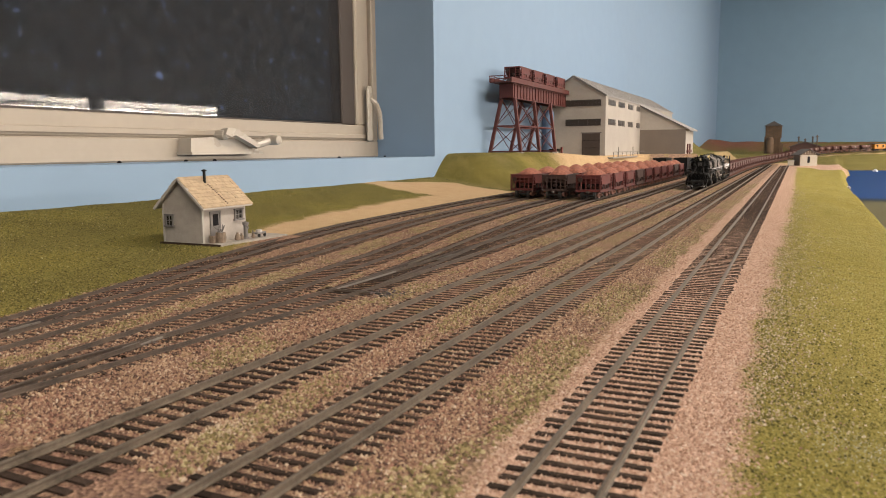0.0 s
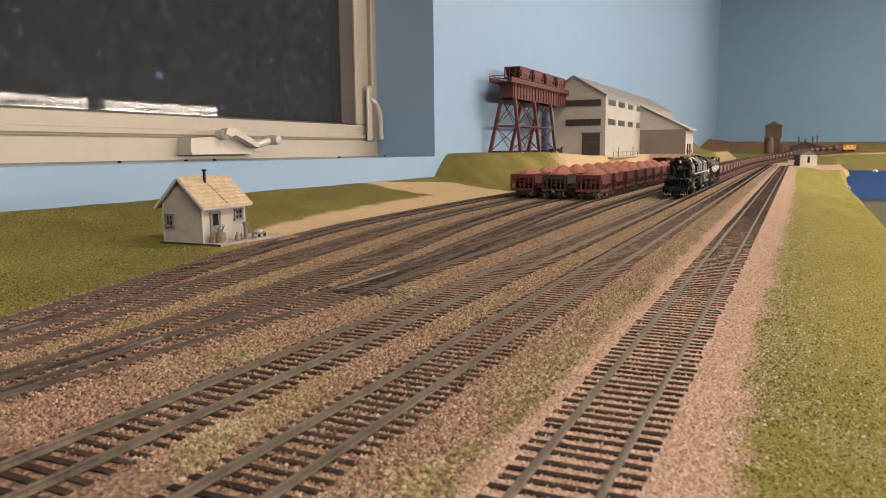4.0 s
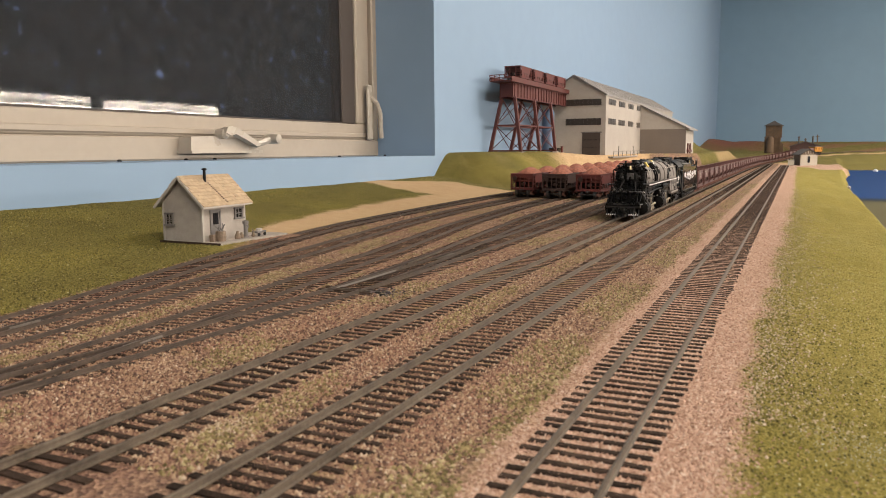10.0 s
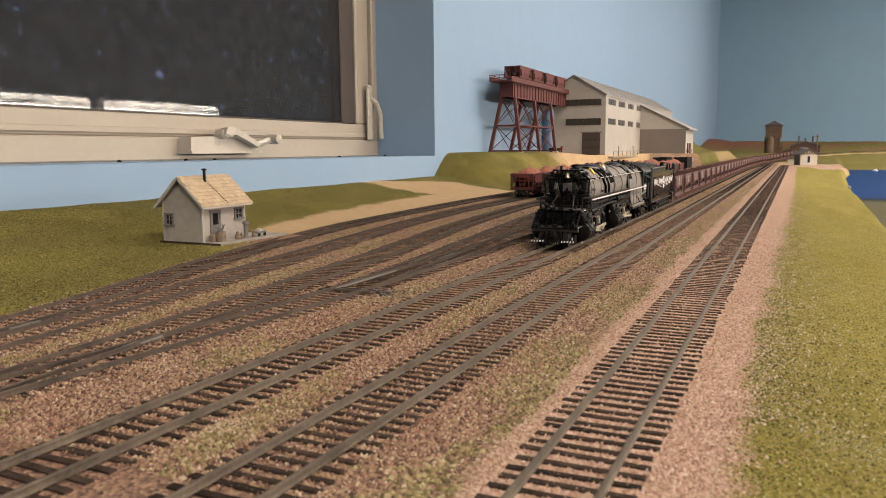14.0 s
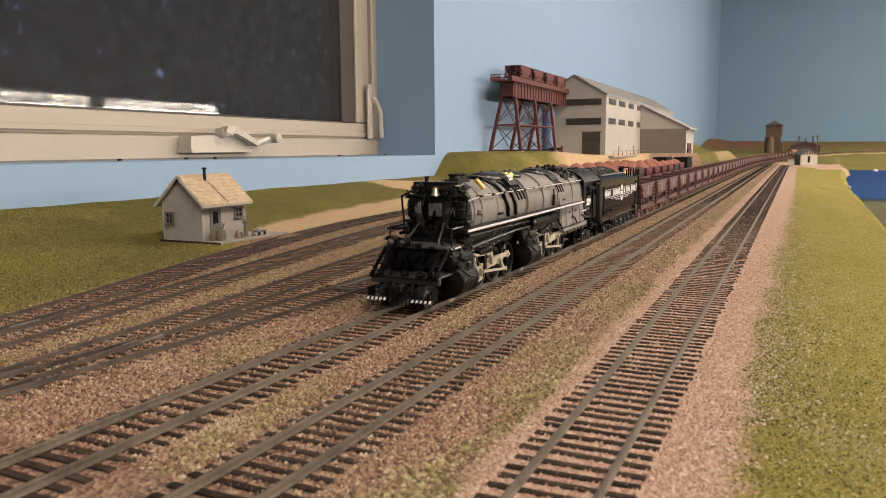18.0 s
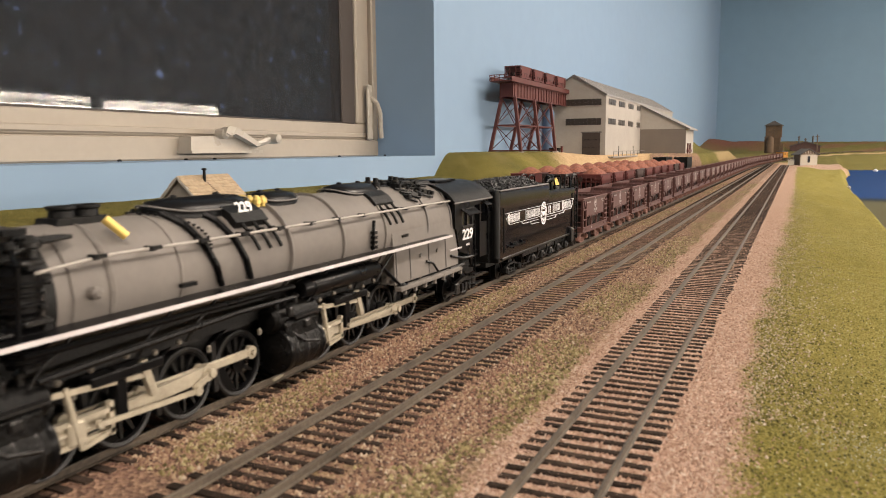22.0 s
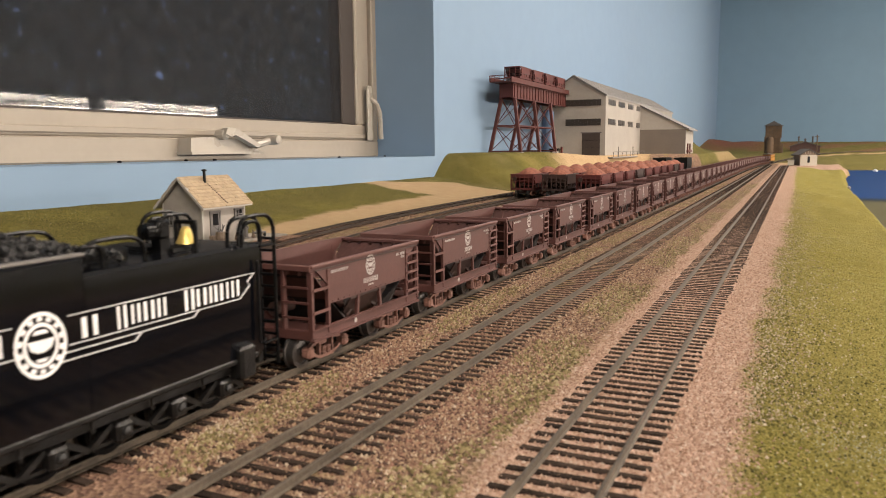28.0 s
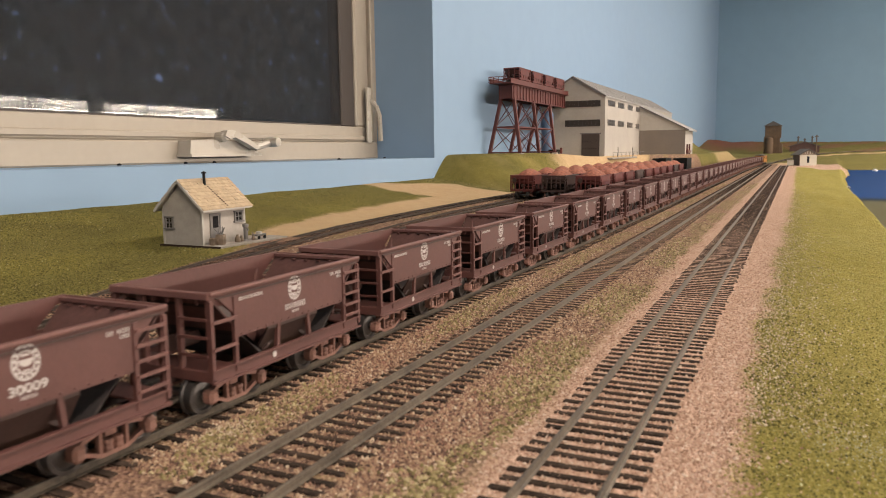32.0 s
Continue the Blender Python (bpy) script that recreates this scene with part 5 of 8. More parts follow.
    for y0, y1, tall, wide in ((-0.203, -0.166, 0.0024, 0.0076), (-0.1630, -0.1425, 0.0020, 0.0066), (-0.121, -0.092, 0.0024, 0.0076)):
        s = Shape()
        n = 14
        vs, fs = [], []
        rows = [(1.0, 0.0), (1.0, 0.35), (0.86, 0.85), (0.55, 1.0), (0.0, 1.02)]
        for rr, hh in rows:
            for i in range(24):
                a = math.tau * i / 24
                x = wide * rr * math.cos(a)
                zb = math.sqrt(max(0.0156 ** 2 - x * x, 0)) + yc
                vs.append((x, (y0 + y1) / 2 + (y1 - y0) / 2 * rr * math.copysign(abs(math.sin(a)) ** 0.6, math.sin(a)), zb - 0.001 + (tall + 0.001) * hh))
        for k in range(len(rows) - 1):
            for i in range(24):
                j = (i + 1) % 24
                fs.append((k * 24 + i, k * 24 + j, (k + 1) * 24 + j, (k + 1) * 24 + i))
        s.add(vs, fs)
        part("sand_dome" if tall > 0.0021 else "steam_dome", s, M_BLACK, t, smooth=True)
        # Grey ring added around the dome for its edge highlight.
        s = Shape()
        for i in range(24):
            a, b = math.tau * i / 24, math.tau * (i + 1) / 24
            ends = []
            for q in (a, b):
                x = (wide + 0.0002) * math.cos(q)
                ends.append((x, (y0 + y1) / 2 + ((y1 - y0) / 2 + 0.0002) * math.copysign(abs(math.sin(q)) ** 0.6, math.sin(q)), math.sqrt(max(0.0156 ** 2 - x * x, 0)) + yc + tall * 0.42))
            s.rod(ends[0], ends[1], 0.00028, 6)
        part("dome_rim", s, M_SASH, t, smooth=True)
        # sand pipes hanging from the dome
        if tall > 0.0021:
            for sx in (-1, 1):
                for i in range(3):
                    y = y1 - 0.0145 + i * 0.0048
                    pts = [(sx * 0.0160 * math.sin(a), y + 0.001 * k, yc + 0.0162 * math.cos(a)) for k, a in enumerate((0.85, 1.05, 1.22, 1.38))]
                    part("sand_pipe", Shape().pipe(pts, 0.00055).box(pts[1][0], pts[1][1], pts[1][2], 0.0016, 0.0014, 0.0018), M_SOOT, t)
                pod = [(q * math.sin(a), yc + q * math.cos(a)) for q, a in ((0.0150, 0.34), (0.0168, 0.44), (0.0170, 0.66), (0.0167, 0.86), (0.0150, 0.90))]
                part("sand_trap", Shape().prism([(sx * u, v) for u, v in pod], "y", y1 - 0.0170, y1 - 0.0035), M_SOOT, t)
        for k in (-1, 1):
            part("dome_cap", Shape().lathe([(0.0010, 0.0), (0.0010, 0.0004), (0.0006, 0.0007), (0.0, 0.0008)], 10, "z", (0, (y0 + y1) / 2 + k * (y1 - y0) * 0.22, yc + 0.0156 + tall * 0.98)), M_SOOT, t)
    for y, x in ((-0.092, 0.003), (-0.086, -0.004), (-0.080, 0.005), (-0.073, -0.001)):
        part("safety_valve", Shape().lathe([(0.0016, 0), (0.0016, 0.0030), (0.0010, 0.0036), (0.0010, 0.005)], 10, "z", (x, y, yc + 0.0145)), M_SOOT, t, smooth=True)
    part("turret", Shape().box(0, -0.070, 0.0540, 0.012, 0.012, 0.0022, 0.0006), M_SOOT, t)
    part("steam_pipe", Shape().rod((0, -0.085, 0.052), (0.004, -0.05, 0.053), 0.0016), M_SOOT, t, smooth=True)
    rr = random.Random(31)
    for k in range(84):
        a, y = rr.uniform(-0.78, 0.78), rr.uniform(-0.083, -0.058)
        q = 0.0160 + rr.uniform(0, 0.0010)
        c = (q * math.sin(a), y, yc + q * math.cos(a))
        if k % 3 == 0:
            part("valve", Shape().lathe([(0.0006, -0.001), (0.0006, 0.0012), (0.0014, 0.0013), (0.0014, 0.0018)], 8, "z", c), M_SOOT, t)
        else:
            part("turret_fitting", Shape().box(*c, rr.uniform(0.0010, 0.0030), rr.uniform(0.0010, 0.0036), rr.uniform(0.0012, 0.0030), 0.0003), M_SOOT, t)
    for _ in range(26):
        a, y = rr.uniform(-0.8, 0.8), rr.uniform(-0.085, -0.062)
        part("turret_pipe", Shape().rod((0.0166 * math.sin(a), y, yc + 0.0166 * math.cos(a)), (0.0166 * math.sin(a + 0.15), y + rr.uniform(0.004, 0.016), yc + 0.0166 * math.cos(a + 0.15)), 0.0005, 6), M_SOOT, t)
    part("whistle", Shape().rod((0.0122, -0.2195, 0.0486), (0.0098, -0.2230, 0.0528), 0.0011, 10), M_BRASS, t, "brass whistle", smooth=True)
    for sx in (-1, 1):
        # handrail with posts, running board with white edge, piping
        s = Shape()
        hr = [(sx * 0.0146, -0.2445, yc + 0.0066), (sx * 0.0146, -0.228, yc + 0.0080), (sx * 0.0150, -0.19, yc + 0.0080), (sx * 0.0157, -0.11, yc + 0.0082), (sx * 0.0157, -0.044, yc + 0.0084)]
        s.pipe(hr, 0.0004)
        part("handrail", s, M_TRIM, t, "pale grey handrail")
        for y in np.arange(-0.246, -0.05, 0.0155):
            part("rail_stanchion", Shape().box(sx * 0.0146, y, yc + 0.0080, 0.0026, 0.0010, 0.0011).box(sx * 0.0152, y + 0.0010, yc + 0.0081, 0.0009, 0.0034, 0.0009), M_SOOT, t)
        part("running_board", Shape().box(sx * 0.0166, -0.1585, 0.0318, 0.0072, 0.198, 0.0010), M_BLACK, t)
        part("board_edge", Shape().box(sx * 0.0203, -0.1585, 0.0319, 0.0003, 0.198, 0.0010), M_EDGE, t, "white edge strip")
        part("rear_edge", Shape().box(sx * 0.0182, -0.0515, 0.0253, 0.0003, 0.0120, 0.0007), M_EDGE, t, "white edge strip")
        for k, y in enumerate((-0.2035, -0.196)):
            pts = [(sx * 0.0156 * math.sin(a), y + 0.004 * k + 0.006 * a, yc + 0.0156 * math.cos(a)) for a in (0.3, 0.7, 1.1, 1.5, 1.85)]
            part("steam_pipe", Shape().pipe(pts, 0.0009), M_BLACK, t, smooth=True)
        s = Shape()
        s.lathe([(0.0, -0.1605), (0.0024, -0.1600), (0.0028, -0.1585), (0.0028, -0.1560), (0.0032, -0.1555), (0.0032, -0.1205), (0.0029, -0.1200), (0.0029, -0.1165), (0.0022, -0.1150), (0.0, -0.1147)], 18, "y", (sx * 0.0158, 0, 0.0264))
        part("air_tank", s, M_BLACK, t, smooth=True)
        runs = (([(0.0172, -0.250, 0.0288), (0.0172, -0.20, 0.0285), (0.0165, -0.164, 0.0280)], 0.0008),
                ([(0.0180, -0.248, 0.0235), (0.0178, -0.19, 0.0255), (0.0172, -0.165, 0.0250)], 0.0007),
                ([(0.0160, -0.112, 0.0265), (0.0168, -0.100, 0.018), (0.0165, -0.08, 0.0135), (0.0165, -0.07, 0.014)], 0.0007),
                ([(0.0165, -0.118, 0.033), (0.0168, -0.118, 0.039), (0.0160, -0.116, 0.043)], 0.0006),
                ([(0.0172, -0.0775, 0.0235), (0.0178, -0.0730, 0.0222), (0.0180, -0.0690, 0.0185)], 0.0005))
        for pts, rad in runs:
            part("pipe", Shape().pipe([(sx * q[0], q[1], q[2]) for q in pts], rad), M_BLACK, t, smooth=True)
        for z in (0.0340, 0.0357, 0.0374, 0.0391):
            part("pipe_clip", Shape().box(sx * 0.0168, -0.1175, z, 0.0016, 0.0022, 0.0010), M_BLACK, t)
        for y in (-0.205, -0.0935):
            part("grab_iron", Shape().box(sx * 0.0158, y, yc - 0.002, 0.0012, 0.0050, 0.0010), M_BLACK, t)
        s = Shape()
        s.box(sx * 0.0172, -0.0735, 0.0162, 0.0030, 0.056, 0.0017, 0.0003)
        for i in range(7):
            s.box(sx * 0.0182, -0.098 + i * 0.0085, 0.0154, 0.0012, 0.0009, 0.0030)
        part("ashpan_rail", s, M_GREY, t, "grey ashpan rail")
    # frames and machinery mass
    s = Shape()
    s.box(0, -0.205, 0.0150, 0.0125, 0.108, 0.0110, 0.0006).box(0, -0.105, 0.0150, 0.0125, 0.100, 0.0110, 0.0006)
    s.box(0, -0.030, 0.0110, 0.0130, 0.052, 0.0070, 0.0006).box(0, -0.205, 0.0235, 0.022, 0.095, 0.0075).box(0, -0.115, 0.0235, 0.022, 0.085, 0.0075)
    part("frame", s, M_SOOT, t)
    # cylinders, valve chests, guides
    for y in (-0.2550, -0.1630):
        for sx in (-1, 1):
            s = Shape()
            s.lathe([(0.0, -0.0098), (0.0048, -0.0092), (0.0066, -0.0085), (0.0066, 0.0085), (0.0048, 0.0092), (0.0, 0.0098)], 20, "y", (sx * 0.0142, y, 0.0100))
            s.lathe([(0.0, -0.0110), (0.0030, -0.0106), (0.0040, -0.0095), (0.0040, 0.0095), (0.0030, 0.0106), (0.0, 0.0110)], 16, "y", (sx * 0.0138, y, 0.0192))
            s.box(sx * 0.0140, y, 0.0150, 0.0105, 0.0150, 0.0085, 0.0012)
            part("cylinder", s, M_CAST, t, smooth=True)
            for k in (-0.0050, 0.0, 0.0050):
                part("jacket_strap", Shape().lathe([(0.0066, k - 0.0004), (0.0068, k), (0.0066, k + 0.0004)], 20, "y", (sx * 0.0142, y, 0.0100), caps=False), M_GEAR, t, smooth=True)
            for k, (fy, fz) in enumerate(((-0.0075, 0.0236), (-0.0030, 0.0238), (0.0015, 0.0236), (0.0060, 0.0238))):
                part("chest_fitting", Shape().lathe([(0.0009, -0.0010), (0.0009, 0.0006), (0.0013, 0.0008), (0.0013, 0.0014), (0.0004, 0.0022)], 8, "z", (sx * (0.0150 - 0.0008 * (k % 2)), y + fy, fz)), M_GEAR, t)
            part("relief_pipe", Shape().pipe([(sx * 0.0178, y - 0.0075, 0.0180), (sx * 0.0192, y - 0.0050, 0.0150), (sx * 0.0206, y - 0.0020, 0.0125), (sx * 0.0206, y + 0.0050, 0.0110)], 0.0005).box(sx * 0.0190, y + 0.0010, 0.0170, 0.0022, 0.0030, 0.0024, 0.0004), M_GEAR, t)
            part("chest_step", Shape().box(sx * 0.0186, y + 0.0020, 0.0196, 0.0022, 0.0130, 0.0006).box(sx * 0.0186, y - 0.0060, 0.0216, 0.0016, 0.0022, 0.0028, 0.0003), M_GEAR, t)
            for k in (-1, 1):
                part("cylinder_ring", Shape().lathe([(0.0068, k * 0.0070), (0.0070, k * 0.0078), (0.0068, k * 0.0086)], 20, "y", (sx * 0.0142, y, 0.0100), caps=False), M_BLACK, t, smooth=True)
            for k in range(8):
                a = math.tau * k / 8
                part("head_bolt", Shape().box(sx * 0.0142 + 0.0055 * math.cos(a), y - 0.0092, 0.0100 + 0.0055 * math.sin(a), 0.0007, 0.0008, 0.0007), M_BLACK, t)
            part("drain_cock", Shape().pipe([(sx * 0.0150, y - 0.006, 0.0040), (sx * 0.0150, y - 0.006, 0.0025), (sx * 0.0150, y - 0.010, 0.0020)], 0.0005), M_RODS, t, "bright drain cock")
            s = Shape()
            for z in (0.0072, 0.0120):
                s.box(sx * 0.0150, y + 0.0175, z, 0.0016, 0.0170, 0.0011)
            s.box(sx * 0.0150, y + 0.0255, 0.0100, 0.0016, 0.0012, 0.0075).rod((sx * 0.0150, y + 0.009, 0.0096), (sx * 0.0150, y + 0.02, 0.0096), 0.0006)
            s.box(sx * 0.0150, y + 0.0165, 0.0096, 0.0028, 0.0045, 0.0052, 0.0005)
            part("crosshead_guide", s, M_RODS, t, "bare steel crosshead guide")
            s = Shape()
            s.bar((sx * 0.0160, y + 0.034, 0.0205), (sx * 0.0160, y + 0.037, 0.0120), 0.0015, 0.0020)
            s.bar((sx * 0.0160, y + 0.010, 0.0192), (sx * 0.0160, y + 0.036, 0.0170), 0.0009, 0.0012)
            s.bar((sx * 0.0160, y + 0.016, 0.0090), (sx * 0.0160, y + 0.014, 0.0195), 0.0009, 0.0010)
            part("valve_gear", s, M_RODS, t, "bare steel valve gear")
            part("combination_lever", Shape().bar((sx * 0.0164, y + 0.0170, 0.0060), (sx * 0.0164, y + 0.0140, 0.0200), 0.0007, 0.0010), M_RODS, t, "bare steel lever")
            part("union_link", Shape().bar((sx * 0.0164, y + 0.0170, 0.0062), (sx * 0.0164, y + 0.0235, 0.0072), 0.0007, 0.0009), M_RODS, t, "bare steel link")
            for yy, zz in ((0.0125, 0.0215), (0.0205, 0.0222), (0.0300, 0.0228), (0.0380, 0.0215), (0.0455, 0.0222)):
                part("gear_bolt", Shape().lathe([(0.0008, 0), (0.0008, sx * 0.0006), (0.0004, sx * 0.0010)], 8, "x", (sx * 0.0158, y + yy, zz)), M_BOLT, t, "bright bolt head")
            for yy in (0.0060, 0.0330, 0.0480):
                part("lubricator_pipe", Shape().pipe([(sx * 0.0160, y + yy, 0.0215), (sx * 0.0172, y + yy + 0.003, 0.0260), (sx * 0.0168, y + yy + 0.010, 0.0300)], 0.0004), M_GEAR, t)
            part("link_hanger", Shape().box(sx * 0.0150, y + 0.030, 0.0192, 0.0040, 0.020, 0.0022, 0.0003).box(sx * 0.0150, y + 0.028, 0.0150, 0.0030, 0.0030, 0.0110, 0.0003), M_BLACK, t)
    # drivers with spokes, keyed to turn
    q = part("spoke", Shape().prism([(-0.0006, 0.0020), (0.0006, 0.0020), (0.0004, 0.0080), (-0.0004, 0.0080)], "x", -0.0005, 0.0005), M_GEAR)
    SPOKE = q.data
    bpy.data.objects.remove(q)
    for group_y, lead in ((-0.2425, 164.0), (-0.1437, 126.0)):
        for i in range(4):
            y = group_y + 0.0200 * i
            s = Shape()
            for sx in (-1, 1):
                X = sx * 0.0095
                s.lathe([(0.0074, X - sx * 0.0010), (0.0081, X - sx * 0.0010), (0.0081, X + sx * 0.0010), (0.0074, X + sx * 0.0010), (0.0074, X - sx * 0.0010)], 28, "x", caps=False)
                s.lathe([(0.0080, X - sx * 0.0019), (0.0100, X - sx * 0.0019), (0.0100, X - sx * 0.0012), (0.0080, X - sx * 0.0012), (0.0080, X - sx * 0.0019)], 28, "x", caps=False)
                s.lathe([(0.0024, X - sx * 0.0010), (0.0026, X + sx * 0.0014), (0.0, X + sx * 0.0016)], 14, "x")
                s.prism([(0.0078 * math.cos(a), 0.0078 * math.sin(a)) for a in np.linspace(2.2, 4.1, 8)], "x", X - 0.0009, X + 0.0009)
                s.lathe([(0.0018, X), (0.0018, X + sx * 0.0028), (0.0, X + sx * 0.0030)], 10, "x", (0, 0.0045, 0))
            s.rod((-0.011, 0, 0), (0.011, 0, 0), 0.0014)
            DRIVERS.append((part("driving_wheel", s, M_BLACK, t, "black spoked driving wheels", smooth=False, at=pose(0, y, ROTATE_R)), y, lead))
            for sx in (-1, 1):
                X = sx * 0.0095
                for k in range(12):
                    spoke = new("spoke", SPOKE)
                    spoke.parent = DRIVERS[-1][0]
                    spoke.matrix_local = pose(X, 0, 0, 30 * k)
                if i == 2:
                    part("return_crank", Shape().bar((sx * 0.0156, 0.0045, 0), (sx * 0.0156, -0.0021, 0.0006), 0.0009, 0.0016).lathe([(0.0012, sx * 0.0148), (0.0012, sx * 0.0166), (0.0, sx * 0.0168)], 10, "x", (0, 0.0045, 0)), M_RODS, DRIVERS[-1][0], "bare steel return crank")
                part("tyre", Shape().lathe([(0.0080, X - sx * 0.0012), (0.0092, X - sx * 0.0012), (0.0092, X + sx * 0.0012), (0.0088, X + sx * 0.0015), (0.0080, X + sx * 0.0013), (0.0080, X - sx * 0.0012)], 32, "x", caps=False), M_TYRE, DRIVERS[-1][0], "dark steel tyre", smooth=True)
                if i < 3:
                    part("brake_hanger", Shape().bar((sx * 0.0106, y + 0.0100, 0.0175), (sx * 0.0106, y + 0.0106, 0.0040), 0.0012, 0.0016), M_GEAR, t)
                part("spring", Shape().prism([(y - 0.0060, 0.0190), (y + 0.0060, 0.0190), (y + 0.0030, 0.0205), (y - 0.0030, 0.0205)], "x", sx * 0.0100 - 0.0010, sx * 0.0100 + 0.0010), M_GEAR, t)
                part("oil_cup", Shape().lathe([(0.0006, 0), (0.0006, 0.0014), (0.0003, 0.0018)], 8, "z", (sx * 0.0152, y + 0.004, 0.0168)), M_BOLT, t, "bright oil cup")
        for sx in (-1, 1):
            s = Shape()
            s.box(sx * 0.0118, 0.030, 0, 0.0011, 0.0600, 0.0024, 0.0003)
            for i in range(4):
                s.lathe([(0.0019, -0.0007), (0.0019, 0.0007)], 12, "x", (sx * 0.0118, 0.02 * i, 0))
                s.lathe([(0.0008, -0.0010), (0.0008, 0.0012)], 8, "x", (sx * 0.0122, 0.02 * i, 0))
            RODS.append((part("side_rod", s, M_RODS, t, "bare steel side rod", at=pose(0, group_y, ROTATE_R)), group_y, "side", sx, lead))
            s = Shape()
            s.prism([(0.0, -0.0013), (0.0, 0.0013), (0.0430, 0.0018), (0.0430, -0.0018)], "x", sx * 0.0136, sx * 0.0148)
            s.lathe([(0.0023, -0.0008), (0.0023, 0.0008)], 14, "x", (sx * 0.0142, 0.0430, 0)).lathe([(0.0017, -0.0008), (0.0017, 0.0008)], 14, "x", (sx * 0.0142, 0, 0))
            RODS.append((part("main_rod", s, M_RODS, t, "bare steel main rod", at=pose(0, group_y, ROTATE_R)), group_y, "main", sx, lead))
            s = Shape().bar((sx * 0.0168, 0, 0), (sx * 0.0168, 0.0290, 0), 0.0008, 0.0011)
            for q, rad in ((0, 0.0009), (0.0290, 0.0012)):
                s.lathe([(rad, -0.0006), (rad, 0.0006)], 10, "x", (sx * 0.0168, q, 0))
            RODS.append((part("eccentric_rod", s, M_RODS, t, "bare steel eccentric rod", at=pose(0, group_y, ROTATE_R)), group_y, "eccentric", sx, lead))
    # lead and trailing wheels
    wheelset("pilot_wheelset", -0.2760, 0.0057, t, M_GEAR)
    for sx in (-1, 1):
        part("wheel_hub", Shape().lathe([(0.0016, 0), (0.0013, sx * 0.0004), (0.0, sx * 0.0008)], 12, "x", (sx * 0.0116, -0.2760, 0.0057)), M_BOLT, t)
        s = Shape()
        for y in (-0.0430, -0.0250):
            s.box(sx * 0.0140, y, 0.0062, 0.0030, 0.0046, 0.0050, 0.0005)
        s.bar((sx * 0.0140, -0.043, 0.0082), (sx * 0.0140, -0.034, 0.0098), 0.0018, 0.0018).bar((sx * 0.0140, -0.034, 0.0098), (sx * 0.0140, -0.025, 0.0082), 0.0018, 0.0018)
        s.bar((sx * 0.0140, -0.054, 0.0050), (sx * 0.0140, -0.012, 0.0050), 0.0014, 0.0012)
        for k in range(3):
            s.box(sx * 0.0142, -0.038 + 0.004 * k, 0.0062, 0.0026, 0.0022, 0.0035)
        part("trailing_truck_frame", s, M_GEAR, t)
    for y in (-0.0430, -0.0250):
        wheelset("trailing_wheelset", y, 0.0058, t, M_BLACK)
    # pilot deck, beams, footboards, steps, railings
    s = Shape()
    s.box(0, -0.2605, 0.0250, 0.0308, 0.0160, 0.0009, 0.0003)
    part("pilot_deck", s, M_DECK, t)
    part("deck_support", Shape().box(0, -0.2610, 0.0195, 0.0200, 0.0115, 0.0090, 0.0008), M_SOOT, t)
    for x in (-0.011, -0.004, 0.004, 0.011):
        part("support_rib", Shape().box(x, -0.2680, 0.0192, 0.0010, 0.0030, 0.0095), M_BLACK, t)
    for x, z in ((-0.007, 0.0180), (0.0, 0.0205), (0.007, 0.0180)):
        part("support_pipe", Shape().lathe([(0.0016, -0.004), (0.0016, 0.0), (0.0010, 0.001), (0.0, 0.0011)], 10, "y", (x, -0.2670, z)), M_BLACK, t)
    for sx in (-1, 1):
        part("deck_edge", Shape().box(sx * 0.0155, -0.2590, 0.0245, 0.0003, 0.0105, 0.0007), M_EDGE, t, "white deck edge")
    s = Shape()
    s.box(0, -0.2745, 0.0138, 0.0320, 0.0150, 0.0010, 0.0003).box(0, -0.2815, 0.0124, 0.0330, 0.0020, 0.0034, 0.0005)
    for k in range(5):
        s.box((k - 2) * 0.0058, -0.2740, 0.0145, 0.0010, 0.0130, 0.0006)
    part("pilot_beam", s, M_DECK, t)
    for sx in (-1, 1):
        part("footboard", Shape().box(sx * 0.0106, -0.2865, 0.0050, 0.0098, 0.0036, 0.0012, 0.0003).box(sx * 0.0072, -0.2845, 0.0070, 0.0008, 0.0050, 0.0050).box(sx * 0.0150, -0.2845, 0.0070, 0.0008, 0.0050, 0.0050), M_BLACK, t)
        for i in range(5):
            part("step_mark", Shape().prism([(sx * 0.0106 - 0.0044 + i * 0.0020, 0.0044), (sx * 0.0106 - 0.0034 + i * 0.0020, 0.0044), (sx * 0.0106 - 0.0030 + i * 0.0020, 0.0056), (sx * 0.0106 - 0.0040 + i * 0.0020, 0.0056)], "y", -0.28855, -0.28835), M_WHITE, t)
        for px in (0.0120, 0.0152):
            part("stair_stringer", Shape().bar((sx * px, -0.2805, 0.0140), (sx * px, -0.2665, 0.0250), 0.0008, 0.0016), M_BLACK, t)
        for k in range(4):
            part("stair_tread", Shape().box(sx * 0.0136, -0.2785 + 0.0032 * k, 0.0160 + 0.0025 * k, 0.0034, 0.0018, 0.0005), M_BLACK, t)
        s = Shape()
        s.pipe([(sx * 0.0155, -0.2812, 0.0140), (sx * 0.0155, -0.2812, 0.0180)], 0.0005)
        s.pipe([(sx * 0.0150, -0.2670, 0.0250), (sx * 0.0150, -0.2670, 0.0330), (sx * 0.0150, -0.2540, 0.0330)], 0.0005)
        part("pilot_railing", s, M_BLACK, t)
        part("brace_rod", Shape().rod((sx * 0.0085, -0.2640, 0.0252), (sx * 0.0060, -0.2515, 0.0345), 0.0005), M_DECK, t)
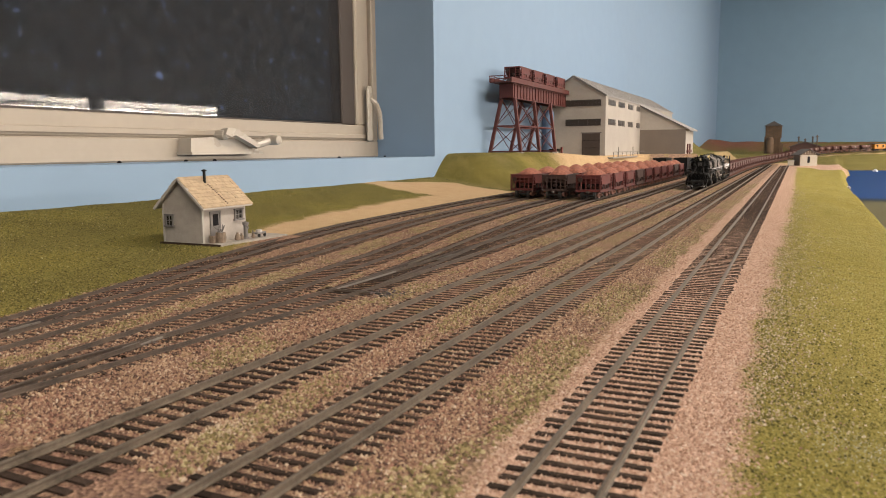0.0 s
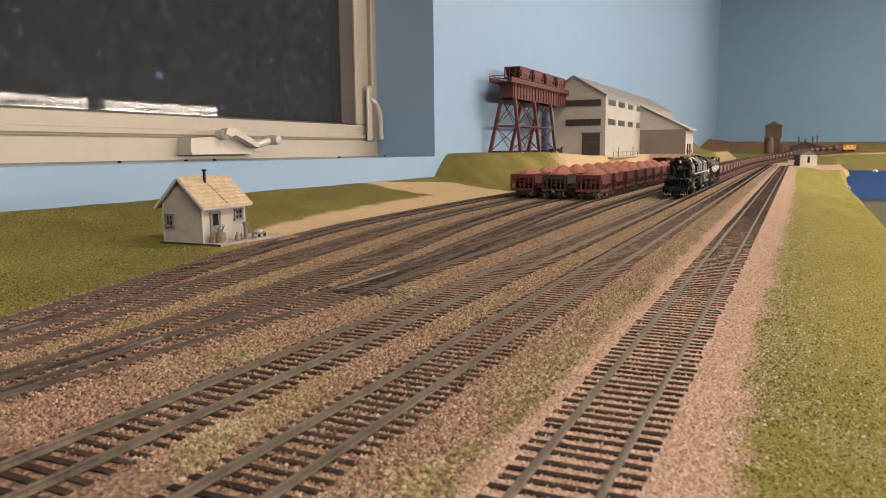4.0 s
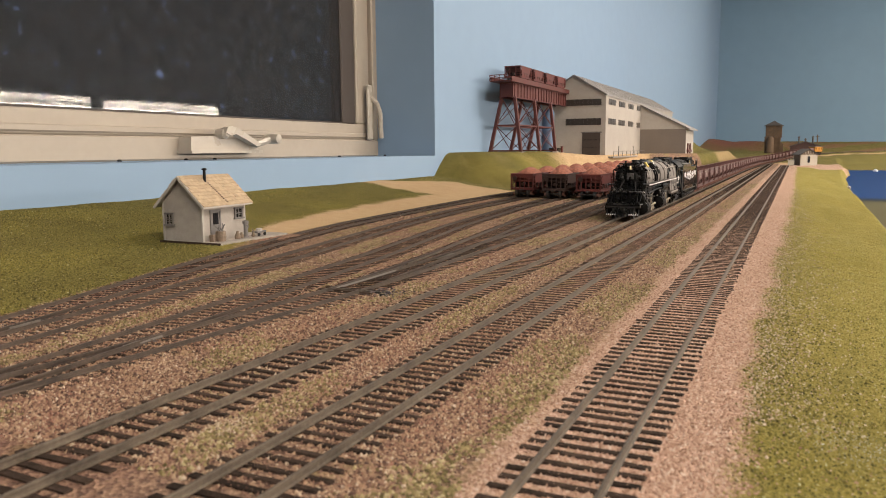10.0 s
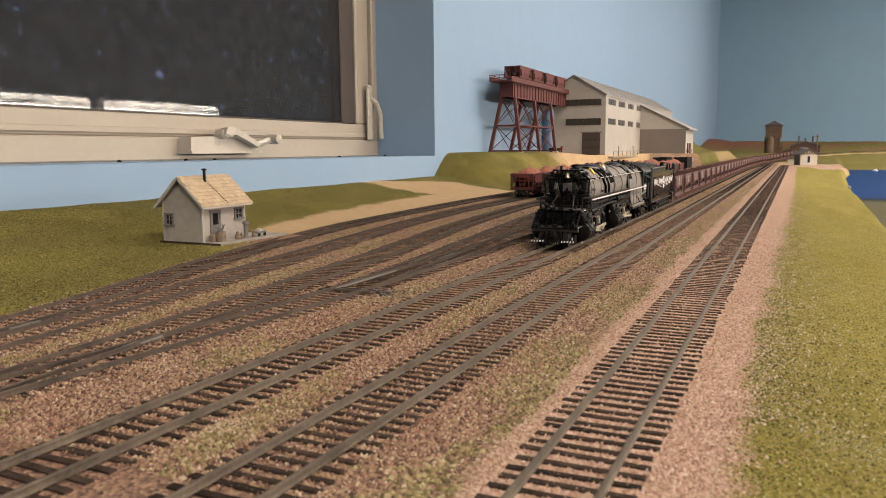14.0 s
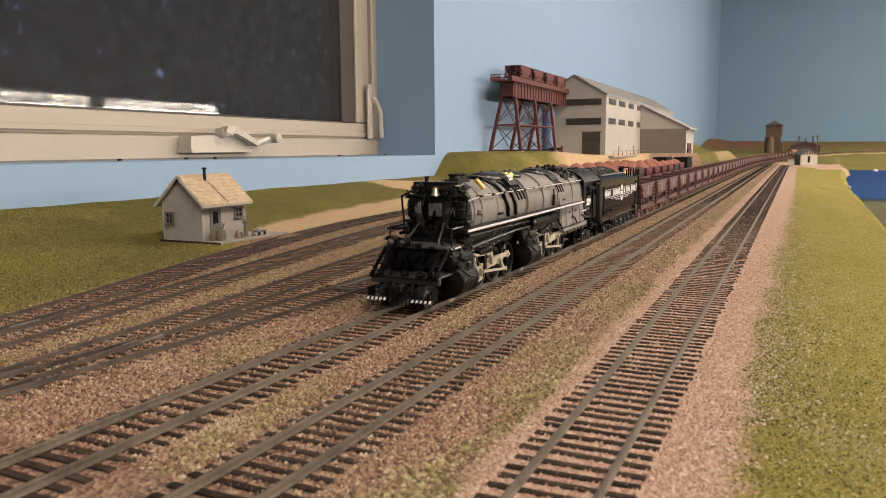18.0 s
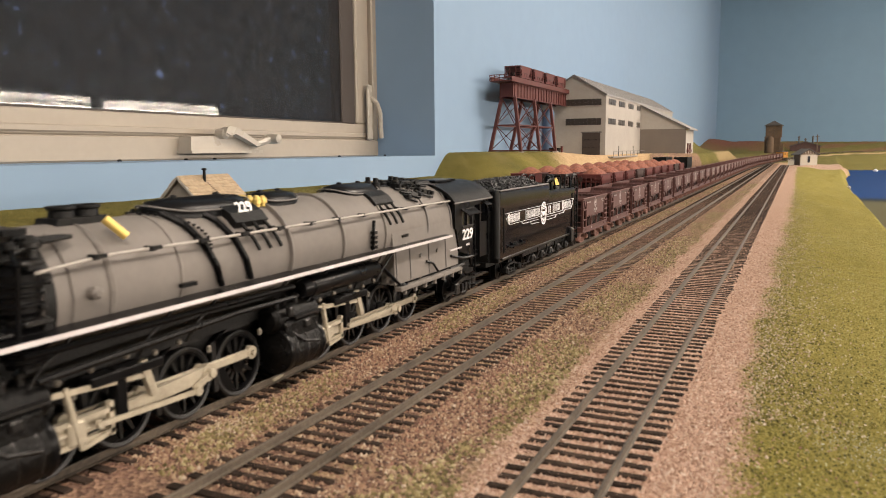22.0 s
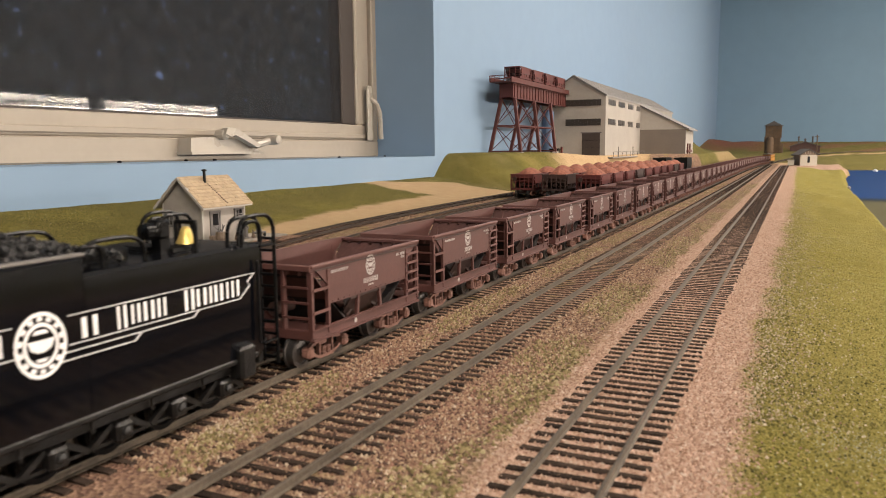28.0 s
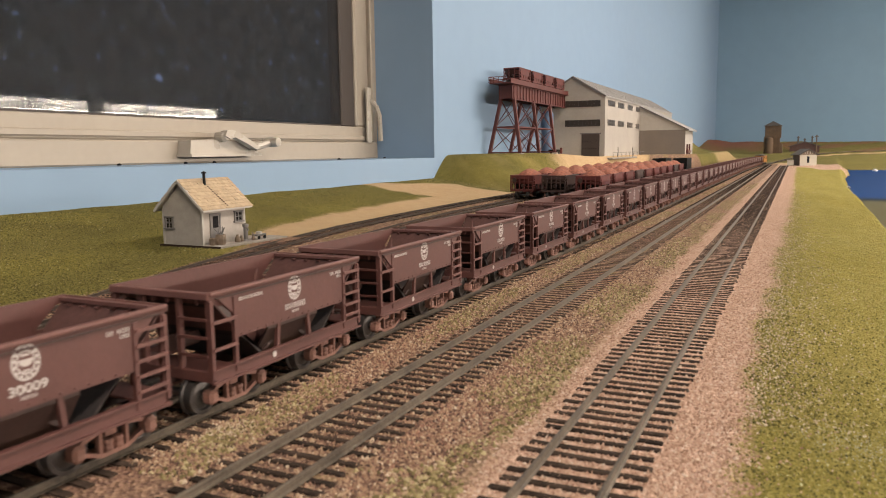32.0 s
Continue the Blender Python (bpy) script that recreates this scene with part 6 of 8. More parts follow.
        part("flag_holder", Shape().lathe([(0.0010, 0), (0.0012, 0.0012), (0.0006, 0.0020)], 8, "z", (sx * 0.0130, -0.2805, 0.0143)), M_BLACK, t)
    for x, k in ((-0.0105, 0.86), (-0.0048, 0.66)):
        s = Shape()
        s.lathe([(0.0, -0.2712), (0.0024 * k, -0.2708), (0.0027 * k, -0.2695), (0.0027 * k, -0.2665), (0.0016 * k, -0.2650), (0.0, -0.2648)], 18, "y", (x, 0, 0.0277))
        s.box(x, -0.2675, 0.0256, 0.0026, 0.0030, 0.0020)
        hl = part("headlight", s, M_BLACK, t, smooth=True)
        part("headlight_lens", Shape().lathe([(0.0, -0.2720), (0.0011 * k, -0.2718), (0.0018 * k, -0.2712), (0.0018 * k, -0.2706)], 16, "y", (x, 0, 0.0277)), M_LENS, hl, "pale clear headlight glass", smooth=True)
        part("headlight_visor", Shape().prism([(x + 0.0027 * k * math.sin(q), 0.0277 + 0.0027 * k * math.cos(q)) for q in np.linspace(-1.3, 1.3, 9)] + [(x + 0.0031 * k * math.sin(q), 0.0277 + 0.0031 * k * math.cos(q)) for q in np.linspace(1.3, -1.3, 9)], "y", -0.2722, -0.2690), M_GEAR, hl)
    part("generator", Shape().rod((0.0005, -0.2690, 0.0262), (0.0034, -0.2690, 0.0262), 0.0010, 12).box(0.0022, -0.2690, 0.0252, 0.0032, 0.0020, 0.0010), M_BLACK, t, "small dark generator")
    # Thin grey plate that gives the deck its lit top by colour.
    part("deck_tread", Shape().box(0.0020, -0.2605, 0.02556, 0.0262, 0.0150, 0.0003), M_TREAD, t, "deck plate in grey, its lit top put into the paint")
    # dark equipment on the deck and below the smokebox
    s = Shape()
    s.box(0, -0.2500, 0.0255, 0.018, 0.012, 0.0100, 0.001)
    part("deck_equipment", s, M_SOOT, t, smooth=True)
    # small fittings on both decks, uncoupling rod, hoses, headlight stand
    r = random.Random(77)
    for k in range(26):
        low = k % 4 > 0
        x = r.uniform(-0.0145, 0.0145)
        y, z = (r.uniform(-0.2810, -0.2770), 0.0145) if low else (r.uniform(-0.2745, -0.2600), 0.0250)
        h = r.uniform(0.0008, 0.0026)
        s = Shape().lathe([(0.0007, 0), (0.0009, h * 0.5), (0.0005, h)], 8, "z", (x, y, z)) if k % 3 else Shape().box(x, y, z + h / 2, r.uniform(0.001, 0.003), r.uniform(0.001, 0.002), h, 0.0003)
        part("deck_fitting", s, M_BLACK, t)
    part("uncoupling_rod", Shape().pipe([(-0.0160, -0.2835, 0.0150), (-0.0160, -0.2835, 0.0135), (0.0160, -0.2835, 0.0135), (0.0160, -0.2835, 0.0150)], 0.0004), M_BLACK, t)
    for x in (-0.0045, 0.0045):
        part("air_hose", Shape().pipe([(x, -0.2828, 0.0115), (x * 1.1, -0.2850, 0.0095), (x * 1.2, -0.2855, 0.0050), (x * 1.1, -0.2865, 0.0035)], 0.0006), M_SOOT, t, smooth=True)
    for sx in (-1, 1):
        for k in range(3):
            part("lift_pipe", Shape().pipe([(sx * (0.004 + 0.003 * k), -0.2560, 0.0250), (sx * (0.005 + 0.003 * k), -0.2570, 0.0300), (sx * (0.007 + 0.002 * k), -0.2540, 0.0340)], 0.0005), M_BLACK, t, smooth=True)
    for k in range(9):
        part("pilot_bar", Shape().bar(((k - 4) * 0.0012, -0.2825, 0.0098), ((k - 4) * 0.0014, -0.2885 + 0.0006 * abs(k - 4), 0.0025), 0.0007, 0.0007), M_SOOT, t)
    part("coupler", Shape().box(0, -0.2855, 0.0100, 0.0030, 0.0080, 0.0024, 0.0005).box(0.0008, -0.2890, 0.0100, 0.0040, 0.0022, 0.0034, 0.0005), M_SOOT, t)
    r = random.Random(5)
    for k in range(60):
        x, y, z = r.uniform(-0.014, 0.014), r.uniform(-0.2575, -0.2480), r.uniform(0.026, 0.0515)
        if k % 4 == 0:
            s = Shape().lathe([(0.0010, -0.0014), (0.0014, -0.0006), (0.0014, 0.0008), (0.0006, 0.0014)], 8, "yz"[k % 8 // 4], (x, y, z))
        else:
            s = Shape().box(x, y, z, r.uniform(0.001, 0.0034), r.uniform(0.001, 0.004), r.uniform(0.001, 0.0035), 0.0004)
        part("front_fitting", s, M_SOOT, t)
    for _ in range(16):
        x, z = r.uniform(-0.013, 0.013), r.uniform(0.030, 0.050)
        part("front_pipe", Shape().rod((x, -0.2575, z), (x + r.uniform(-0.004, 0.004), -0.2555, z + r.uniform(-0.006, 0.006)), 0.00045, 6), M_SOOT, t)
    # cab
    s = Shape()
    C0, C1, CW = -0.0498, -0.0118, 0.0172
    for sx in (-1, 1):
        lo, hi = sorted((sx * CW, sx * (CW - 0.0009)))
        s.prism([(C0 + 0.0012, 0.0335), (C0 + 0.0042, 0.0235), (C0 + 0.0150, 0.0206), (-0.0300, 0.0206), (-0.0300, 0.0335)], "x", lo, hi)
        s.prism([(-0.0345, 0.0206), (-0.0318, 0.0150), (-0.0300, 0.0150), (-0.0300, 0.0206)], "x", lo, hi)
        s.span(lo, hi, C0, C0 + 0.0070, 0.0335, 0.0402)
        s.span(lo, hi, C0 + 0.0193, -0.0285, 0.0335, 0.0402)
        s.span(lo, hi, C0, -0.0285, 0.0402, 0.0455)
        s.span(lo, hi, -0.0285, C1, 0.0425, 0.0455)
        s.span(lo, hi, -0.0222, C1, 0.0180, 0.0340)
        s.span(lo, hi, C1 - 0.0016, C1, 0.0340, 0.0425)
        s.span(lo, hi, -0.0222, -0.0206, 0.0340, 0.0425)
    s.span(-CW + 0.0012, CW - 0.0012, C0, C0 + 0.0008, 0.0230, 0.0460)
    s.span(-CW + 0.001, CW - 0.001, C0, C1, 0.0190, 0.0200)
    part("cab", s, M_BLACK, t)
    roof = [(CW * 1.06 * math.sin(a) / math.sin(1.2), 0.0452 + 0.0082 * (math.cos(a) - math.cos(1.2)) / (1 - math.cos(1.2))) for a in np.linspace(-1.2, 1.2, 15)]
    s = Shape().prism(roof + [(x * 0.96, z - 0.0010) for x, z in roof[::-1]], "y", C0 - 0.0025, C1 + 0.0025)
    part("cab_roof", s, M_CAST, t, smooth=True)
    part("roof_hatch", Shape().box(0, (C0 + C1) / 2 - 0.004, 0.0536, 0.012, 0.022, 0.0010, 0.0003), M_BLACK, t)
    for sx in (-1, 1):
        part("roof_gutter", Shape().box(sx * 0.0182, (C0 + C1) / 2, 0.0448, 0.0004, 0.0440, 0.0006), M_SASH, t)
        lo, hi = sorted((sx * 0.0162, sx * 0.0165))
        part("cab_window", Shape().span(lo, hi, C0 + 0.0070, C0 + 0.0193, 0.0335, 0.0402), M_DARKGLASS, t)
        fr = Shape()
        for y in (0.0074, 0.0131, 0.0190):
            fr.box(sx * 0.0169, C0 + y, 0.0368, 0.0006, 0.0006, 0.0068)
        fr.box(sx * 0.0172, C0 + 0.0131, 0.0338, 0.0014, 0.0126, 0.0006)
        part("window_bar", fr, M_DECK, t)
        aw = Matrix.Translation((sx * (CW + 0.0018), C0 + 0.0132, 0.0405)) @ Matrix.Rotation(sx * 0.55, 4, "Y")
        part("awning", Shape().box(0, 0, 0, 0.0050, 0.0145, 0.0004, 0, 0, aw), M_BLACK, t, "dark hinged window awning")
        aw = Matrix.Translation((sx * (CW + 0.0014), C1 - 0.0055, 0.0428)) @ Matrix.Rotation(sx * 0.55, 4, "Y")
        part("awning", Shape().box(0, 0, 0, 0.0034, 0.0070, 0.0004, 0, 0, aw), M_BLACK, t, "dark hinged window awning")
        s = Shape().pipe([(sx * 0.0176, C1 - 0.0005, 0.014), (sx * 0.0176, C1 - 0.0005, 0.040)], 0.0004).pipe([(sx * 0.0176, -0.0292, 0.012), (sx * 0.0176, -0.0292, 0.036)], 0.0004)
        part("cab_grab", s, M_BLACK, t)
        for z in (0.0060, 0.0105, 0.0145):
            part("cab_step", Shape().box(sx * 0.0160, -0.0258, z, 0.0030, 0.0062, 0.0006), M_GEAR, t)
        part("injector_pipe", Shape().pipe([(sx * 0.0170, C0 - 0.004, 0.0225), (sx * 0.0172, C0 + 0.008, 0.0200), (sx * 0.0172, C0 + 0.020, 0.0195)], 0.0006).pipe([(sx * 0.0165, C0 - 0.004, 0.0170), (sx * 0.0170, C0 + 0.010, 0.0172)], 0.0006), M_GEAR, t)
        turn = pose(sx * (CW + 0.0002), C0 + 0.0132, 0.0300, 90, 0, 90 * sx)
        text_on("229", 0.0064, turn @ Matrix.Diagonal((1.22, 1, 1, 1)), M_WHITE, t)
        bars(sx * (CW + 0.0002), C0 + 0.0112, C0 + 0.0152, 0.0256, 0.0010, 3, t, M_WHITE)
        text_on("229", 0.0044, pose(sx * 0.0100, -0.1765, 0.0520, 57, 0, 90 * sx), M_WHITE, t)
        # rivet arcs and a panel seam on the jacket
        rv = Shape()
        for a in np.linspace(0.15, 1.2, 16):
            yy = -0.206 + 0.012 * math.sin((a - 0.15) / 1.05 * math.pi * 0.6)
            rv.box(sx * 0.0151 * math.sin(a), yy, yc + 0.0151 * math.cos(a), 0.0006, 0.0006, 0.0006)
        part("rivet_row", rv, M_BLACK, t)
        for y in (-0.236, -0.2265):
            part("feed_pipe", Shape().pipe([(sx * 0.0148 * math.sin(a), y, yc + 0.0148 * math.cos(a)) for a in (0.5, 0.85, 1.2, 1.55, 1.9)], 0.0004), M_GREY, t)
        part("check_valve", Shape().lathe([(0.0014, 0), (0.0014, sx * 0.0016), (0.0007, sx * 0.0024)], 10, "x", (sx * 0.0145, -0.2315, yc + 0.0005)), M_GREY, t)
    for x, y in ((0.0056, -0.1655), (0.0030, -0.1655), (0.0004, -0.1650), (-0.0030, -0.1650), (0.0058, -0.1632), (0.0032, -0.1630), (0.0006, -0.1628), (-0.0026, -0.1628)):
        part("pop_valve", Shape().lathe([(0.0009, 0.0), (0.0009, 0.0008), (0.0013, 0.0010), (0.0013, 0.0020), (0.0005, 0.0032)], 8, "z", (x, y, 0.0512)), M_BRASS, t, "small brass safety valve")
    for k in range(30):
        q = math.tau * k / 30
        part("jacket_lug", Shape().box(0, 0, 0, 0.0013, 0.0012, 0.0010, 0.0002, 0, Matrix.Translation((0.0150 * math.cos(q), -0.2434, yc + 0.0150 * math.sin(q))) @ Matrix.Rotation(-q, 4, "Y")), M_SOOT, t)
    for sx in (-1, 1):
        for k in range(3):
            part("pump_hose", Shape().pipe([(sx * (0.0060 + 0.0012 * k), -0.2560, 0.0285 + 0.001 * k), (sx * (0.0045 + 0.0010 * k), -0.2575, 0.0330), (sx * (0.0062 + 0.0012 * k), -0.2570, 0.0385), (sx * (0.0075 + 0.001 * k), -0.2550, 0.0430)], 0.0006), M_GEAR, t, smooth=True)
        part("pump_bracket", Shape().box(sx * 0.0108, -0.2520, 0.0345, 0.0110, 0.0060, 0.0012, 0.0003).box(sx * 0.0108, -0.2520, 0.0462, 0.0100, 0.0050, 0.0010, 0.0003), M_GEAR, t)
        part("relief_valve", Shape().lathe([(0.0012, 0.0), (0.0012, 0.0016), (0.0020, 0.0020), (0.0020, 0.0030), (0.0006, 0.0044)], 10, "z", (sx * 0.0125, -0.2500, 0.0470)), M_GEAR, t, smooth=True)
    part("front_stack", Shape().lathe([(0.0009, 0.0), (0.0009, 0.0060), (0.0012, 0.0062), (0.0012, 0.0070), (0.0, 0.0071)], 10, "z", (-0.0050, -0.2530, 0.0480)), M_SOOT, t, smooth=True)
    # the pumps, bell and smokebox front stand a little behind the jacket's drawn line
    for c in t.children:
        if c.name.split(".")[0] in ("smokebox", "number_board", "air_pump", "pump_pipe", "handrail_stand", "bell", "bell_yoke", "front_fitting", "front_pipe", "deck_equipment", "lift_pipe", "pump_hose", "pump_bracket", "relief_valve", "front_stack"):
            c.location.y = 0.0068
        elif c.name.split(".")[0] in ("footboard", "step_mark", "pilot_bar", "coupler", "pilot_beam", "air_hose", "uncoupling_rod", "flag_holder", "pilot_railing"):
            c.location.y = 0.0038
    return t


def tender():
    """Coal tender, y from 0 at its rear to -0.143 at its front."""
    t = thing("coal_tender", "black locomotive tender heaped with coal, white lettering band and round emblem", "tender")
    F, W = -0.1430, 0.0172
    sec = [(-W + 0.0015, 0.0112), (-W, 0.0135), (-W, 0.0422), (-W + 0.0007, 0.0430), (W - 0.0007, 0.0430), (W, 0.0422), (W, 0.0135), (W - 0.0015, 0.0112)]
    part("tank", Shape().prism(sec, "y", -0.0580, -0.0020), M_TENDER, t, smooth=True)
    coalsec = [(-W + 0.0015, 0.0112), (-W, 0.0135), (-W, 0.0460), (-W + 0.0008, 0.0468), (-W + 0.0028, 0.0470), (-W + 0.0028, 0.0420), (W - 0.0028, 0.0420), (W - 0.0028, 0.0470), (W - 0.0008, 0.0468), (W, 0.0460), (W, 0.0135), (W - 0.0015, 0.0112)]
    part("bunker", Shape().prism(coalsec, "y", F + 0.0040, -0.0582).span(-W + 0.0029, W - 0.0029, -0.0610, -0.0584, 0.0422, 0.0468).span(-W + 0.0029, W - 0.0029, F + 0.0041, F + 0.0060, 0.0422, 0.0468), M_TENDER, t, smooth=True)
    for sx in (-1, 1):
        part("front_corner", Shape().lathe([(0.0022, 0.0135), (0.0022, 0.0455), (0.0012, 0.0470), (0.0, 0.0472)], 14, "z", (sx * (W - 0.0022), F + 0.0042, 0)), M_SOOT, t, smooth=True)
    # Grey rim strips: the thin highlight line is put into their colour.
    s = Shape()
    for sx in (-1, 1):
        s.box(sx * (W - 0.0012), (F + 0.004 - 0.056) / 2, 0.0469, 0.0020, 0.081, 0.0007, 0.0002)
    part("bunker_rim", s, M_SASH, t, "bunker rim in grey, a highlight line put into the paint")
    r = random.Random(8)
    s = Shape()
    for _ in range(1500):
        y = r.uniform(F + 0.008, -0.044)
        x = r.uniform(-0.0125, 0.0125)
        k = min(1, (y - F - 0.004) / 0.02, (-0.042 - y) / 0.024)
        z = 0.0440 + 0.0062 * max(k, 0) * (1 - (x / 0.0145) ** 2) + r.uniform(0, 0.0012)
        q = r.uniform(0.0006, 0.0015)
        m = Matrix.Translation((x, y, z)) @ Euler((r.uniform(0, 3), r.uniform(0, 3), r.uniform(0, 3))).to_matrix().to_4x4()
        s.add([(q, 0, 0), (-q, 0, 0), (0, q, 0), (0, -q * 0.8, 0), (0, 0, q * 0.8), (0, 0, -q)], [(0, 2, 4), (2, 1, 4), (1, 3, 4), (3, 0, 4), (2, 0, 5), (1, 2, 5), (3, 1, 5), (0, 3, 5)], 0, m)
    ob = part("coal_load", s, M_COAL, t, "heap of black coal lumps")
    X, Y = np.meshgrid(np.linspace(-0.0128, 0.0128, 9), np.linspace(F + 0.006, -0.046, 24))
    part("coal_bed", Shape().add([(float(a), float(b), 0.0436 + 0.0060 * (1 - (float(a) / 0.0145) ** 2) * max(0, min(1, (float(b) - F - 0.004) / 0.02, (-0.042 - float(b)) / 0.024))) for a, b in zip(X.ravel(), Y.ravel())],
         [(i * 9 + j, i * 9 + j + 1, (i + 1) * 9 + j + 1, (i + 1) * 9 + j) for i in range(23) for j in range(8)]), M_COAL, t)
    # lettering band on both sides, as outlines and bars
    for sx in (-1, 1):
        X = sx * (W + 0.0001)
        s = Shape()

        def line(y0, z0, y1, z1, wd=0.00062):
            s.bar((X, y0, z0), (X, y1, z1), 0.0001, wd, up="X")
        zt, zb = 0.0352, 0.0292
        a, b = -0.1325, -0.0050
        for u, v in (((a, zt), (-0.0745, zt)), ((-0.0625, zt), (b, zt)), ((a + 0.006, zb), (-0.0745, zb)), ((-0.0625, zb), (b - 0.006, zb)), ((a, zt), (a + 0.003, zt - 0.002)), ((a + 0.003, zt - 0.002), (a + 0.002, zt - 0.003)),
                     ((a + 0.002, zt - 0.003), (a + 0.006, zb)), ((b, zt), (b - 0.003, zt - 0.002)), ((b - 0.003, zt - 0.002), (b - 0.002, zt - 0.003)), ((b - 0.002, zt - 0.003), (b - 0.006, zb)),
                     ((-0.106, 0.0278), (-0.079, 0.0278)), ((-0.108, zb), (-0.106, 0.0278)), ((-0.064, 0.0278), (-0.028, 0.0278)), ((-0.026, zb), (-0.028, 0.0278)),
                     ((-0.091, 0.0262), (-0.078, 0.0262)), ((-0.093, 0.0278), (-0.091, 0.0262)), ((-0.065, 0.0262), (-0.046, 0.0262)), ((-0.044, 0.0278), (-0.046, 0.0262))):
            line(u[0], u[1], v[0], v[1])
        part("lettering_band", s, M_WHITE, t, "white winged outline")
        bars(X, -0.1284, -0.1100, 0.0322, 0.0043, 6, t, M_WHITE, seed=1, tall_first=True)
        bars(X, -0.1008, -0.0760, 0.0322, 0.0043, 8, t, M_WHITE, seed=2, tall_first=True)
        bars(X, -0.0602, -0.0545, 0.0320, 0.0043, 1, t, M_WHITE, seed=3)
        bars(X, -0.0510, -0.0358, 0.0322, 0.0043, 4, t, M_WHITE, seed=4, tall_first=True)
        bars(X, -0.0310, -0.0105, 0.0322, 0.0043, 5, t, M_WHITE, seed=5, tall_first=True)
        roundel(X, -0.0686, 0.0306, 0.0066, t, M_WHITE)
        part("side_step", Shape().box(sx * (W + 0.0006), -0.115, 0.0178, 0.0012, 0.022, 0.0006).box(sx * (W + 0.0003), -0.122, 0.0185, 0.0008, 0.0006, 0.002).box(sx * (W + 0.0003), -0.108, 0.0185, 0.0008, 0.0006, 0.002), M_BLACK, t)
        # seven axles under a long frame
        part("wheel_frame", Shape().box(sx * 0.0135, -0.052, 0.0098, 0.0022, 0.092, 0.0024, 0.0003).box(sx * 0.0138, -0.052, 0.0044, 0.0012, 0.088, 0.0007), M_GEAR, t)
        for i in range(5):
            y = -0.016 - 0.0165 * i
            box = part("journal_box", Shape().box(sx * 0.0146, y, 0.0062, 0.0036, 0.0046, 0.0046, 0.0007), M_GEAR, t)
            part("lid", Shape().lathe([(0.0013, 0), (0.0011, sx * 0.0006), (0.0, sx * 0.0010)], 10, "x", (sx * 0.0164, y, 0.0064)), M_TYRE, box)
            for k in (-1, 1):
                part("equalizer", Shape().bar((sx * 0.0140, y + k * 0.0078, 0.0045), (sx * 0.0140, y + k * 0.0022, 0.0082), 0.0014, 0.0013), M_GEAR, t)
            part("leaf_spring", Shape().prism([(y - 0.0066, 0.0108), (y + 0.0066, 0.0108), (y + 0.0020, 0.0124), (y - 0.0020, 0.0124)], "x", sx * 0.0128, sx * 0.0152), M_GEAR, t)
            part("drain_pipe", Shape().pipe([(sx * 0.0156, y + 0.0082, 0.0125), (sx * 0.0158, y + 0.0082, 0.0085)], 0.0004), M_GEAR, t)
        # rivets low on the tank, corner grabs
        for k in range(9):
            part("rivet", Shape().box(X, -0.133 + 0.0045 * k, 0.0172 + 0.0006 * math.sin(k * 1.7), 0.0005, 0.0006, 0.0006), M_TENDER, t)
        for y in (F + 0.006, -0.0045):
            part("corner_grab", Shape().pipe([(sx * (W + 0.0010), y, 0.0160), (sx * (W + 0.0010), y, 0.0385)], 0.00045), M_BLACK, t)
        part("tank_skirt", Shape().box(sx * (W - 0.0004), -0.070, 0.0126, 0.0012, 0.132, 0.0014, 0.0003), M_GEAR, t)
        part("rear_tank_box", Shape().box(sx * 0.0165, -0.0100, 0.0120, 0.0050, 0.0060, 0.0090, 0.0008), M_GEAR, t)
        # rear ladder and hoops
        s = Shape()
        for x in (sx * 0.0172, sx * 0.0122):
            s.rod((x, 0.0042, 0.0080), (x, 0.0042, 0.0470), 0.00055)
            for z in (0.0150, 0.0420):
                s.rod((x, 0.0042, z), (x, -0.0020, z), 0.0005)
        for k in range(11):
            s.rod((sx * 0.0172, 0.0042, 0.0095 + 0.0034 * k), (sx * 0.0122, 0.0042, 0.0095 + 0.0034 * k), 0.00045)
        for x, ya, yb, top in ((0.0172, 0.0042, -0.0105, 0.0506), (0.0122, 0.0042, -0.0090, 0.0500), (0.0168, -0.0010, -0.0085, 0.0490), (0.0150, -0.0395, -0.0570, 0.0492), (0.0150, -0.0510, -0.0580, 0.0482)):
            hoop = []
            for a in np.linspace(0, math.pi, 11):
                c, d = math.cos(a), math.sin(a)
                hoop.append((sx * x, (ya + yb) / 2 + (ya - yb) / 2 * math.copysign(abs(c) ** 0.6, c), 0.0430 + (top - 0.0430) * abs(d) ** 0.6))
            s.pipe(hoop, 0.00055)
        part("ladder", s, M_BLACK, t)
    for i in range(5):
        wheelset("wheelset", -0.016 - 0.0165 * i, 0.0060, t, M_BLACK)
    truck_frame(-0.1140, t, M_SOOT, x=0.0138, base=0.0095)
    for o in (-0.0095, 0.0095):
        wheelset("wheelset", -0.1140 + o, 0.0052, t, M_BLACK)
    part("frame", Shape().box(0, -0.0705, 0.0098, 0.020, 0.139, 0.0030, 0.0004).box(0, F + 0.004, 0.024, 0.0335, 0.0016, 0.026, 0.0003), M_SOOT, t)
    s = Shape()
    s.lathe([(0.0026, 0.0), (0.0022, 0.0008), (0.0016, 0.0022), (0.0013, 0.0035), (0.0007, 0.0042), (0.0, 0.0044)], 16, "z", (0.0100, -0.0215, 0.0448))
    part("bell", s, M_BRASS, t, "small brass bell", smooth=True)
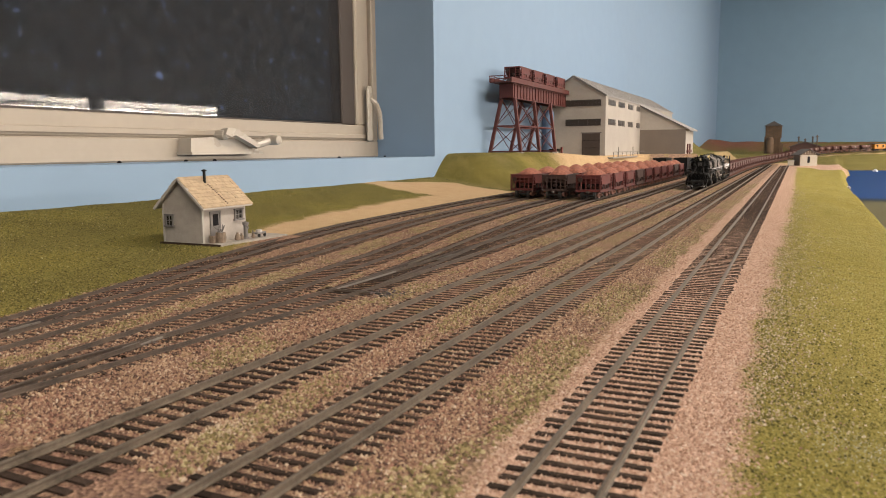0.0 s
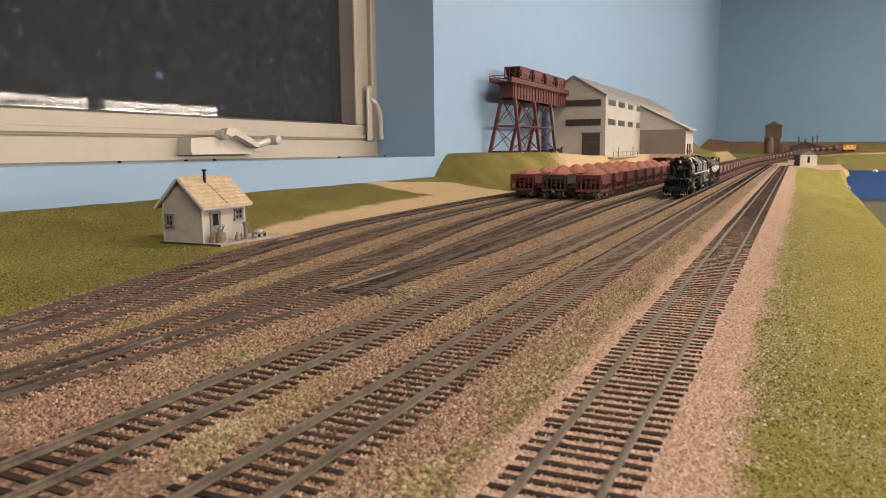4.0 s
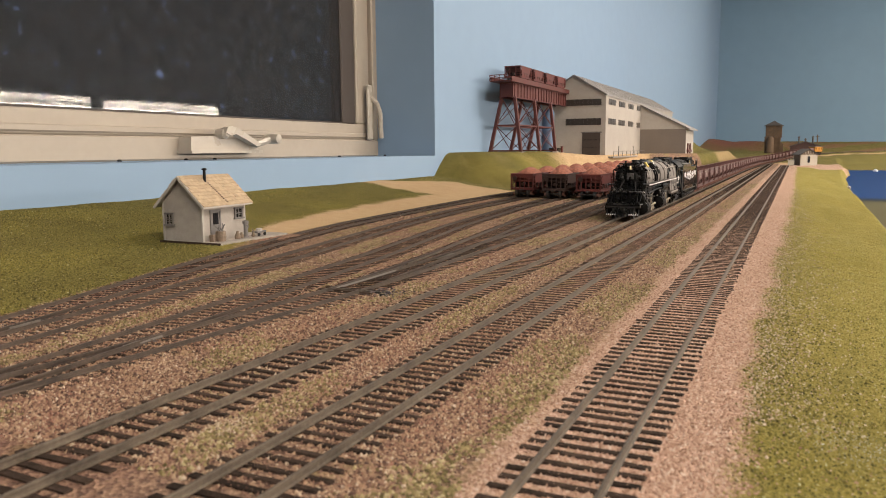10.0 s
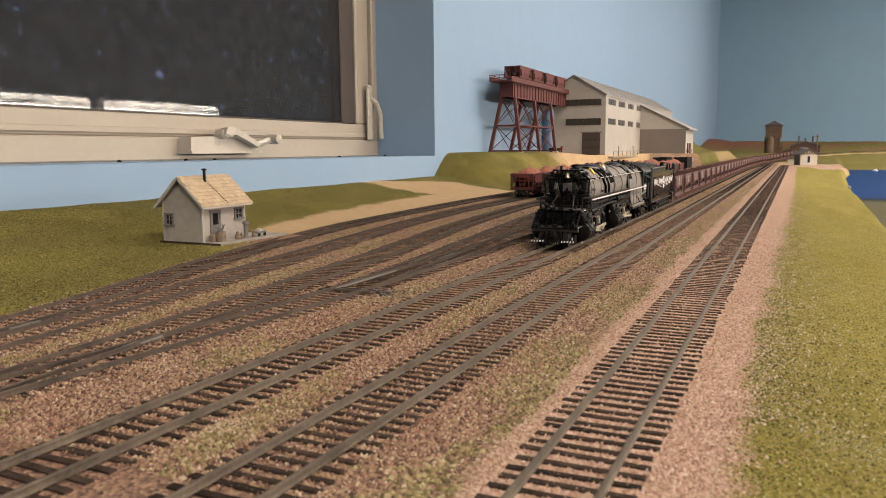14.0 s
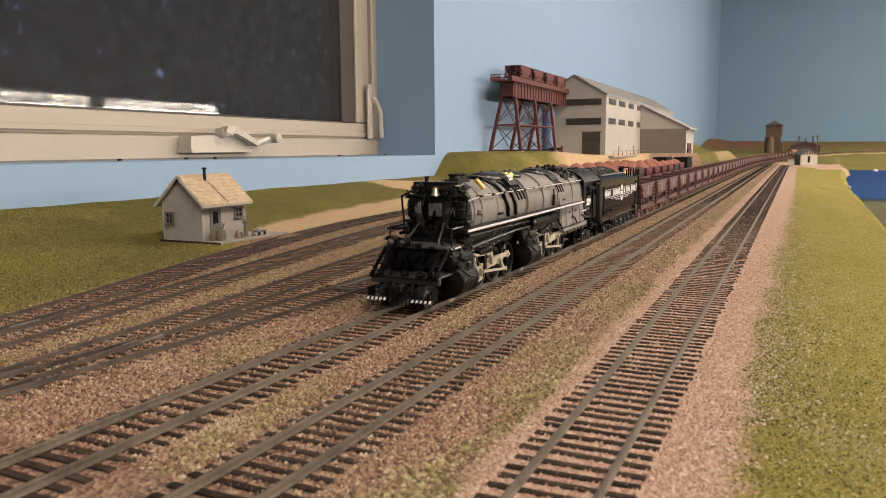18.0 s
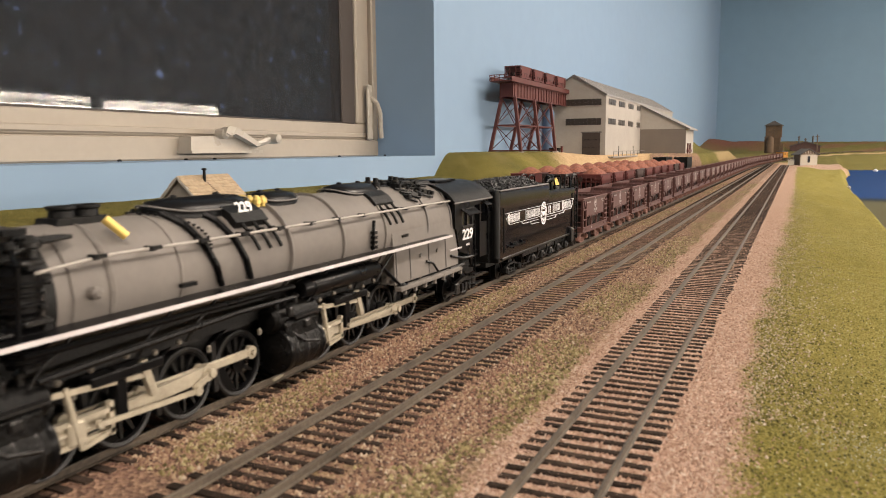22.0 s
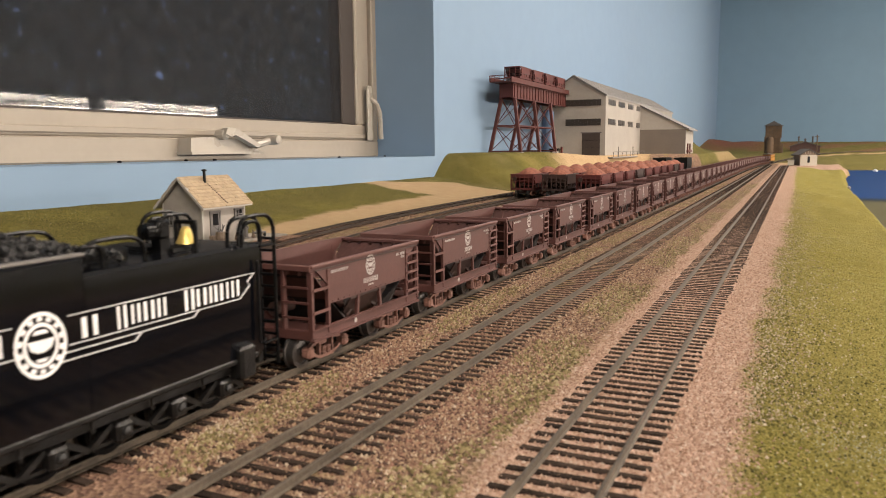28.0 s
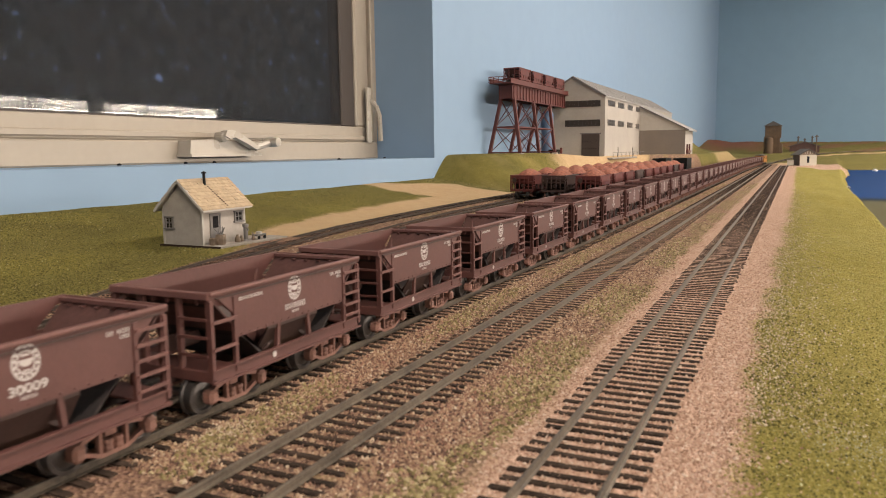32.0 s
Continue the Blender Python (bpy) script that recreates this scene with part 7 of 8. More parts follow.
    part("bell_frame", Shape().pipe([(0.0068, -0.0215, 0.043), (0.0068, -0.0215, 0.0502), (0.0132, -0.0215, 0.0502), (0.0132, -0.0215, 0.043)], 0.0006), M_BLACK, t)
    part("rear_light", Shape().box(0.0085, -0.0290, 0.0490, 0.0046, 0.0040, 0.0046, 0.0006).lathe([(0.0, -0.0040), (0.0020, -0.0038), (0.0022, 0.0)], 14, "y", (0.0085, -0.0300, 0.0488)).box(0.0085, -0.0285, 0.0452, 0.0030, 0.0030, 0.0044), M_BLACK, t, smooth=True)
    part("hatch", Shape().lathe([(0.0050, 0.0430), (0.0050, 0.0445), (0.0042, 0.0450), (0.0, 0.0452)], 18, "z", (-0.0015, -0.036, 0)).box(0, -0.024, 0.0436, 0.022, 0.006, 0.0010), M_SOOT, t)
    part("coupler", Shape().box(0, 0.0050, 0.0092, 0.0024, 0.0100, 0.0024, 0.0004).box(0.0009, 0.0092, 0.0092, 0.0038, 0.0024, 0.0034, 0.0005).box(0, -0.0005, 0.0108, 0.030, 0.0026, 0.0036, 0.0004), M_SOOT, t)
    part("drawbar", Shape().box(0, F - 0.0040, 0.0095, 0.0040, 0.0200, 0.0016), M_SOOT, t)
    return t


def caboose():
    t = thing("caboose", "bright orange-yellow caboose at the end of the ore train", "caboose")
    s = Shape().span(-0.0160, 0.0160, -0.052, 0.052, 0.0110, 0.0360, 0.0005)
    part("body", s, M_YELLOW, t, "orange-yellow board sides")
    part("roof", Shape().prism([(-0.0172, 0.0360), (-0.012, 0.0382), (0, 0.0392), (0.012, 0.0382), (0.0172, 0.0360)], "y", -0.062, 0.062), M_DKROOF, t)
    part("roof_walk", Shape().box(0, 0, 0.0405, 0.006, 0.110, 0.0012), M_DKROOF, t)
    for sx in (-1, 1):
        for y in (-0.036, 0.0, 0.036):
            part("window", Shape().box(sx * 0.0161, y, 0.0265, 0.0006, 0.0075, 0.0090), M_DARKGLASS, t)
    part("frame", Shape().box(0, 0, 0.0098, 0.030, 0.124, 0.0030), M_BLACK, t)
    for k in (-1, 1):
        part("railing", Shape().pipe([(-0.015, k * 0.061, 0.011), (-0.015, k * 0.061, 0.024), (0.015, k * 0.061, 0.024), (0.015, k * 0.061, 0.011)], 0.0005), M_BLACK, t)
        part("coupler", Shape().box(0, k * 0.066, 0.0092, 0.0024, 0.0100, 0.0024), M_SOOT, t)
        truck_frame(k * 0.036, t, M_BLACK)
        for o in (-0.0105, 0.0105):
            wheelset("wheelset", k * 0.036 + o, 0.0048, t)
    return t

# ------------------------------------------------------------------ buildings and scenery
def clapboards(parent, x0, x1, z0, z1, pitch, y, sign, cut=None, axis="x"):
    """Lapped boards on a wall plane, each a part; cut(z) gives the span at a height."""
    z = z0
    while z < z1 - 1e-6:
        h = min(pitch, z1 - z)
        a, b = cut(z + h / 2) if cut else (x0, x1)
        if b > a:
            o = sign * 0.00075
            q = [(a, 0, z), (b, 0, z), (b, o, z), (a, o, z), (a, 0, z + h), (b, 0, z + h)]
            q = [(u, y + v, w) if axis == "x" else (y + v, u, w) for u, v, w in q]
            part("clapboard", Shape().add(q, [(0, 1, 2, 3), (3, 2, 5, 4), (0, 3, 4), (1, 5, 2), (0, 4, 5, 1)]), M_SIDING, parent)
        z += h


def small_window(cx, cy, cz, w, h, facing, parent, mat=None):
    """A sash with four lights in a frame, facing 'y' (towards -y) or 'x' (towards +x)."""
    f, g = Shape(), Shape()
    if facing == "y":
        f.box(cx, cy - 0.0007, cz + h / 2, w + 0.002, 0.0014, 0.0012).box(cx, cy - 0.0009, cz - h / 2, w + 0.003, 0.0018, 0.0012)
        for k in (-1, 1):
            f.box(cx + k * w / 2, cy - 0.0007, cz, 0.0012, 0.0014, h)
        f.box(cx, cy - 0.0005, cz, 0.0006, 0.0010, h).box(cx, cy - 0.0005, cz, w, 0.0010, 0.0006)
        g.box(cx, cy - 0.0002, cz, w, 0.0004, h)
    else:
        f.box(cx + 0.0007, cy, cz + h / 2, 0.0014, w + 0.002, 0.0012).box(cx + 0.0009, cy, cz - h / 2, 0.0018, w + 0.003, 0.0012)
        for k in (-1, 1):
            f.box(cx + 0.0007, cy + k * w / 2, cz, 0.0014, 0.0012, h)
        f.box(cx + 0.0005, cy, cz, 0.0010, 0.0006, h).box(cx + 0.0005, cy, cz, 0.0010, w, 0.0006)
        g.box(cx + 0.0002, cy, cz, 0.0004, w, h)
    wdw = part("window", g, M_DARKGLASS, parent)
    part("frame", f, mat or M_SASH, wdw)
    return wdw


def yard_shed():
    """Small clapboard shed on a plank platform; gable end towards -y, door side towards +x."""
    t = thing("yard_shed", "small grey clapboard yard shed with tan shingle roof", "shed")
    x0, x1, y0, y1, zf = -0.4278, -0.3908, 0.4200, 0.4660, 0.0015
    ze, zr = 0.0312, 0.0475
    xm = (x0 + x1) / 2
    s = Shape()
    s.prism([(x0, zf), (x1, zf), (x1, ze), (xm, zr), (x0, ze)], "y", y0, y1)
    part("wall", s, M_SIDING, t, "grey painted walls")
    clapboards(t, x0, x1, zf, zr - 0.001, 0.00142, y0 - 0.0001, -1, lambda z: (x0, x1) if z < ze else (x0 + (z - ze) * (xm - x0) / (zr - ze), x1 - (z - ze) * (x1 - xm) / (zr - ze)))
    clapboards(t, y0, y1, zf, ze, 0.00142, x1 + 0.0001, 1, None, "y")
    for x, y in ((x0, y0), (x1, y0), (x1, y1)):
        part("corner_board", Shape().box(x, y, (zf + ze) / 2, 0.0016, 0.0016, ze - zf), M_TRIM, t)
    # roof slabs with shingle courses
    for sx in (-1, 1):
        xe = xm + sx * ((x1 - x0) / 2 + 0.0055)
        zz = ze - 0.0050
        s = Shape().prism([(xm, zr + 0.0022), (xm, zr + 0.0010), (xe, zz), (xe, zz + 0.0012)], "y", y0 - 0.0040, y1 + 0.0040)
        slab = part("roof", s, M_TRIM, t)
        r = random.Random(4)
        n = 9
        for i in range(n):
            f0, f1 = i / n, (i + 1.25) / n
            yy = y0 - 0.0044 + r.uniform(0, 0.002)
            while yy < y1 + 0.0042:
                wd = min(r.uniform(0.0028, 0.0050), y1 + 0.0046 - yy)
                xa, xb = xe + (xm - xe) * f0, xe + (xm - xe) * min(f1, 1.0)
                za, zb = zz + 0.0013 + (zr + 0.0023 - zz - 0.0013) * f0, zz + 0.0013 + (zr + 0.0023 - zz - 0.0013) * min(f1, 1.0)
                dx = sx * r.uniform(0, 0.0004)
                part("shingle", Shape().add([(xa + dx, yy, za + 0.0007), (xa + dx, yy + wd * 0.95, za + 0.0007), (xb, yy + wd * 0.95, zb + 0.0001), (xb, yy, zb + 0.0001), (xa + dx, yy, za - 0.0001), (xa + dx, yy + wd * 0.95, za - 0.0001)],
                        [(0, 1, 2, 3), (0, 4, 5, 1), (0, 3, 4), (1, 5, 2), (4, 3, 2, 5)]), M_SHINGLE, slab)
                yy += wd
    for sx in (-1, 1):
        part("bargeboard", Shape().bar((xm, y0 - 0.0042, zr + 0.0008), (xm + sx * ((x1 - x0) / 2 + 0.0055), y0 - 0.0042, ze - 0.0052), 0.0008, 0.0017, up="Y"), M_TRIM, t)
    s = Shape().rod((xm + 0.0050, y0 + 0.0190, 0.043), (xm + 0.0050, y0 + 0.0190, 0.0535), 0.0011, 12).lathe([(0.0020, 0.0535), (0.0020, 0.0545), (0.0, 0.0552)], 12, "z", (xm + 0.0050, y0 + 0.0190, 0))
    part("stovepipe", s, M_SOOT, t, "thin black stovepipe", smooth=True)
    s = Shape()
    r = random.Random(9)
    for i in range(12):
        f = (i + 0.5) / 12
        s.box(xm + 0.0070 + f * ((x1 - x0) / 2 - 0.002), y0 + 0.0195 + 0.0035 * f, zr + 0.0022 - (0.0070 + f * ((x1 - x0) / 2 - 0.002)) * (zr + 0.0010 - ze + 0.0050) / ((x1 - x0) / 2 + 0.0055) + 0.0012, 0.0013, r.uniform(0.0005, 0.0011), 0.0008)
    part("tar_seam", s, M_WICKER, t, "dark broken line below the stovepipe")
    small_window(x0 + 0.0062, y0 - 0.0004, 0.0175, 0.0070, 0.0085, "y", t)
    small_window(x1 + 0.0004, y1 - 0.0075, 0.0200, 0.0080, 0.0080, "x", t)
    d = part("door", Shape().box(x1 + 0.0005, y0 + 0.0128, 0.0126, 0.0010, 0.0088, 0.0210, 0.0002), M_SASH, t, "dark grey panelled door")
    part("door_frame", Shape().box(x1 + 0.0007, y0 + 0.0128, 0.0237, 0.0014, 0.0112, 0.0014).box(x1 + 0.0007, y0 + 0.0078, 0.0123, 0.0014, 0.0012, 0.0215).box(x1 + 0.0007, y0 + 0.0178, 0.0123, 0.0014, 0.0012, 0.0215), M_SASH, t)
    part("door_pane", Shape().box(x1 + 0.0011, y0 + 0.0128, 0.0178, 0.0004, 0.0055, 0.0085), M_DARKGLASS, d)
    return t


def platform():
    t = thing("plank_platform", "low weathered grey plank platform beside the track", "platform")
    x0, x1, y0, y1 = -0.4298, -0.3722, 0.4165, 0.4960
    part("joist", Shape().span(x0 + 0.002, x1 - 0.002, y0 + 0.002, y1 - 0.001, -0.0060, 0.0004), M_PLANK, t)
    x = -0.3908
    part("deck_edge", Shape().span(x0, x1, y0, y0 + 0.0012, -0.004, 0.0016), M_TIE, t)
    part("deck_edge", Shape().span(x1 - 0.0012, x1, y0 + 0.0012, y1, -0.0042, 0.0012), M_PLANK, t)
    r = random.Random(3)
    while x < x1 - 0.0010:
        ob = part("plank", Shape().span(x + 0.0001, x + 0.0021, y0 + 0.001, y1 + r.uniform(-0.0006, 0.0006), 0.0004, 0.0014, 0.0002), M_PLANK, t)
        x += 0.0023
    return t


def platform_clutter():
    z = 0.0015
    t = thing("barrel", "brown wooden barrel stuffed with tools on the platform", "barrel", pose(-0.3830, 0.4300, z))
    part("staves", Shape().lathe([(0.0034, 0), (0.0041, 0.0035), (0.0036, 0.0075), (0.0030, 0.0075), (0.0030, 0.006)], 14, "z"), M_WICKER, t)
    s = Shape()
    r = random.Random(2)
    for i in range(9):
        s.rod((r.uniform(-0.002, 0.002), r.uniform(-0.002, 0.002), 0.005), (r.uniform(-0.004, 0.004), r.uniform(-0.004, 0.004), r.uniform(0.009, 0.013)), 0.0004, 5)
    part("tool", s, M_SASH, t)
    t = thing("crate", "small brown wooden crate on the platform", "crate", pose(-0.3858, 0.4245, z, 0, 0, 12))
    part("box", Shape().box(0, 0, 0.0026, 0.0036, 0.0040, 0.0052, 0.0003), M_WICKER, t)
    t = thing("hand_pump", "dark cast water pump standing on the platform", "pump", pose(-0.3825, 0.4575, z))
    part("post", Shape().lathe([(0.0028, 0), (0.0018, 0.001), (0.0016, 0.0100), (0.0024, 0.0105), (0.0024, 0.0125), (0.0, 0.0135)], 12, "z"), M_SASH, t)
    part("spout", Shape().pipe([(0, 0, 0.0095), (0.003, -0.001, 0.0092), (0.0035, -0.001, 0.0075)], 0.0006), M_SASH, t)
    for i, (x, y, k) in enumerate(((-0.3800, 0.4450, 0.9), (-0.3805, 0.4500, 0.7), (-0.3790, 0.4620, 0.6))):
        t = thing("sack", "dark brown lumpy sack lying on the platform", "sack", pose(x, y, z), "sacks")
        part("bag", Shape().lathe([(0.0, 0), (0.0022 * k, 0.0003), (0.0027 * k, 0.0018 * k), (0.0020 * k, 0.0042 * k), (0.0009 * k, 0.0058 * k), (0.0012 * k, 0.0066 * k), (0.0, 0.0068 * k)], 10, "z"), M_WICKER, t, smooth=True)
    t = thing("handcart", "small dark hand cart with a pale load", "cart", pose(-0.3800, 0.4700, z))
    part("tray", Shape().span(-0.0030, 0.0030, -0.0055, 0.0055, 0.0024, 0.0040, 0.0003), M_SASH, t)
    part("load", Shape().lathe([(0.0026, 0.0040), (0.0024, 0.0056), (0.0, 0.0062)], 10, "z"), M_TRIM, t)
    for y in (-0.0035, 0.0035):
        for sx in (-1, 1):
            part("wheel", Shape().lathe([(0.0014, -0.0003), (0.0014, 0.0003)], 12, "x", (sx * 0.0028, y, 0.0014)), M_SOOT, t)
    part("handle", Shape().pipe([(0, -0.0055, 0.0032), (0, -0.0080, 0.0060)], 0.0004), M_SASH, t)


def ore_plant():
    """Tall cream mill building with a gable front, long side and a lean-to annex."""
    t = thing("ore_plant", "cream industrial mill building with ribbon windows and grey gable roof", "building")
    x0, x1, y0, y1, zb, ze, zr = -0.5785, -0.4200, 1.8200, 2.88, 0.0440, 0.1955, 0.2405
    xm = -0.4990
    part("wall", Shape().prism([(x0, zb), (x1, zb), (x1, ze), (xm, zr), (x0, ze)], "y", y0, y1), M_CONC, t)
    for sx in (-1, 1):
        xe = xm + sx * 0.0815
        s = Shape().prism([(xm, zr + 0.0040), (xm, zr + 0.0010), (xe, ze - 0.0035), (xe, ze - 0.0005)], "y", y0 - 0.004, y1 + 0.004)
        rf = part("roof", s, M_ROOF, t)
        if sx > 0:
            for i in range(30):
                y = y0 + i * (y1 - y0) / 29
                part("roof_seam", Shape().bar((xm, y, zr + 0.0046), (xe, y, ze + 0.0001), 0.0014, 0.0012), M_ROOF, rf)
    part("roof_verge", Shape().bar((xm, y0 - 0.0045, zr + 0.002), (x1 + 0.003, y0 - 0.0045, ze - 0.002), 0.0016, 0.0040, up="Y").bar((xm, y0 - 0.0045, zr + 0.002), (x0, y0 - 0.0045, ze - 0.001), 0.0016, 0.0040, up="Y"), M_SASH, t)
    for z0, z1 in ((0.171, 0.185), (0.124, 0.139)):
        s = Shape().span(-0.5175, -0.4315, y0 - 0.0012, y0 - 0.0002, z0, z1)
        wd = part("ribbon_window", s, M_BROWNGLASS, t, "long dark ribbon window")
        fr = Shape()
        for i in range(9):
            fr.box(-0.5175 + i * 0.086 / 8, y0 - 0.0014, (z0 + z1) / 2, 0.0008, 0.0010, z1 - z0)
        for z in (z0, (z0 + z1) / 2, z1):
            fr.box(-0.4745, y0 - 0.0014, z, 0.087, 0.0012, 0.0009)
        part("mullion", fr, M_BROWNGLASS, wd)
    for z0, z1 in ((0.1735, 0.187), (0.126, 0.140)):
        for ya, yb in ((1.848, 1.922), (1.963, 2.032), (2.085, 2.146), (2.203, 2.247)):
            wd = part("window", Shape().span(x1 + 0.0001, x1 + 0.0012, ya, yb, z0, z1), M_BROWNGLASS, t)
            fr = Shape().box(x1 + 0.0012, (ya + yb) / 2, (z0 + z1) / 2, 0.0010, yb - ya, 0.0009)
            for q in np.linspace(ya, yb, 4):
                fr.box(x1 + 0.0012, float(q), (z0 + z1) / 2, 0.0010, 0.0016, z1 - z0)
            part("mullion", fr, M_SASH, wd)
    door = part("roller_door", Shape().span(-0.4765, -0.4325, y0 - 0.0015, y0 - 0.0003, 0.0500, 0.1050), M_DOORBROWN, t, "dark brown roller door")
    part("door_slat", Shape().span(-0.4765, -0.4325, y0 - 0.0020, y0 - 0.0015, 0.0520, 0.0524).span(-0.4765, -0.4325, y0 - 0.0020, y0 - 0.0015, 0.0700, 0.0704).span(-0.4765, -0.4325, y0 - 0.0020, y0 - 0.0015, 0.0880, 0.0884), M_DARKGLASS, door)
    part("door_track", Shape().span(-0.4800, -0.4290, y0 - 0.0022, y0 - 0.0004, 0.1050, 0.1075), M_SASH, t)
    # lean-to annex
    a0, a1, ax = 2.2600, 2.4300, -0.2905
    part("annex_wall", Shape().prism([(x1 + 0.0005, zb), (ax, zb), (ax, 0.1220), (x1 + 0.0005, 0.1860)], "y", a0, a1), M_CONC, t)
    part("annex_door", Shape().span(x1 + 0.001, ax, a0 - 0.0022, a0 - 0.0002, 0.0440, 0.1210), M_CONCDK, t, "wide grey sliding door wall")
    part("annex_roof", Shape().prism([(x1, 0.1925), (x1, 0.1875), (ax + 0.010, 0.1175), (ax + 0.010, 0.1215)], "y", a0 - 0.004, a1 + 0.02), M_ROOF, t)
    part("annex_verge", Shape().bar((x1, a0 - 0.0046, 0.1905), (ax + 0.010, a0 - 0.0046, 0.1200), 0.0012, 0.0034, up="Y"), M_SASH, t)
    part("annex_fitting", Shape().span(ax + 0.0002, ax + 0.006, a0 + 0.02, a0 + 0.10, 0.055, 0.062).span(ax + 0.0002, ax + 0.004, a0 + 0.03, a0 + 0.035, 0.05, 0.08).span(ax + 0.0002, ax + 0.004, a0 + 0.08, a0 + 0.085, 0.05, 0.08), M_STEELRED, t)
    return t


def loading_fence():
    t = thing("loading_dock", "low pale loading dock with a thin pipe railing", "dock")
    part("slab", Shape().span(-0.4185, -0.3955, 1.80, 2.22, 0.0440, 0.0480, 0.001), M_PLANK, t)
    s = Shape()
    for y in np.arange(1.81, 2.215, 0.05):
        s.rod((-0.3970, float(y), 0.0480), (-0.3970, float(y), 0.0600), 0.0006, 6)
    s.rod((-0.3970, 1.81, 0.0600), (-0.3970, 2.21, 0.0600), 0.0006, 6)
    part("railing", s, M_SASH, t)
    for y in (1.86, 2.04):
        part("post", Shape().rod((-0.3960, y, 0.0480), (-0.3960, y, 0.0720), 0.0009, 8), M_SASH, t)


def transfer_trestle():
    """Red steel tower carrying a plate girder with a row of ore bins on it."""
    t = thing("ore_trestle", "oxide-red steel trestle tower carrying plate girders and ore cars", "trestle")
    zg, xa, xb = 0.0600, -0.5700, -0.5030
    for y, w0 in ((1.445, 0.0), (1.567, 0.0), (1.685, 0.0)):
        b = Shape()
        for sx, xf, xt in ((-1, xa, -0.5440), (1, xb, -0.5170)):
            part("leg", Shape().bar((xf, y, zg), (xt, y, 0.1720), 0.0068, 0.0058), M_STEELRED, t)
        for z in (0.0640, 0.1150):
            f = (z - zg) / 0.115
            b.bar((xa + (0.0260) * f, y, z), (xb - 0.014 * f, y, z), 0.0030, 0.0030)
        part("strut", b, M_STEELRED, t)
        b = Shape()
        for z0, z1 in ((0.0640, 0.1150), (0.1150, 0.1700)):
            f0, f1 = (z0 - zg) / 0.115, (z1 - zg) / 0.115
            b.bar((xa + 0.0260 * f0, y, z0), (xb - 0.014 * f1, y, z1), 0.0012, 0.0012).bar((xb - 0.014 * f0, y, z0), (xa + 0.0260 * f1, y, z1), 0.0012, 0.0012)
        part("cross_brace", b, M_STEELRED, t)
        for xf in (xa, xb):
            part("footing", Shape().box(xf, y, zg - 0.002, 0.012, 0.012, 0.008, 0.001), M_CONC, t)
    b = Shape()
    for x0, x1 in ((xa, -0.544), (xb, -0.517)):
        for ya, yb in ((1.445, 1.567), (1.567, 1.685)):
            for z0, z1 in ((0.0640, 0.1150), (0.1150, 0.1700)):
                f0, f1 = (z0 - zg) / 0.115, (z1 - zg) / 0.115
                b.bar((x0 + (x1 - x0) * f0, ya, z0), (x0 + (x1 - x0) * f1, yb, z1), 0.0012, 0.0012).bar((x0 + (x1 - x0) * f0, yb, z0), (x0 + (x1 - x0) * f1, ya, z1), 0.0012, 0.0012)
            b.bar((x0 + (x1 - x0) * 0.48, ya, 0.115), (x0 + (x1 - x0) * 0.48, yb, 0.115), 0.0026, 0.0026)
    part("side_brace", b, M_STEELRED, t)
    y0, y1 = 1.4350, 1.8150
    for x in (-0.5445, -0.5175):
        g = Shape().box(x, (y0 + y1) / 2, 0.1838, 0.0016, y1 - y0, 0.0270)
        g.box(x, (y0 + y1) / 2, 0.1978, 0.0060, y1 - y0, 0.0014).box(x, (y0 + y1) / 2, 0.1697, 0.0060, y1 - y0, 0.0014)
        for i in range(20):
            g.box(x + (0.0014 if x > -0.53 else -0.0014), y0 + 0.008 + i * (y1 - y0 - 0.016) / 19, 0.1838, 0.0020, 0.0018, 0.0265)
        part("girder", g, M_STEELRED, t)
    part("deck", Shape().span(-0.5540, -0.5090, y0 - 0.030, y1, 0.1987, 0.2002), M_STEELRED, t)
    for x in (-0.5393, -0.5227):
        part("rail", Shape().box(x, (y0 + y1) / 2, 0.2009, 0.0009, y1 - y0, 0.0014), M_YARDRAIL, t)
    for x in (-0.5530, -0.5100):
        part("curb", Shape().span(x - 0.001, x + 0.001, y0 - 0.028, y1, 0.2002, 0.2085), M_STEELRED, t)
    part("end_plate", Shape().span(-0.5445, -0.5175, y0, y0 + 0.002, 0.171, 0.197), M_STEELRED, t)
    s = Shape()
    for z in (0.2055, 0.2115):
        s.rod((-0.5550, y0 - 0.029, z), (-0.5120, y0 - 0.029, z), 0.0007, 6).rod((-0.5550, y0 - 0.029, z), (-0.5550, y1 - 0.2, z), 0.0007, 6)
    for x in (-0.555, -0.545, -0.535, -0.525):
        s.rod((x, y0 - 0.029, 0.2002), (x, y0 - 0.029, 0.2115), 0.0007, 6)
    part("railing", s, M_STEELRED, t)
    # blue upright added where shadowed wall shows between the legs; a hopper cart
    w = thing("storage_tank", "upright blue shape standing for shadowed wall beside the trestle", "tank", pose(-0.5350, 1.730, 0.0575))
    part("shell", Shape().lathe([(0.014, 0), (0.014, 0.094), (0.010, 0.101), (0.0, 0.103)], 20, "z"), M_WALLSHADE, w, smooth=True)
    w = thing("feed_hopper", "small black hopper cart beside the trestle", "hopper", pose(-0.510, 1.705, 0.0590))
    part("bin", Shape().prism([(-0.012, 0.010), (0.012, 0.010), (0.007, 0.0), (-0.007, 0.0)], "y", -0.012, 0.012), M_SOOT, w)
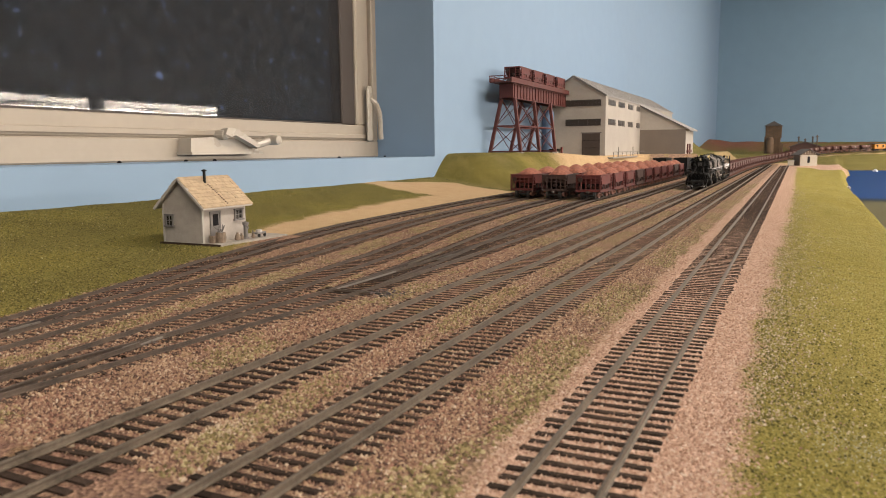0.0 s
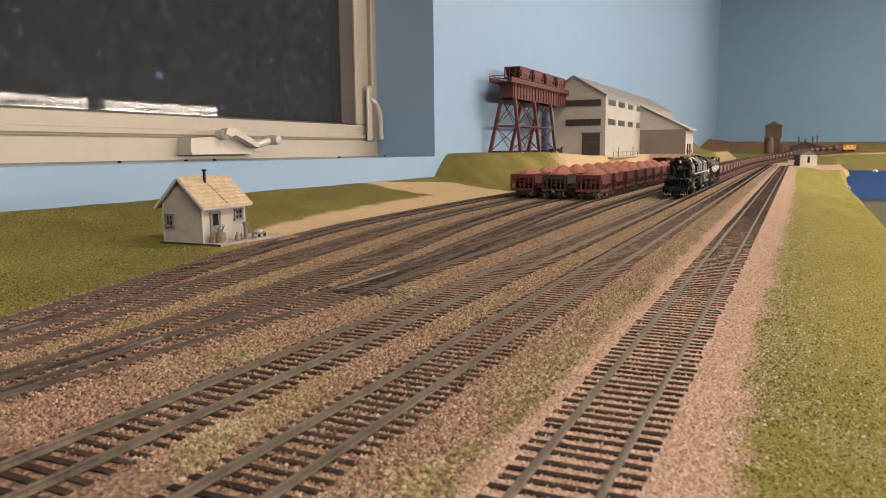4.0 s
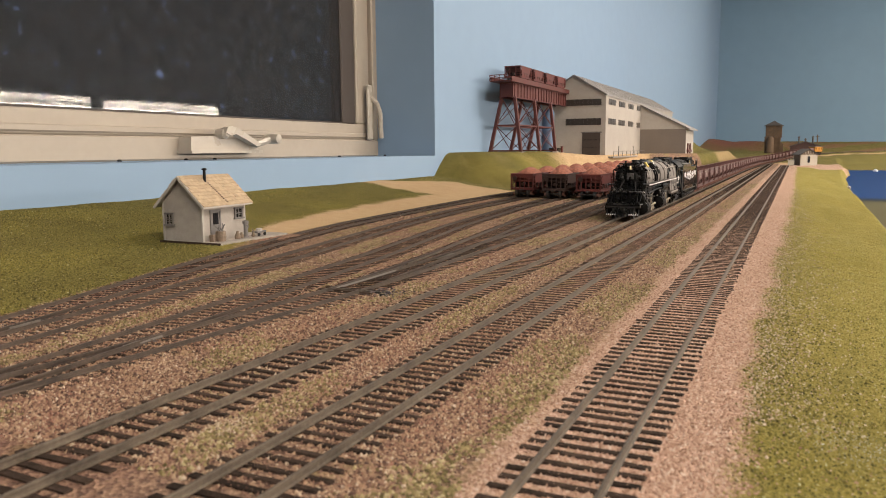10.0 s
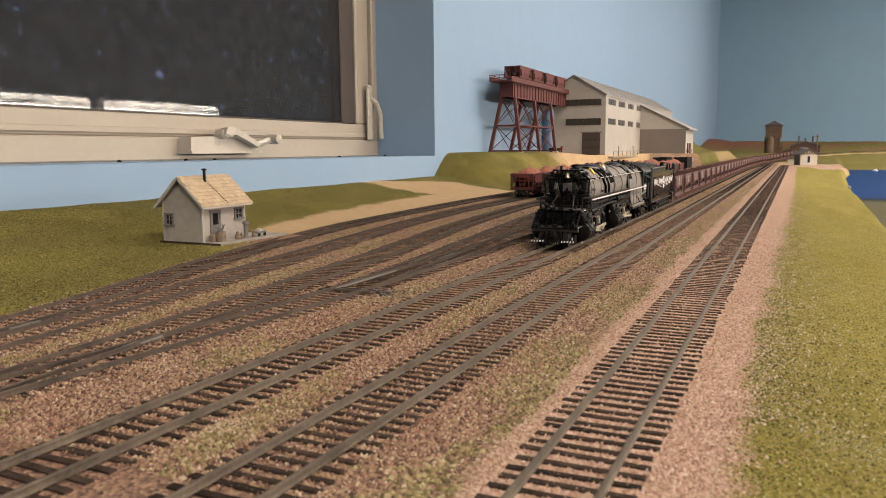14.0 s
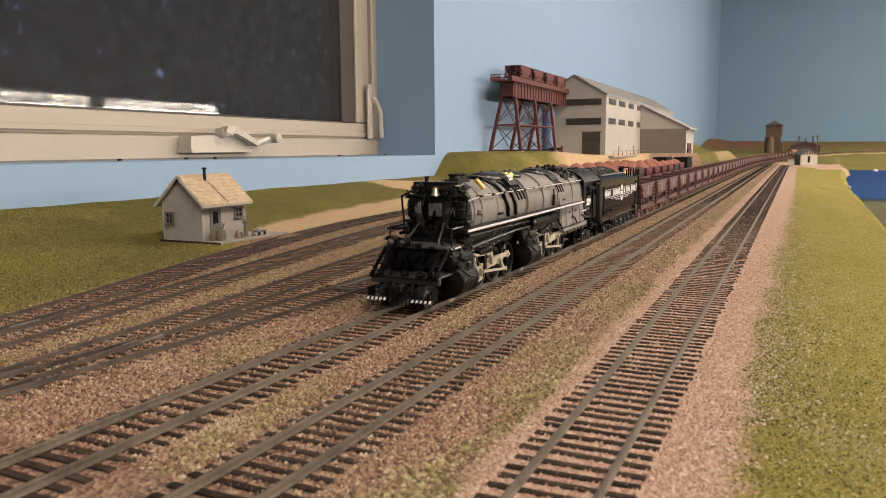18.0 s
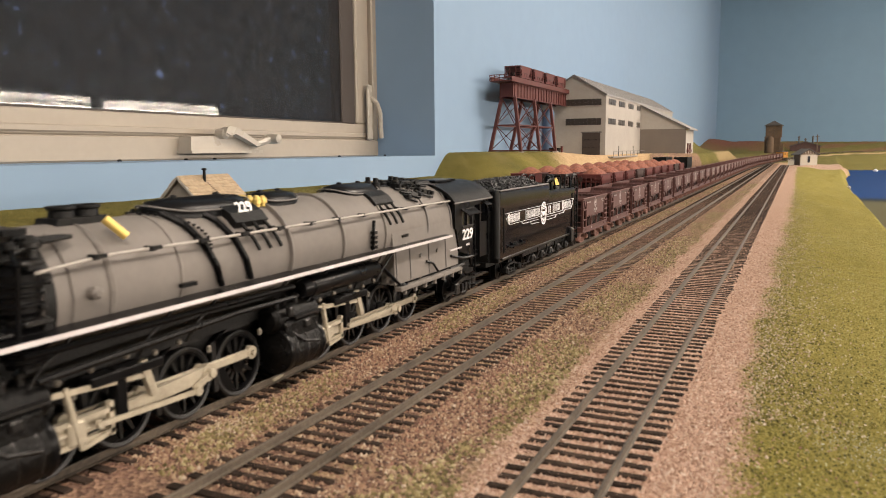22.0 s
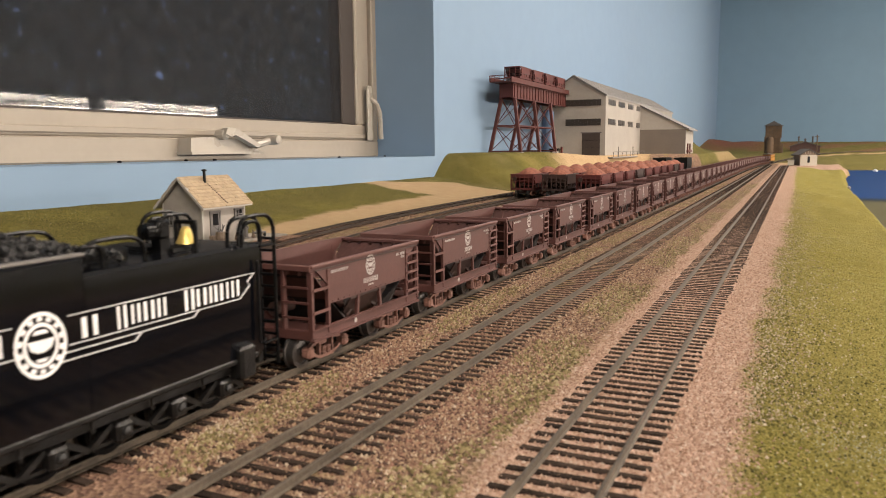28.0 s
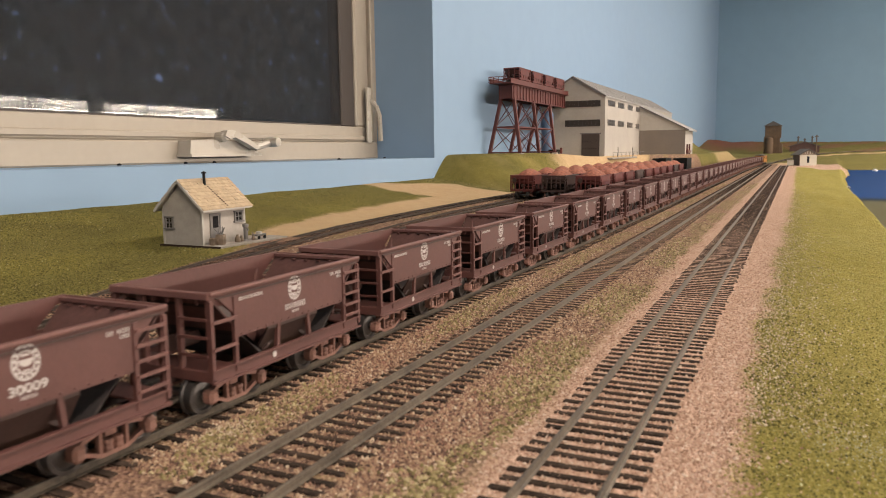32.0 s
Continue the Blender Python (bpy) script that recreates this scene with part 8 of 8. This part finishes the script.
    part("stand", Shape().box(0.016, 0, 0.007, 0.004, 0.006, 0.014), M_OXIDE2, w)


def far_hut():
    t = thing("trackside_hut", "small cream hut with dark gable roof", "hut", pose(0.0405, 3.150, -0.002, 0, 0, 17))
    part("wall", Shape().prism([(-0.0295, 0), (0.0300, 0), (0.0300, 0.0410), (0.0, 0.058), (-0.0295, 0.0410)], "y", 0.0, 0.085), M_HUT, t)
    part("gable", Shape().prism([(-0.0300, 0.0400), (0.0305, 0.0400), (0.0, 0.0590)], "y", -0.0012, 0.0), M_WICKER, t, "brown boarded gable")
    for k in range(6):
        part("gable_batten", Shape().box(-0.022 + k * 0.009, -0.0018, 0.0415 + 0.5 * (0.017 - abs(-0.022 + k * 0.009) * 0.55), 0.0016, 0.0014, 0.6 * (0.020 - abs(-0.022 + k * 0.009) * 0.6)), M_HUT, t)
    for sx in (-1, 1):
        part("roof", Shape().prism([(0, 0.0625), (0, 0.0590), (sx * 0.0370, 0.0375), (sx * 0.0370, 0.0405)], "y", -0.007, 0.092), M_DKROOF, t)
    part("window", Shape().box(-0.0005, -0.0012, 0.0220, 0.0080, 0.0016, 0.0240), M_DARKGLASS, t)
    # Brown sheet over the left side puts the wall's shading into colour.
    part("side_door", Shape().box(-0.0302, 0.040, 0.0190, 0.0014, 0.075, 0.0370), M_WICKER, t, "hut side in dark brown for its shading")
    t = thing("tool_box", "pale tan trackside box with flat lid", "box", pose(-0.020, 3.165, -0.002))
    part("box", Shape().box(0, 0.01, 0.009, 0.022, 0.03, 0.018, 0.001), M_HUT, t)
    part("lid", Shape().box(0, 0.01, 0.0195, 0.025, 0.034, 0.003, 0.0006), M_TRIM, t)


def coal_tower():
    t = thing("coaling_tower", "tall brown timber coaling tower with dark gable roof", "tower", pose(-0.1270, 4.55, 0.034))
    part("lower_body", Shape().span(-0.036, 0.040, 0, 0.08, 0.0, 0.085, 0.001), M_TIMBER, t)
    part("silo", Shape().lathe([(0.019, 0.0), (0.019, 0.078), (0.012, 0.088), (0.0, 0.090)], 16, "z", (-0.012, -0.010, 0)), M_TIMBER, t, "round timber bin", smooth=True)
    part("bin", Shape().span(-0.036, 0.045, -0.004, 0.084, 0.085, 0.152, 0.001), M_TIMBER, t, "boarded upper bin")
    s = Shape()
    for k in range(10):
        s.box(-0.036 + 0.009 * k, -0.0045, 0.1185, 0.0006, 0.0008, 0.067)
    part("board_gap", s, M_DKROOF, t)
    part("roof", Shape().prism([(-0.045, 0.150), (0.052, 0.150), (0.0045, 0.176)], "y", -0.012, 0.092), M_DKROOF, t)
    for x in (-0.038, 0.006, 0.036):
        part("post", Shape().box(x, -0.002, 0.045, 0.006, 0.006, 0.092), M_TIMBER, t)
    part("lean_to", Shape().prism([(0.040, 0), (0.054, 0), (0.054, 0.050), (0.040, 0.062)], "y", 0, 0.07), M_TIMBER, t)


def engine_house():
    t = thing("engine_house", "dark brick engine house with grey roof and thin stacks", "building", pose(0.045, 4.95, 0.030))
    part("wall", Shape().prism([(-0.085, 0), (0.075, 0), (0.075, 0.040), (-0.005, 0.066), (-0.085, 0.040)], "y", 0, 0.20), M_BRICK, t)
    for sx in (-1, 1):
        part("roof", Shape().prism([(-0.005, 0.071), (-0.005, 0.066), (-0.005 + sx * 0.087, 0.038), (-0.005 + sx * 0.087, 0.042)], "y", -0.006, 0.206), M_DKROOF, t)
    for x, h in ((-0.040, 0.095), (0.035, 0.095), (-0.005, 0.082)):
        part("stack", Shape().rod((x, 0.03, 0.04), (x, 0.03, h), 0.0045, 10).lathe([(0.007, h - 0.004), (0.007, h), (0.0, h + 0.008)], 10, "z", (x, 0.03, 0)), M_DKROOF, t)
    t = thing("utility_pole", "thin grey timber utility pole", "pole", pose(0.0900, 4.35, 0.025))
    part("pole", Shape().rod((0, 0, 0), (0, 0, 0.104), 0.0028, 8), M_TIMBER, t)
    part("crossarm", Shape().box(0, 0, 0.094, 0.018, 0.003, 0.003), M_TIMBER, t)


# ------------------------------------------------------------------ place everything
for key, label, sg in (("A", "branch track on brown ties in pink gravel", (0.10, 1.0)), ("B", "weathered yard track on brown ties", (0.12, 1.0)), ("D", "weathered yard track with a turnout", None), ("P1", "weathered siding track", None),
                       ("P2", "weathered siding track", None), ("P3", "weathered siding track", None), ("E", "weathered siding track at the edge of the grass", None)):
    ys, xs = LINES[key]
    lay_track(key, label, np.stack([xs, ys, np.zeros_like(ys)], 1), sg, M_RAIL if key in "AB" else M_YARDRAIL)
sel = PATH_X[:, 1] > -1.15
lay_track("C", "main line track curving away in the distance", PATH_X[sel][::2], (0.12, 1.0))



def turnout():
    """Switch points and frog where the first siding leaves the yard track."""
    t = thing("turnout", "yard turnout with pale switch points and a throw bar", "turnout")

    def strip(name, pts, w, mat, label=""):
        s = Shape()
        for u, v in zip(pts[:-1], pts[1:]):
            s.bar((u[0], u[1], -0.0014), (v[0], v[1], -0.0014), 0.0009, w, up="X")
        part(name, s, mat, t, label)

    xd = lambda y: float(track_x("D", y))
    xp = lambda y: float(track_x("P1", y))
    strip("point_rail", [(xd(y) - 0.0083 + 0.0009, y) for y in np.arange(0.315, 0.38, 0.02)], 0.0004, M_GREY, "pale steel switch point")
    strip("point_rail", [(xp(y) + 0.0083 - 0.0009, y) for y in np.arange(0.315, 0.38, 0.02)], 0.0004, M_GREY, "pale steel switch point")
    strip("guard_rail", [(xd(y) + 0.0083 - 0.0022, y) for y in np.arange(0.40, 0.47, 0.02)], 0.0008, M_RAIL)
    strip("guard_rail", [(xp(y) - 0.0083 + 0.0022, y) for y in np.arange(0.40, 0.47, 0.02)], 0.0008, M_RAIL)
    part("frog", Shape().prism([(-0.2042, 0.425), (-0.2036, 0.425), (-0.2020, 0.452), (-0.2058, 0.452)], "z", -0.0018, -0.0010), M_RAIL, t)
    for y in (0.312, 0.3185):
        part("head_tie", Shape().box(xd(y) - 0.0005, y, -0.0026, 0.031, 0.0028, 0.0022, 0.0003), M_TIE, t)
    part("throw_bar", Shape().box(xd(0.315) + 0.002, 0.315, -0.0016, 0.026, 0.0010, 0.0006), M_RAIL, t)
    for dx, dy, s in ((0.0165, 0.0, 0.0034), (0.0205, 0.003, 0.0024), (0.0215, -0.004, 0.0028)):
        part("throw_rod", Shape().box(xd(0.315) + dx, 0.315 + dy, -0.0021, s, s * 0.7, 0.0010, 0.0003), M_SOOT, t)


def near_turnout(label, x, y, lean, long):
    """Pale worn frog with two closure strips where a siding leaves near the camera."""
    t = thing("turnout", label, "turnout")
    at = pose(x, y, 0, 0, 0, lean)
    for k, (dx, turn) in enumerate(((0.0, 2.4), (0.0021, -2.0))):
        m = at @ pose(dx, 0, 0, 0, 0, turn)
        part("closure_rail", Shape().box(0, 0, -0.0013, 0.0005, long, 0.0008, 0.0001, 0, m), M_GREY, t, "pale bare steel closure rail")
    part("frog", Shape().prism([(-0.0004, -long * 0.45), (0.0004, -long * 0.45), (0.0026, long * 0.2), (-0.0012, long * 0.2)], "z", -0.0022, -0.0012, 0, at), M_RAIL, t)
    part("gravel_plate", Shape().box(0.0005, -0.002, -0.0024, 0.0068, long * 0.9, 0.0006, 0.0002, 0, at), M_DECK, t, "dark grime-covered plate")


turnout()
near_turnout("near yard turnout with a pale frog in grey grime", -0.2150, 0.196, 4, 0.018)
near_turnout("siding turnout with short pale closure rails at the grass edge", -0.2815, 0.197, 8, 0.015)
yard_shed()
platform()
platform_clutter()
ore_plant()
loading_fence()
transfer_trestle()
far_hut()
coal_tower()
engine_house()


def dark_gondola(x, y):
    t = thing("gondola", "small black gondola car standing at the plant", "gondola", pose(x, y, -0.0021 * (1 - YARD_TALL)), "plant gondolas")
    for sx in (-1, 1):
        part("side", Shape().box(sx * 0.0155, 0, 0.0330, 0.0010, 0.090, 0.0230), M_SOOT, t)
    for k in (-1, 1):
        part("end", Shape().box(0, k * 0.0445, 0.0330, 0.031, 0.0010, 0.0230), M_SOOT, t)
        truck_frame(k * 0.028, t, M_SOOT)
        for o in (-0.0098, 0.0098):
            wheelset("wheelset", k * 0.028 + o, 0.0048, t)
    part("floor", Shape().box(0, 0, 0.0160, 0.031, 0.090, 0.0110), M_SOOT, t)


dark_gondola(-0.306, 1.955)
dark_gondola(-0.257, 1.960)

rnd = random.Random(17)
for y, x in ((1.48, 0.101), (1.86, 0.104)):
    q = rnd.uniform(0.004, 0.006)
    s = Shape()
    bm = bmesh.new()
    bmesh.ops.create_icosphere(bm, subdivisions=2, radius=q)
    for v in bm.verts:
        v.co *= 1 + 0.35 * noise.noise(v.co * 180 + Vector((x * 50, y * 9, 0)))
        v.co.z *= 0.7
    bm.verts.index_update()
    s.add([tuple(v.co + Vector((x, y, float(ground_z(np.array(x), np.array(y))) + q * 0.2))) for v in bm.verts], [tuple(v.index for v in f.verts) for f in bm.faces])
    bm.free()
    solid("rock", s, M_TRIM, "pale weathered rock on the lake bank", "rock", "lake rocks")
boat = thing("rowing_boat", "tiny white rowing boat on the lake", "boat", pose(0.302, 3.66, -0.038, 0, 0, 60))
part("hull", Shape().prism([(-0.004, 0.005), (-0.003, 0.0), (0.003, 0.0), (0.004, 0.005)], "y", -0.009, 0.009), M_WHITE, boat)
part("gunwale", Shape().span(-0.0030, 0.0030, -0.004, 0.004, 0.0050, 0.0100), M_WHITE, boat)

# empty cars up on the trestle
PITCH_CAR = 0.0852
high = ore_car(M_OXIDE2, label="empty oxide-red ore car standing on the trestle", group="cars on the trestle", lettered=False)
high.matrix_basis = pose(-0.5310, 1.5060, 0.2016)
for i in range(1, 4):
    copy_thing(high, pose(-0.5310, 1.5060 + PITCH_CAR * i, 0.2016))
# loaded cars standing on the three sidings
red = ore_car(M_OXIDE2, label="oxide-red ore car heaped with orange iron ore", group="parked ore cars", load=True, lettered=False)
dark = ore_car(M_DARKOX, label="dark brown ore car heaped with orange iron ore", group="parked ore cars", load=True, lettered=False)
for key, y0, n in (("P1", 1.045, 10), ("P2", 1.050, 10), ("P3", 1.060, 9)):
    for i in range(n):
        y = y0 + PITCH_CAR * i
        x = float(track_x(key, y))
        a = math.degrees(math.atan2(-(float(track_x(key, y + 0.03)) - float(track_x(key, y - 0.03))), 0.06))
        src = dark if (key == "P2" and i == 0) or (key != "P2" and i % 5 == 3) else red
        m = pose(x, y, -0.0021 * (1 - YARD_TALL), 0, 0, a)
        if (key, i) == ("P1", 0):
            red.matrix_basis = m
        elif (key, i) == ("P2", 0):
            dark.matrix_basis = m
        else:
            copy_thing(src, m)

# the running train
loco, tend, cab = locomotive(), tender(), caboose()
first = ore_car(M_OXIDE, label="empty brown ore car with white emblem coupled in the train", group="train of ore cars", fine=True)
last = ore_car(M_OXIDE, label="empty brown ore car with white emblem coupled in the train", group="train of ore cars")
N_CARS, N_FINE = 37, 12
cars = [first] + [copy_thing(first, pose(0, 0, 0)) for _ in range(N_FINE - 1)] + [last] + [copy_thing(last, pose(0, 0, 0)) for _ in range(N_CARS - N_FINE - 1)]


def rear_of_tender(t):
    """How far along the main line the rear of the tender stands at t seconds."""
    return 1.7352 - 0.0612 * t + 0.0002026 * t * t if t <= 19 else 0.6455 - 0.0535 * (t - 19)


for c in list(cars[1].children):
    if c.name.split(".")[0] == "lettering_bar" and abs(sum(v.co.z for v in c.data.vertices) / len(c.data.vertices) - 0.0236) < 0.0004:
        bpy.data.objects.remove(c)
for sx in (-1, 1):
    text_on("30009", 0.0026, pose(sx * 0.0170, 0, 0.0236, 90, 0, 90 * sx) @ Matrix.Diagonal((1.3, 1, 1, 1)), M_FADED, cars[1])


def motions():
    secs = [float(q) for q in range(0, 33)]
    walk(loco, [(t, on_path(rear_of_tender(t) - 0.1435)) for t in secs])
    walk(tend, [(t, on_path(rear_of_tender(t))) for t in secs])
    for i, c in enumerate(cars):
        walk(c, [(t, on_path(rear_of_tender(t) + 0.0570 + PITCH_CAR * i)) for t in secs])
    walk(cab, [(t, on_path(rear_of_tender(t) + 0.0570 + PITCH_CAR * N_CARS + 0.028)) for t in secs])
    fine = [0.2 * k for k in range(161)]
    gone = [rear_of_tender(0.0) - rear_of_tender(t) for t in fine]
    for wheel, y, lead in DRIVERS:
        walk(wheel, [(t, pose(0, y, ROTATE_R, lead + math.degrees(d / ROTATE_R))) for t, d in zip(fine, gone)])
    for rod, y, kind, sx, lead in RODS:
        rows = []
        for t, d in zip(fine, gone):
            a = d / ROTATE_R + radians(lead)
            dy, dz = 0.0045 * math.cos(a), 0.0045 * math.sin(a)
            if kind == "side":
                rows.append((t, pose(0, y + dy, ROTATE_R + dz)))
            elif kind == "eccentric":
                # rear end on the return crank, front end near the foot of the link
                ry, rz = y + 0.040 + 0.0022 * math.cos(a + radians(165)), ROTATE_R + 0.0022 * math.sin(a + radians(165))
                up = math.asin((rz - 0.0100) / 0.0290)
                rows.append((t, pose(0, ry - 0.0290 * math.cos(up), 0.0100, math.degrees(up))))
            else:
                # big end on the third crank pin, small end sliding at cylinder height
                by, bz = y + 0.040 + dy, ROTATE_R + dz
                ly = by - math.sqrt(0.0430 ** 2 - (bz - 0.0096) ** 2)
                rows.append((t, pose(0, ly, 0.0096, math.degrees(math.atan2(bz - 0.0096, by - ly)))))
        walk(rod, rows)


motions()
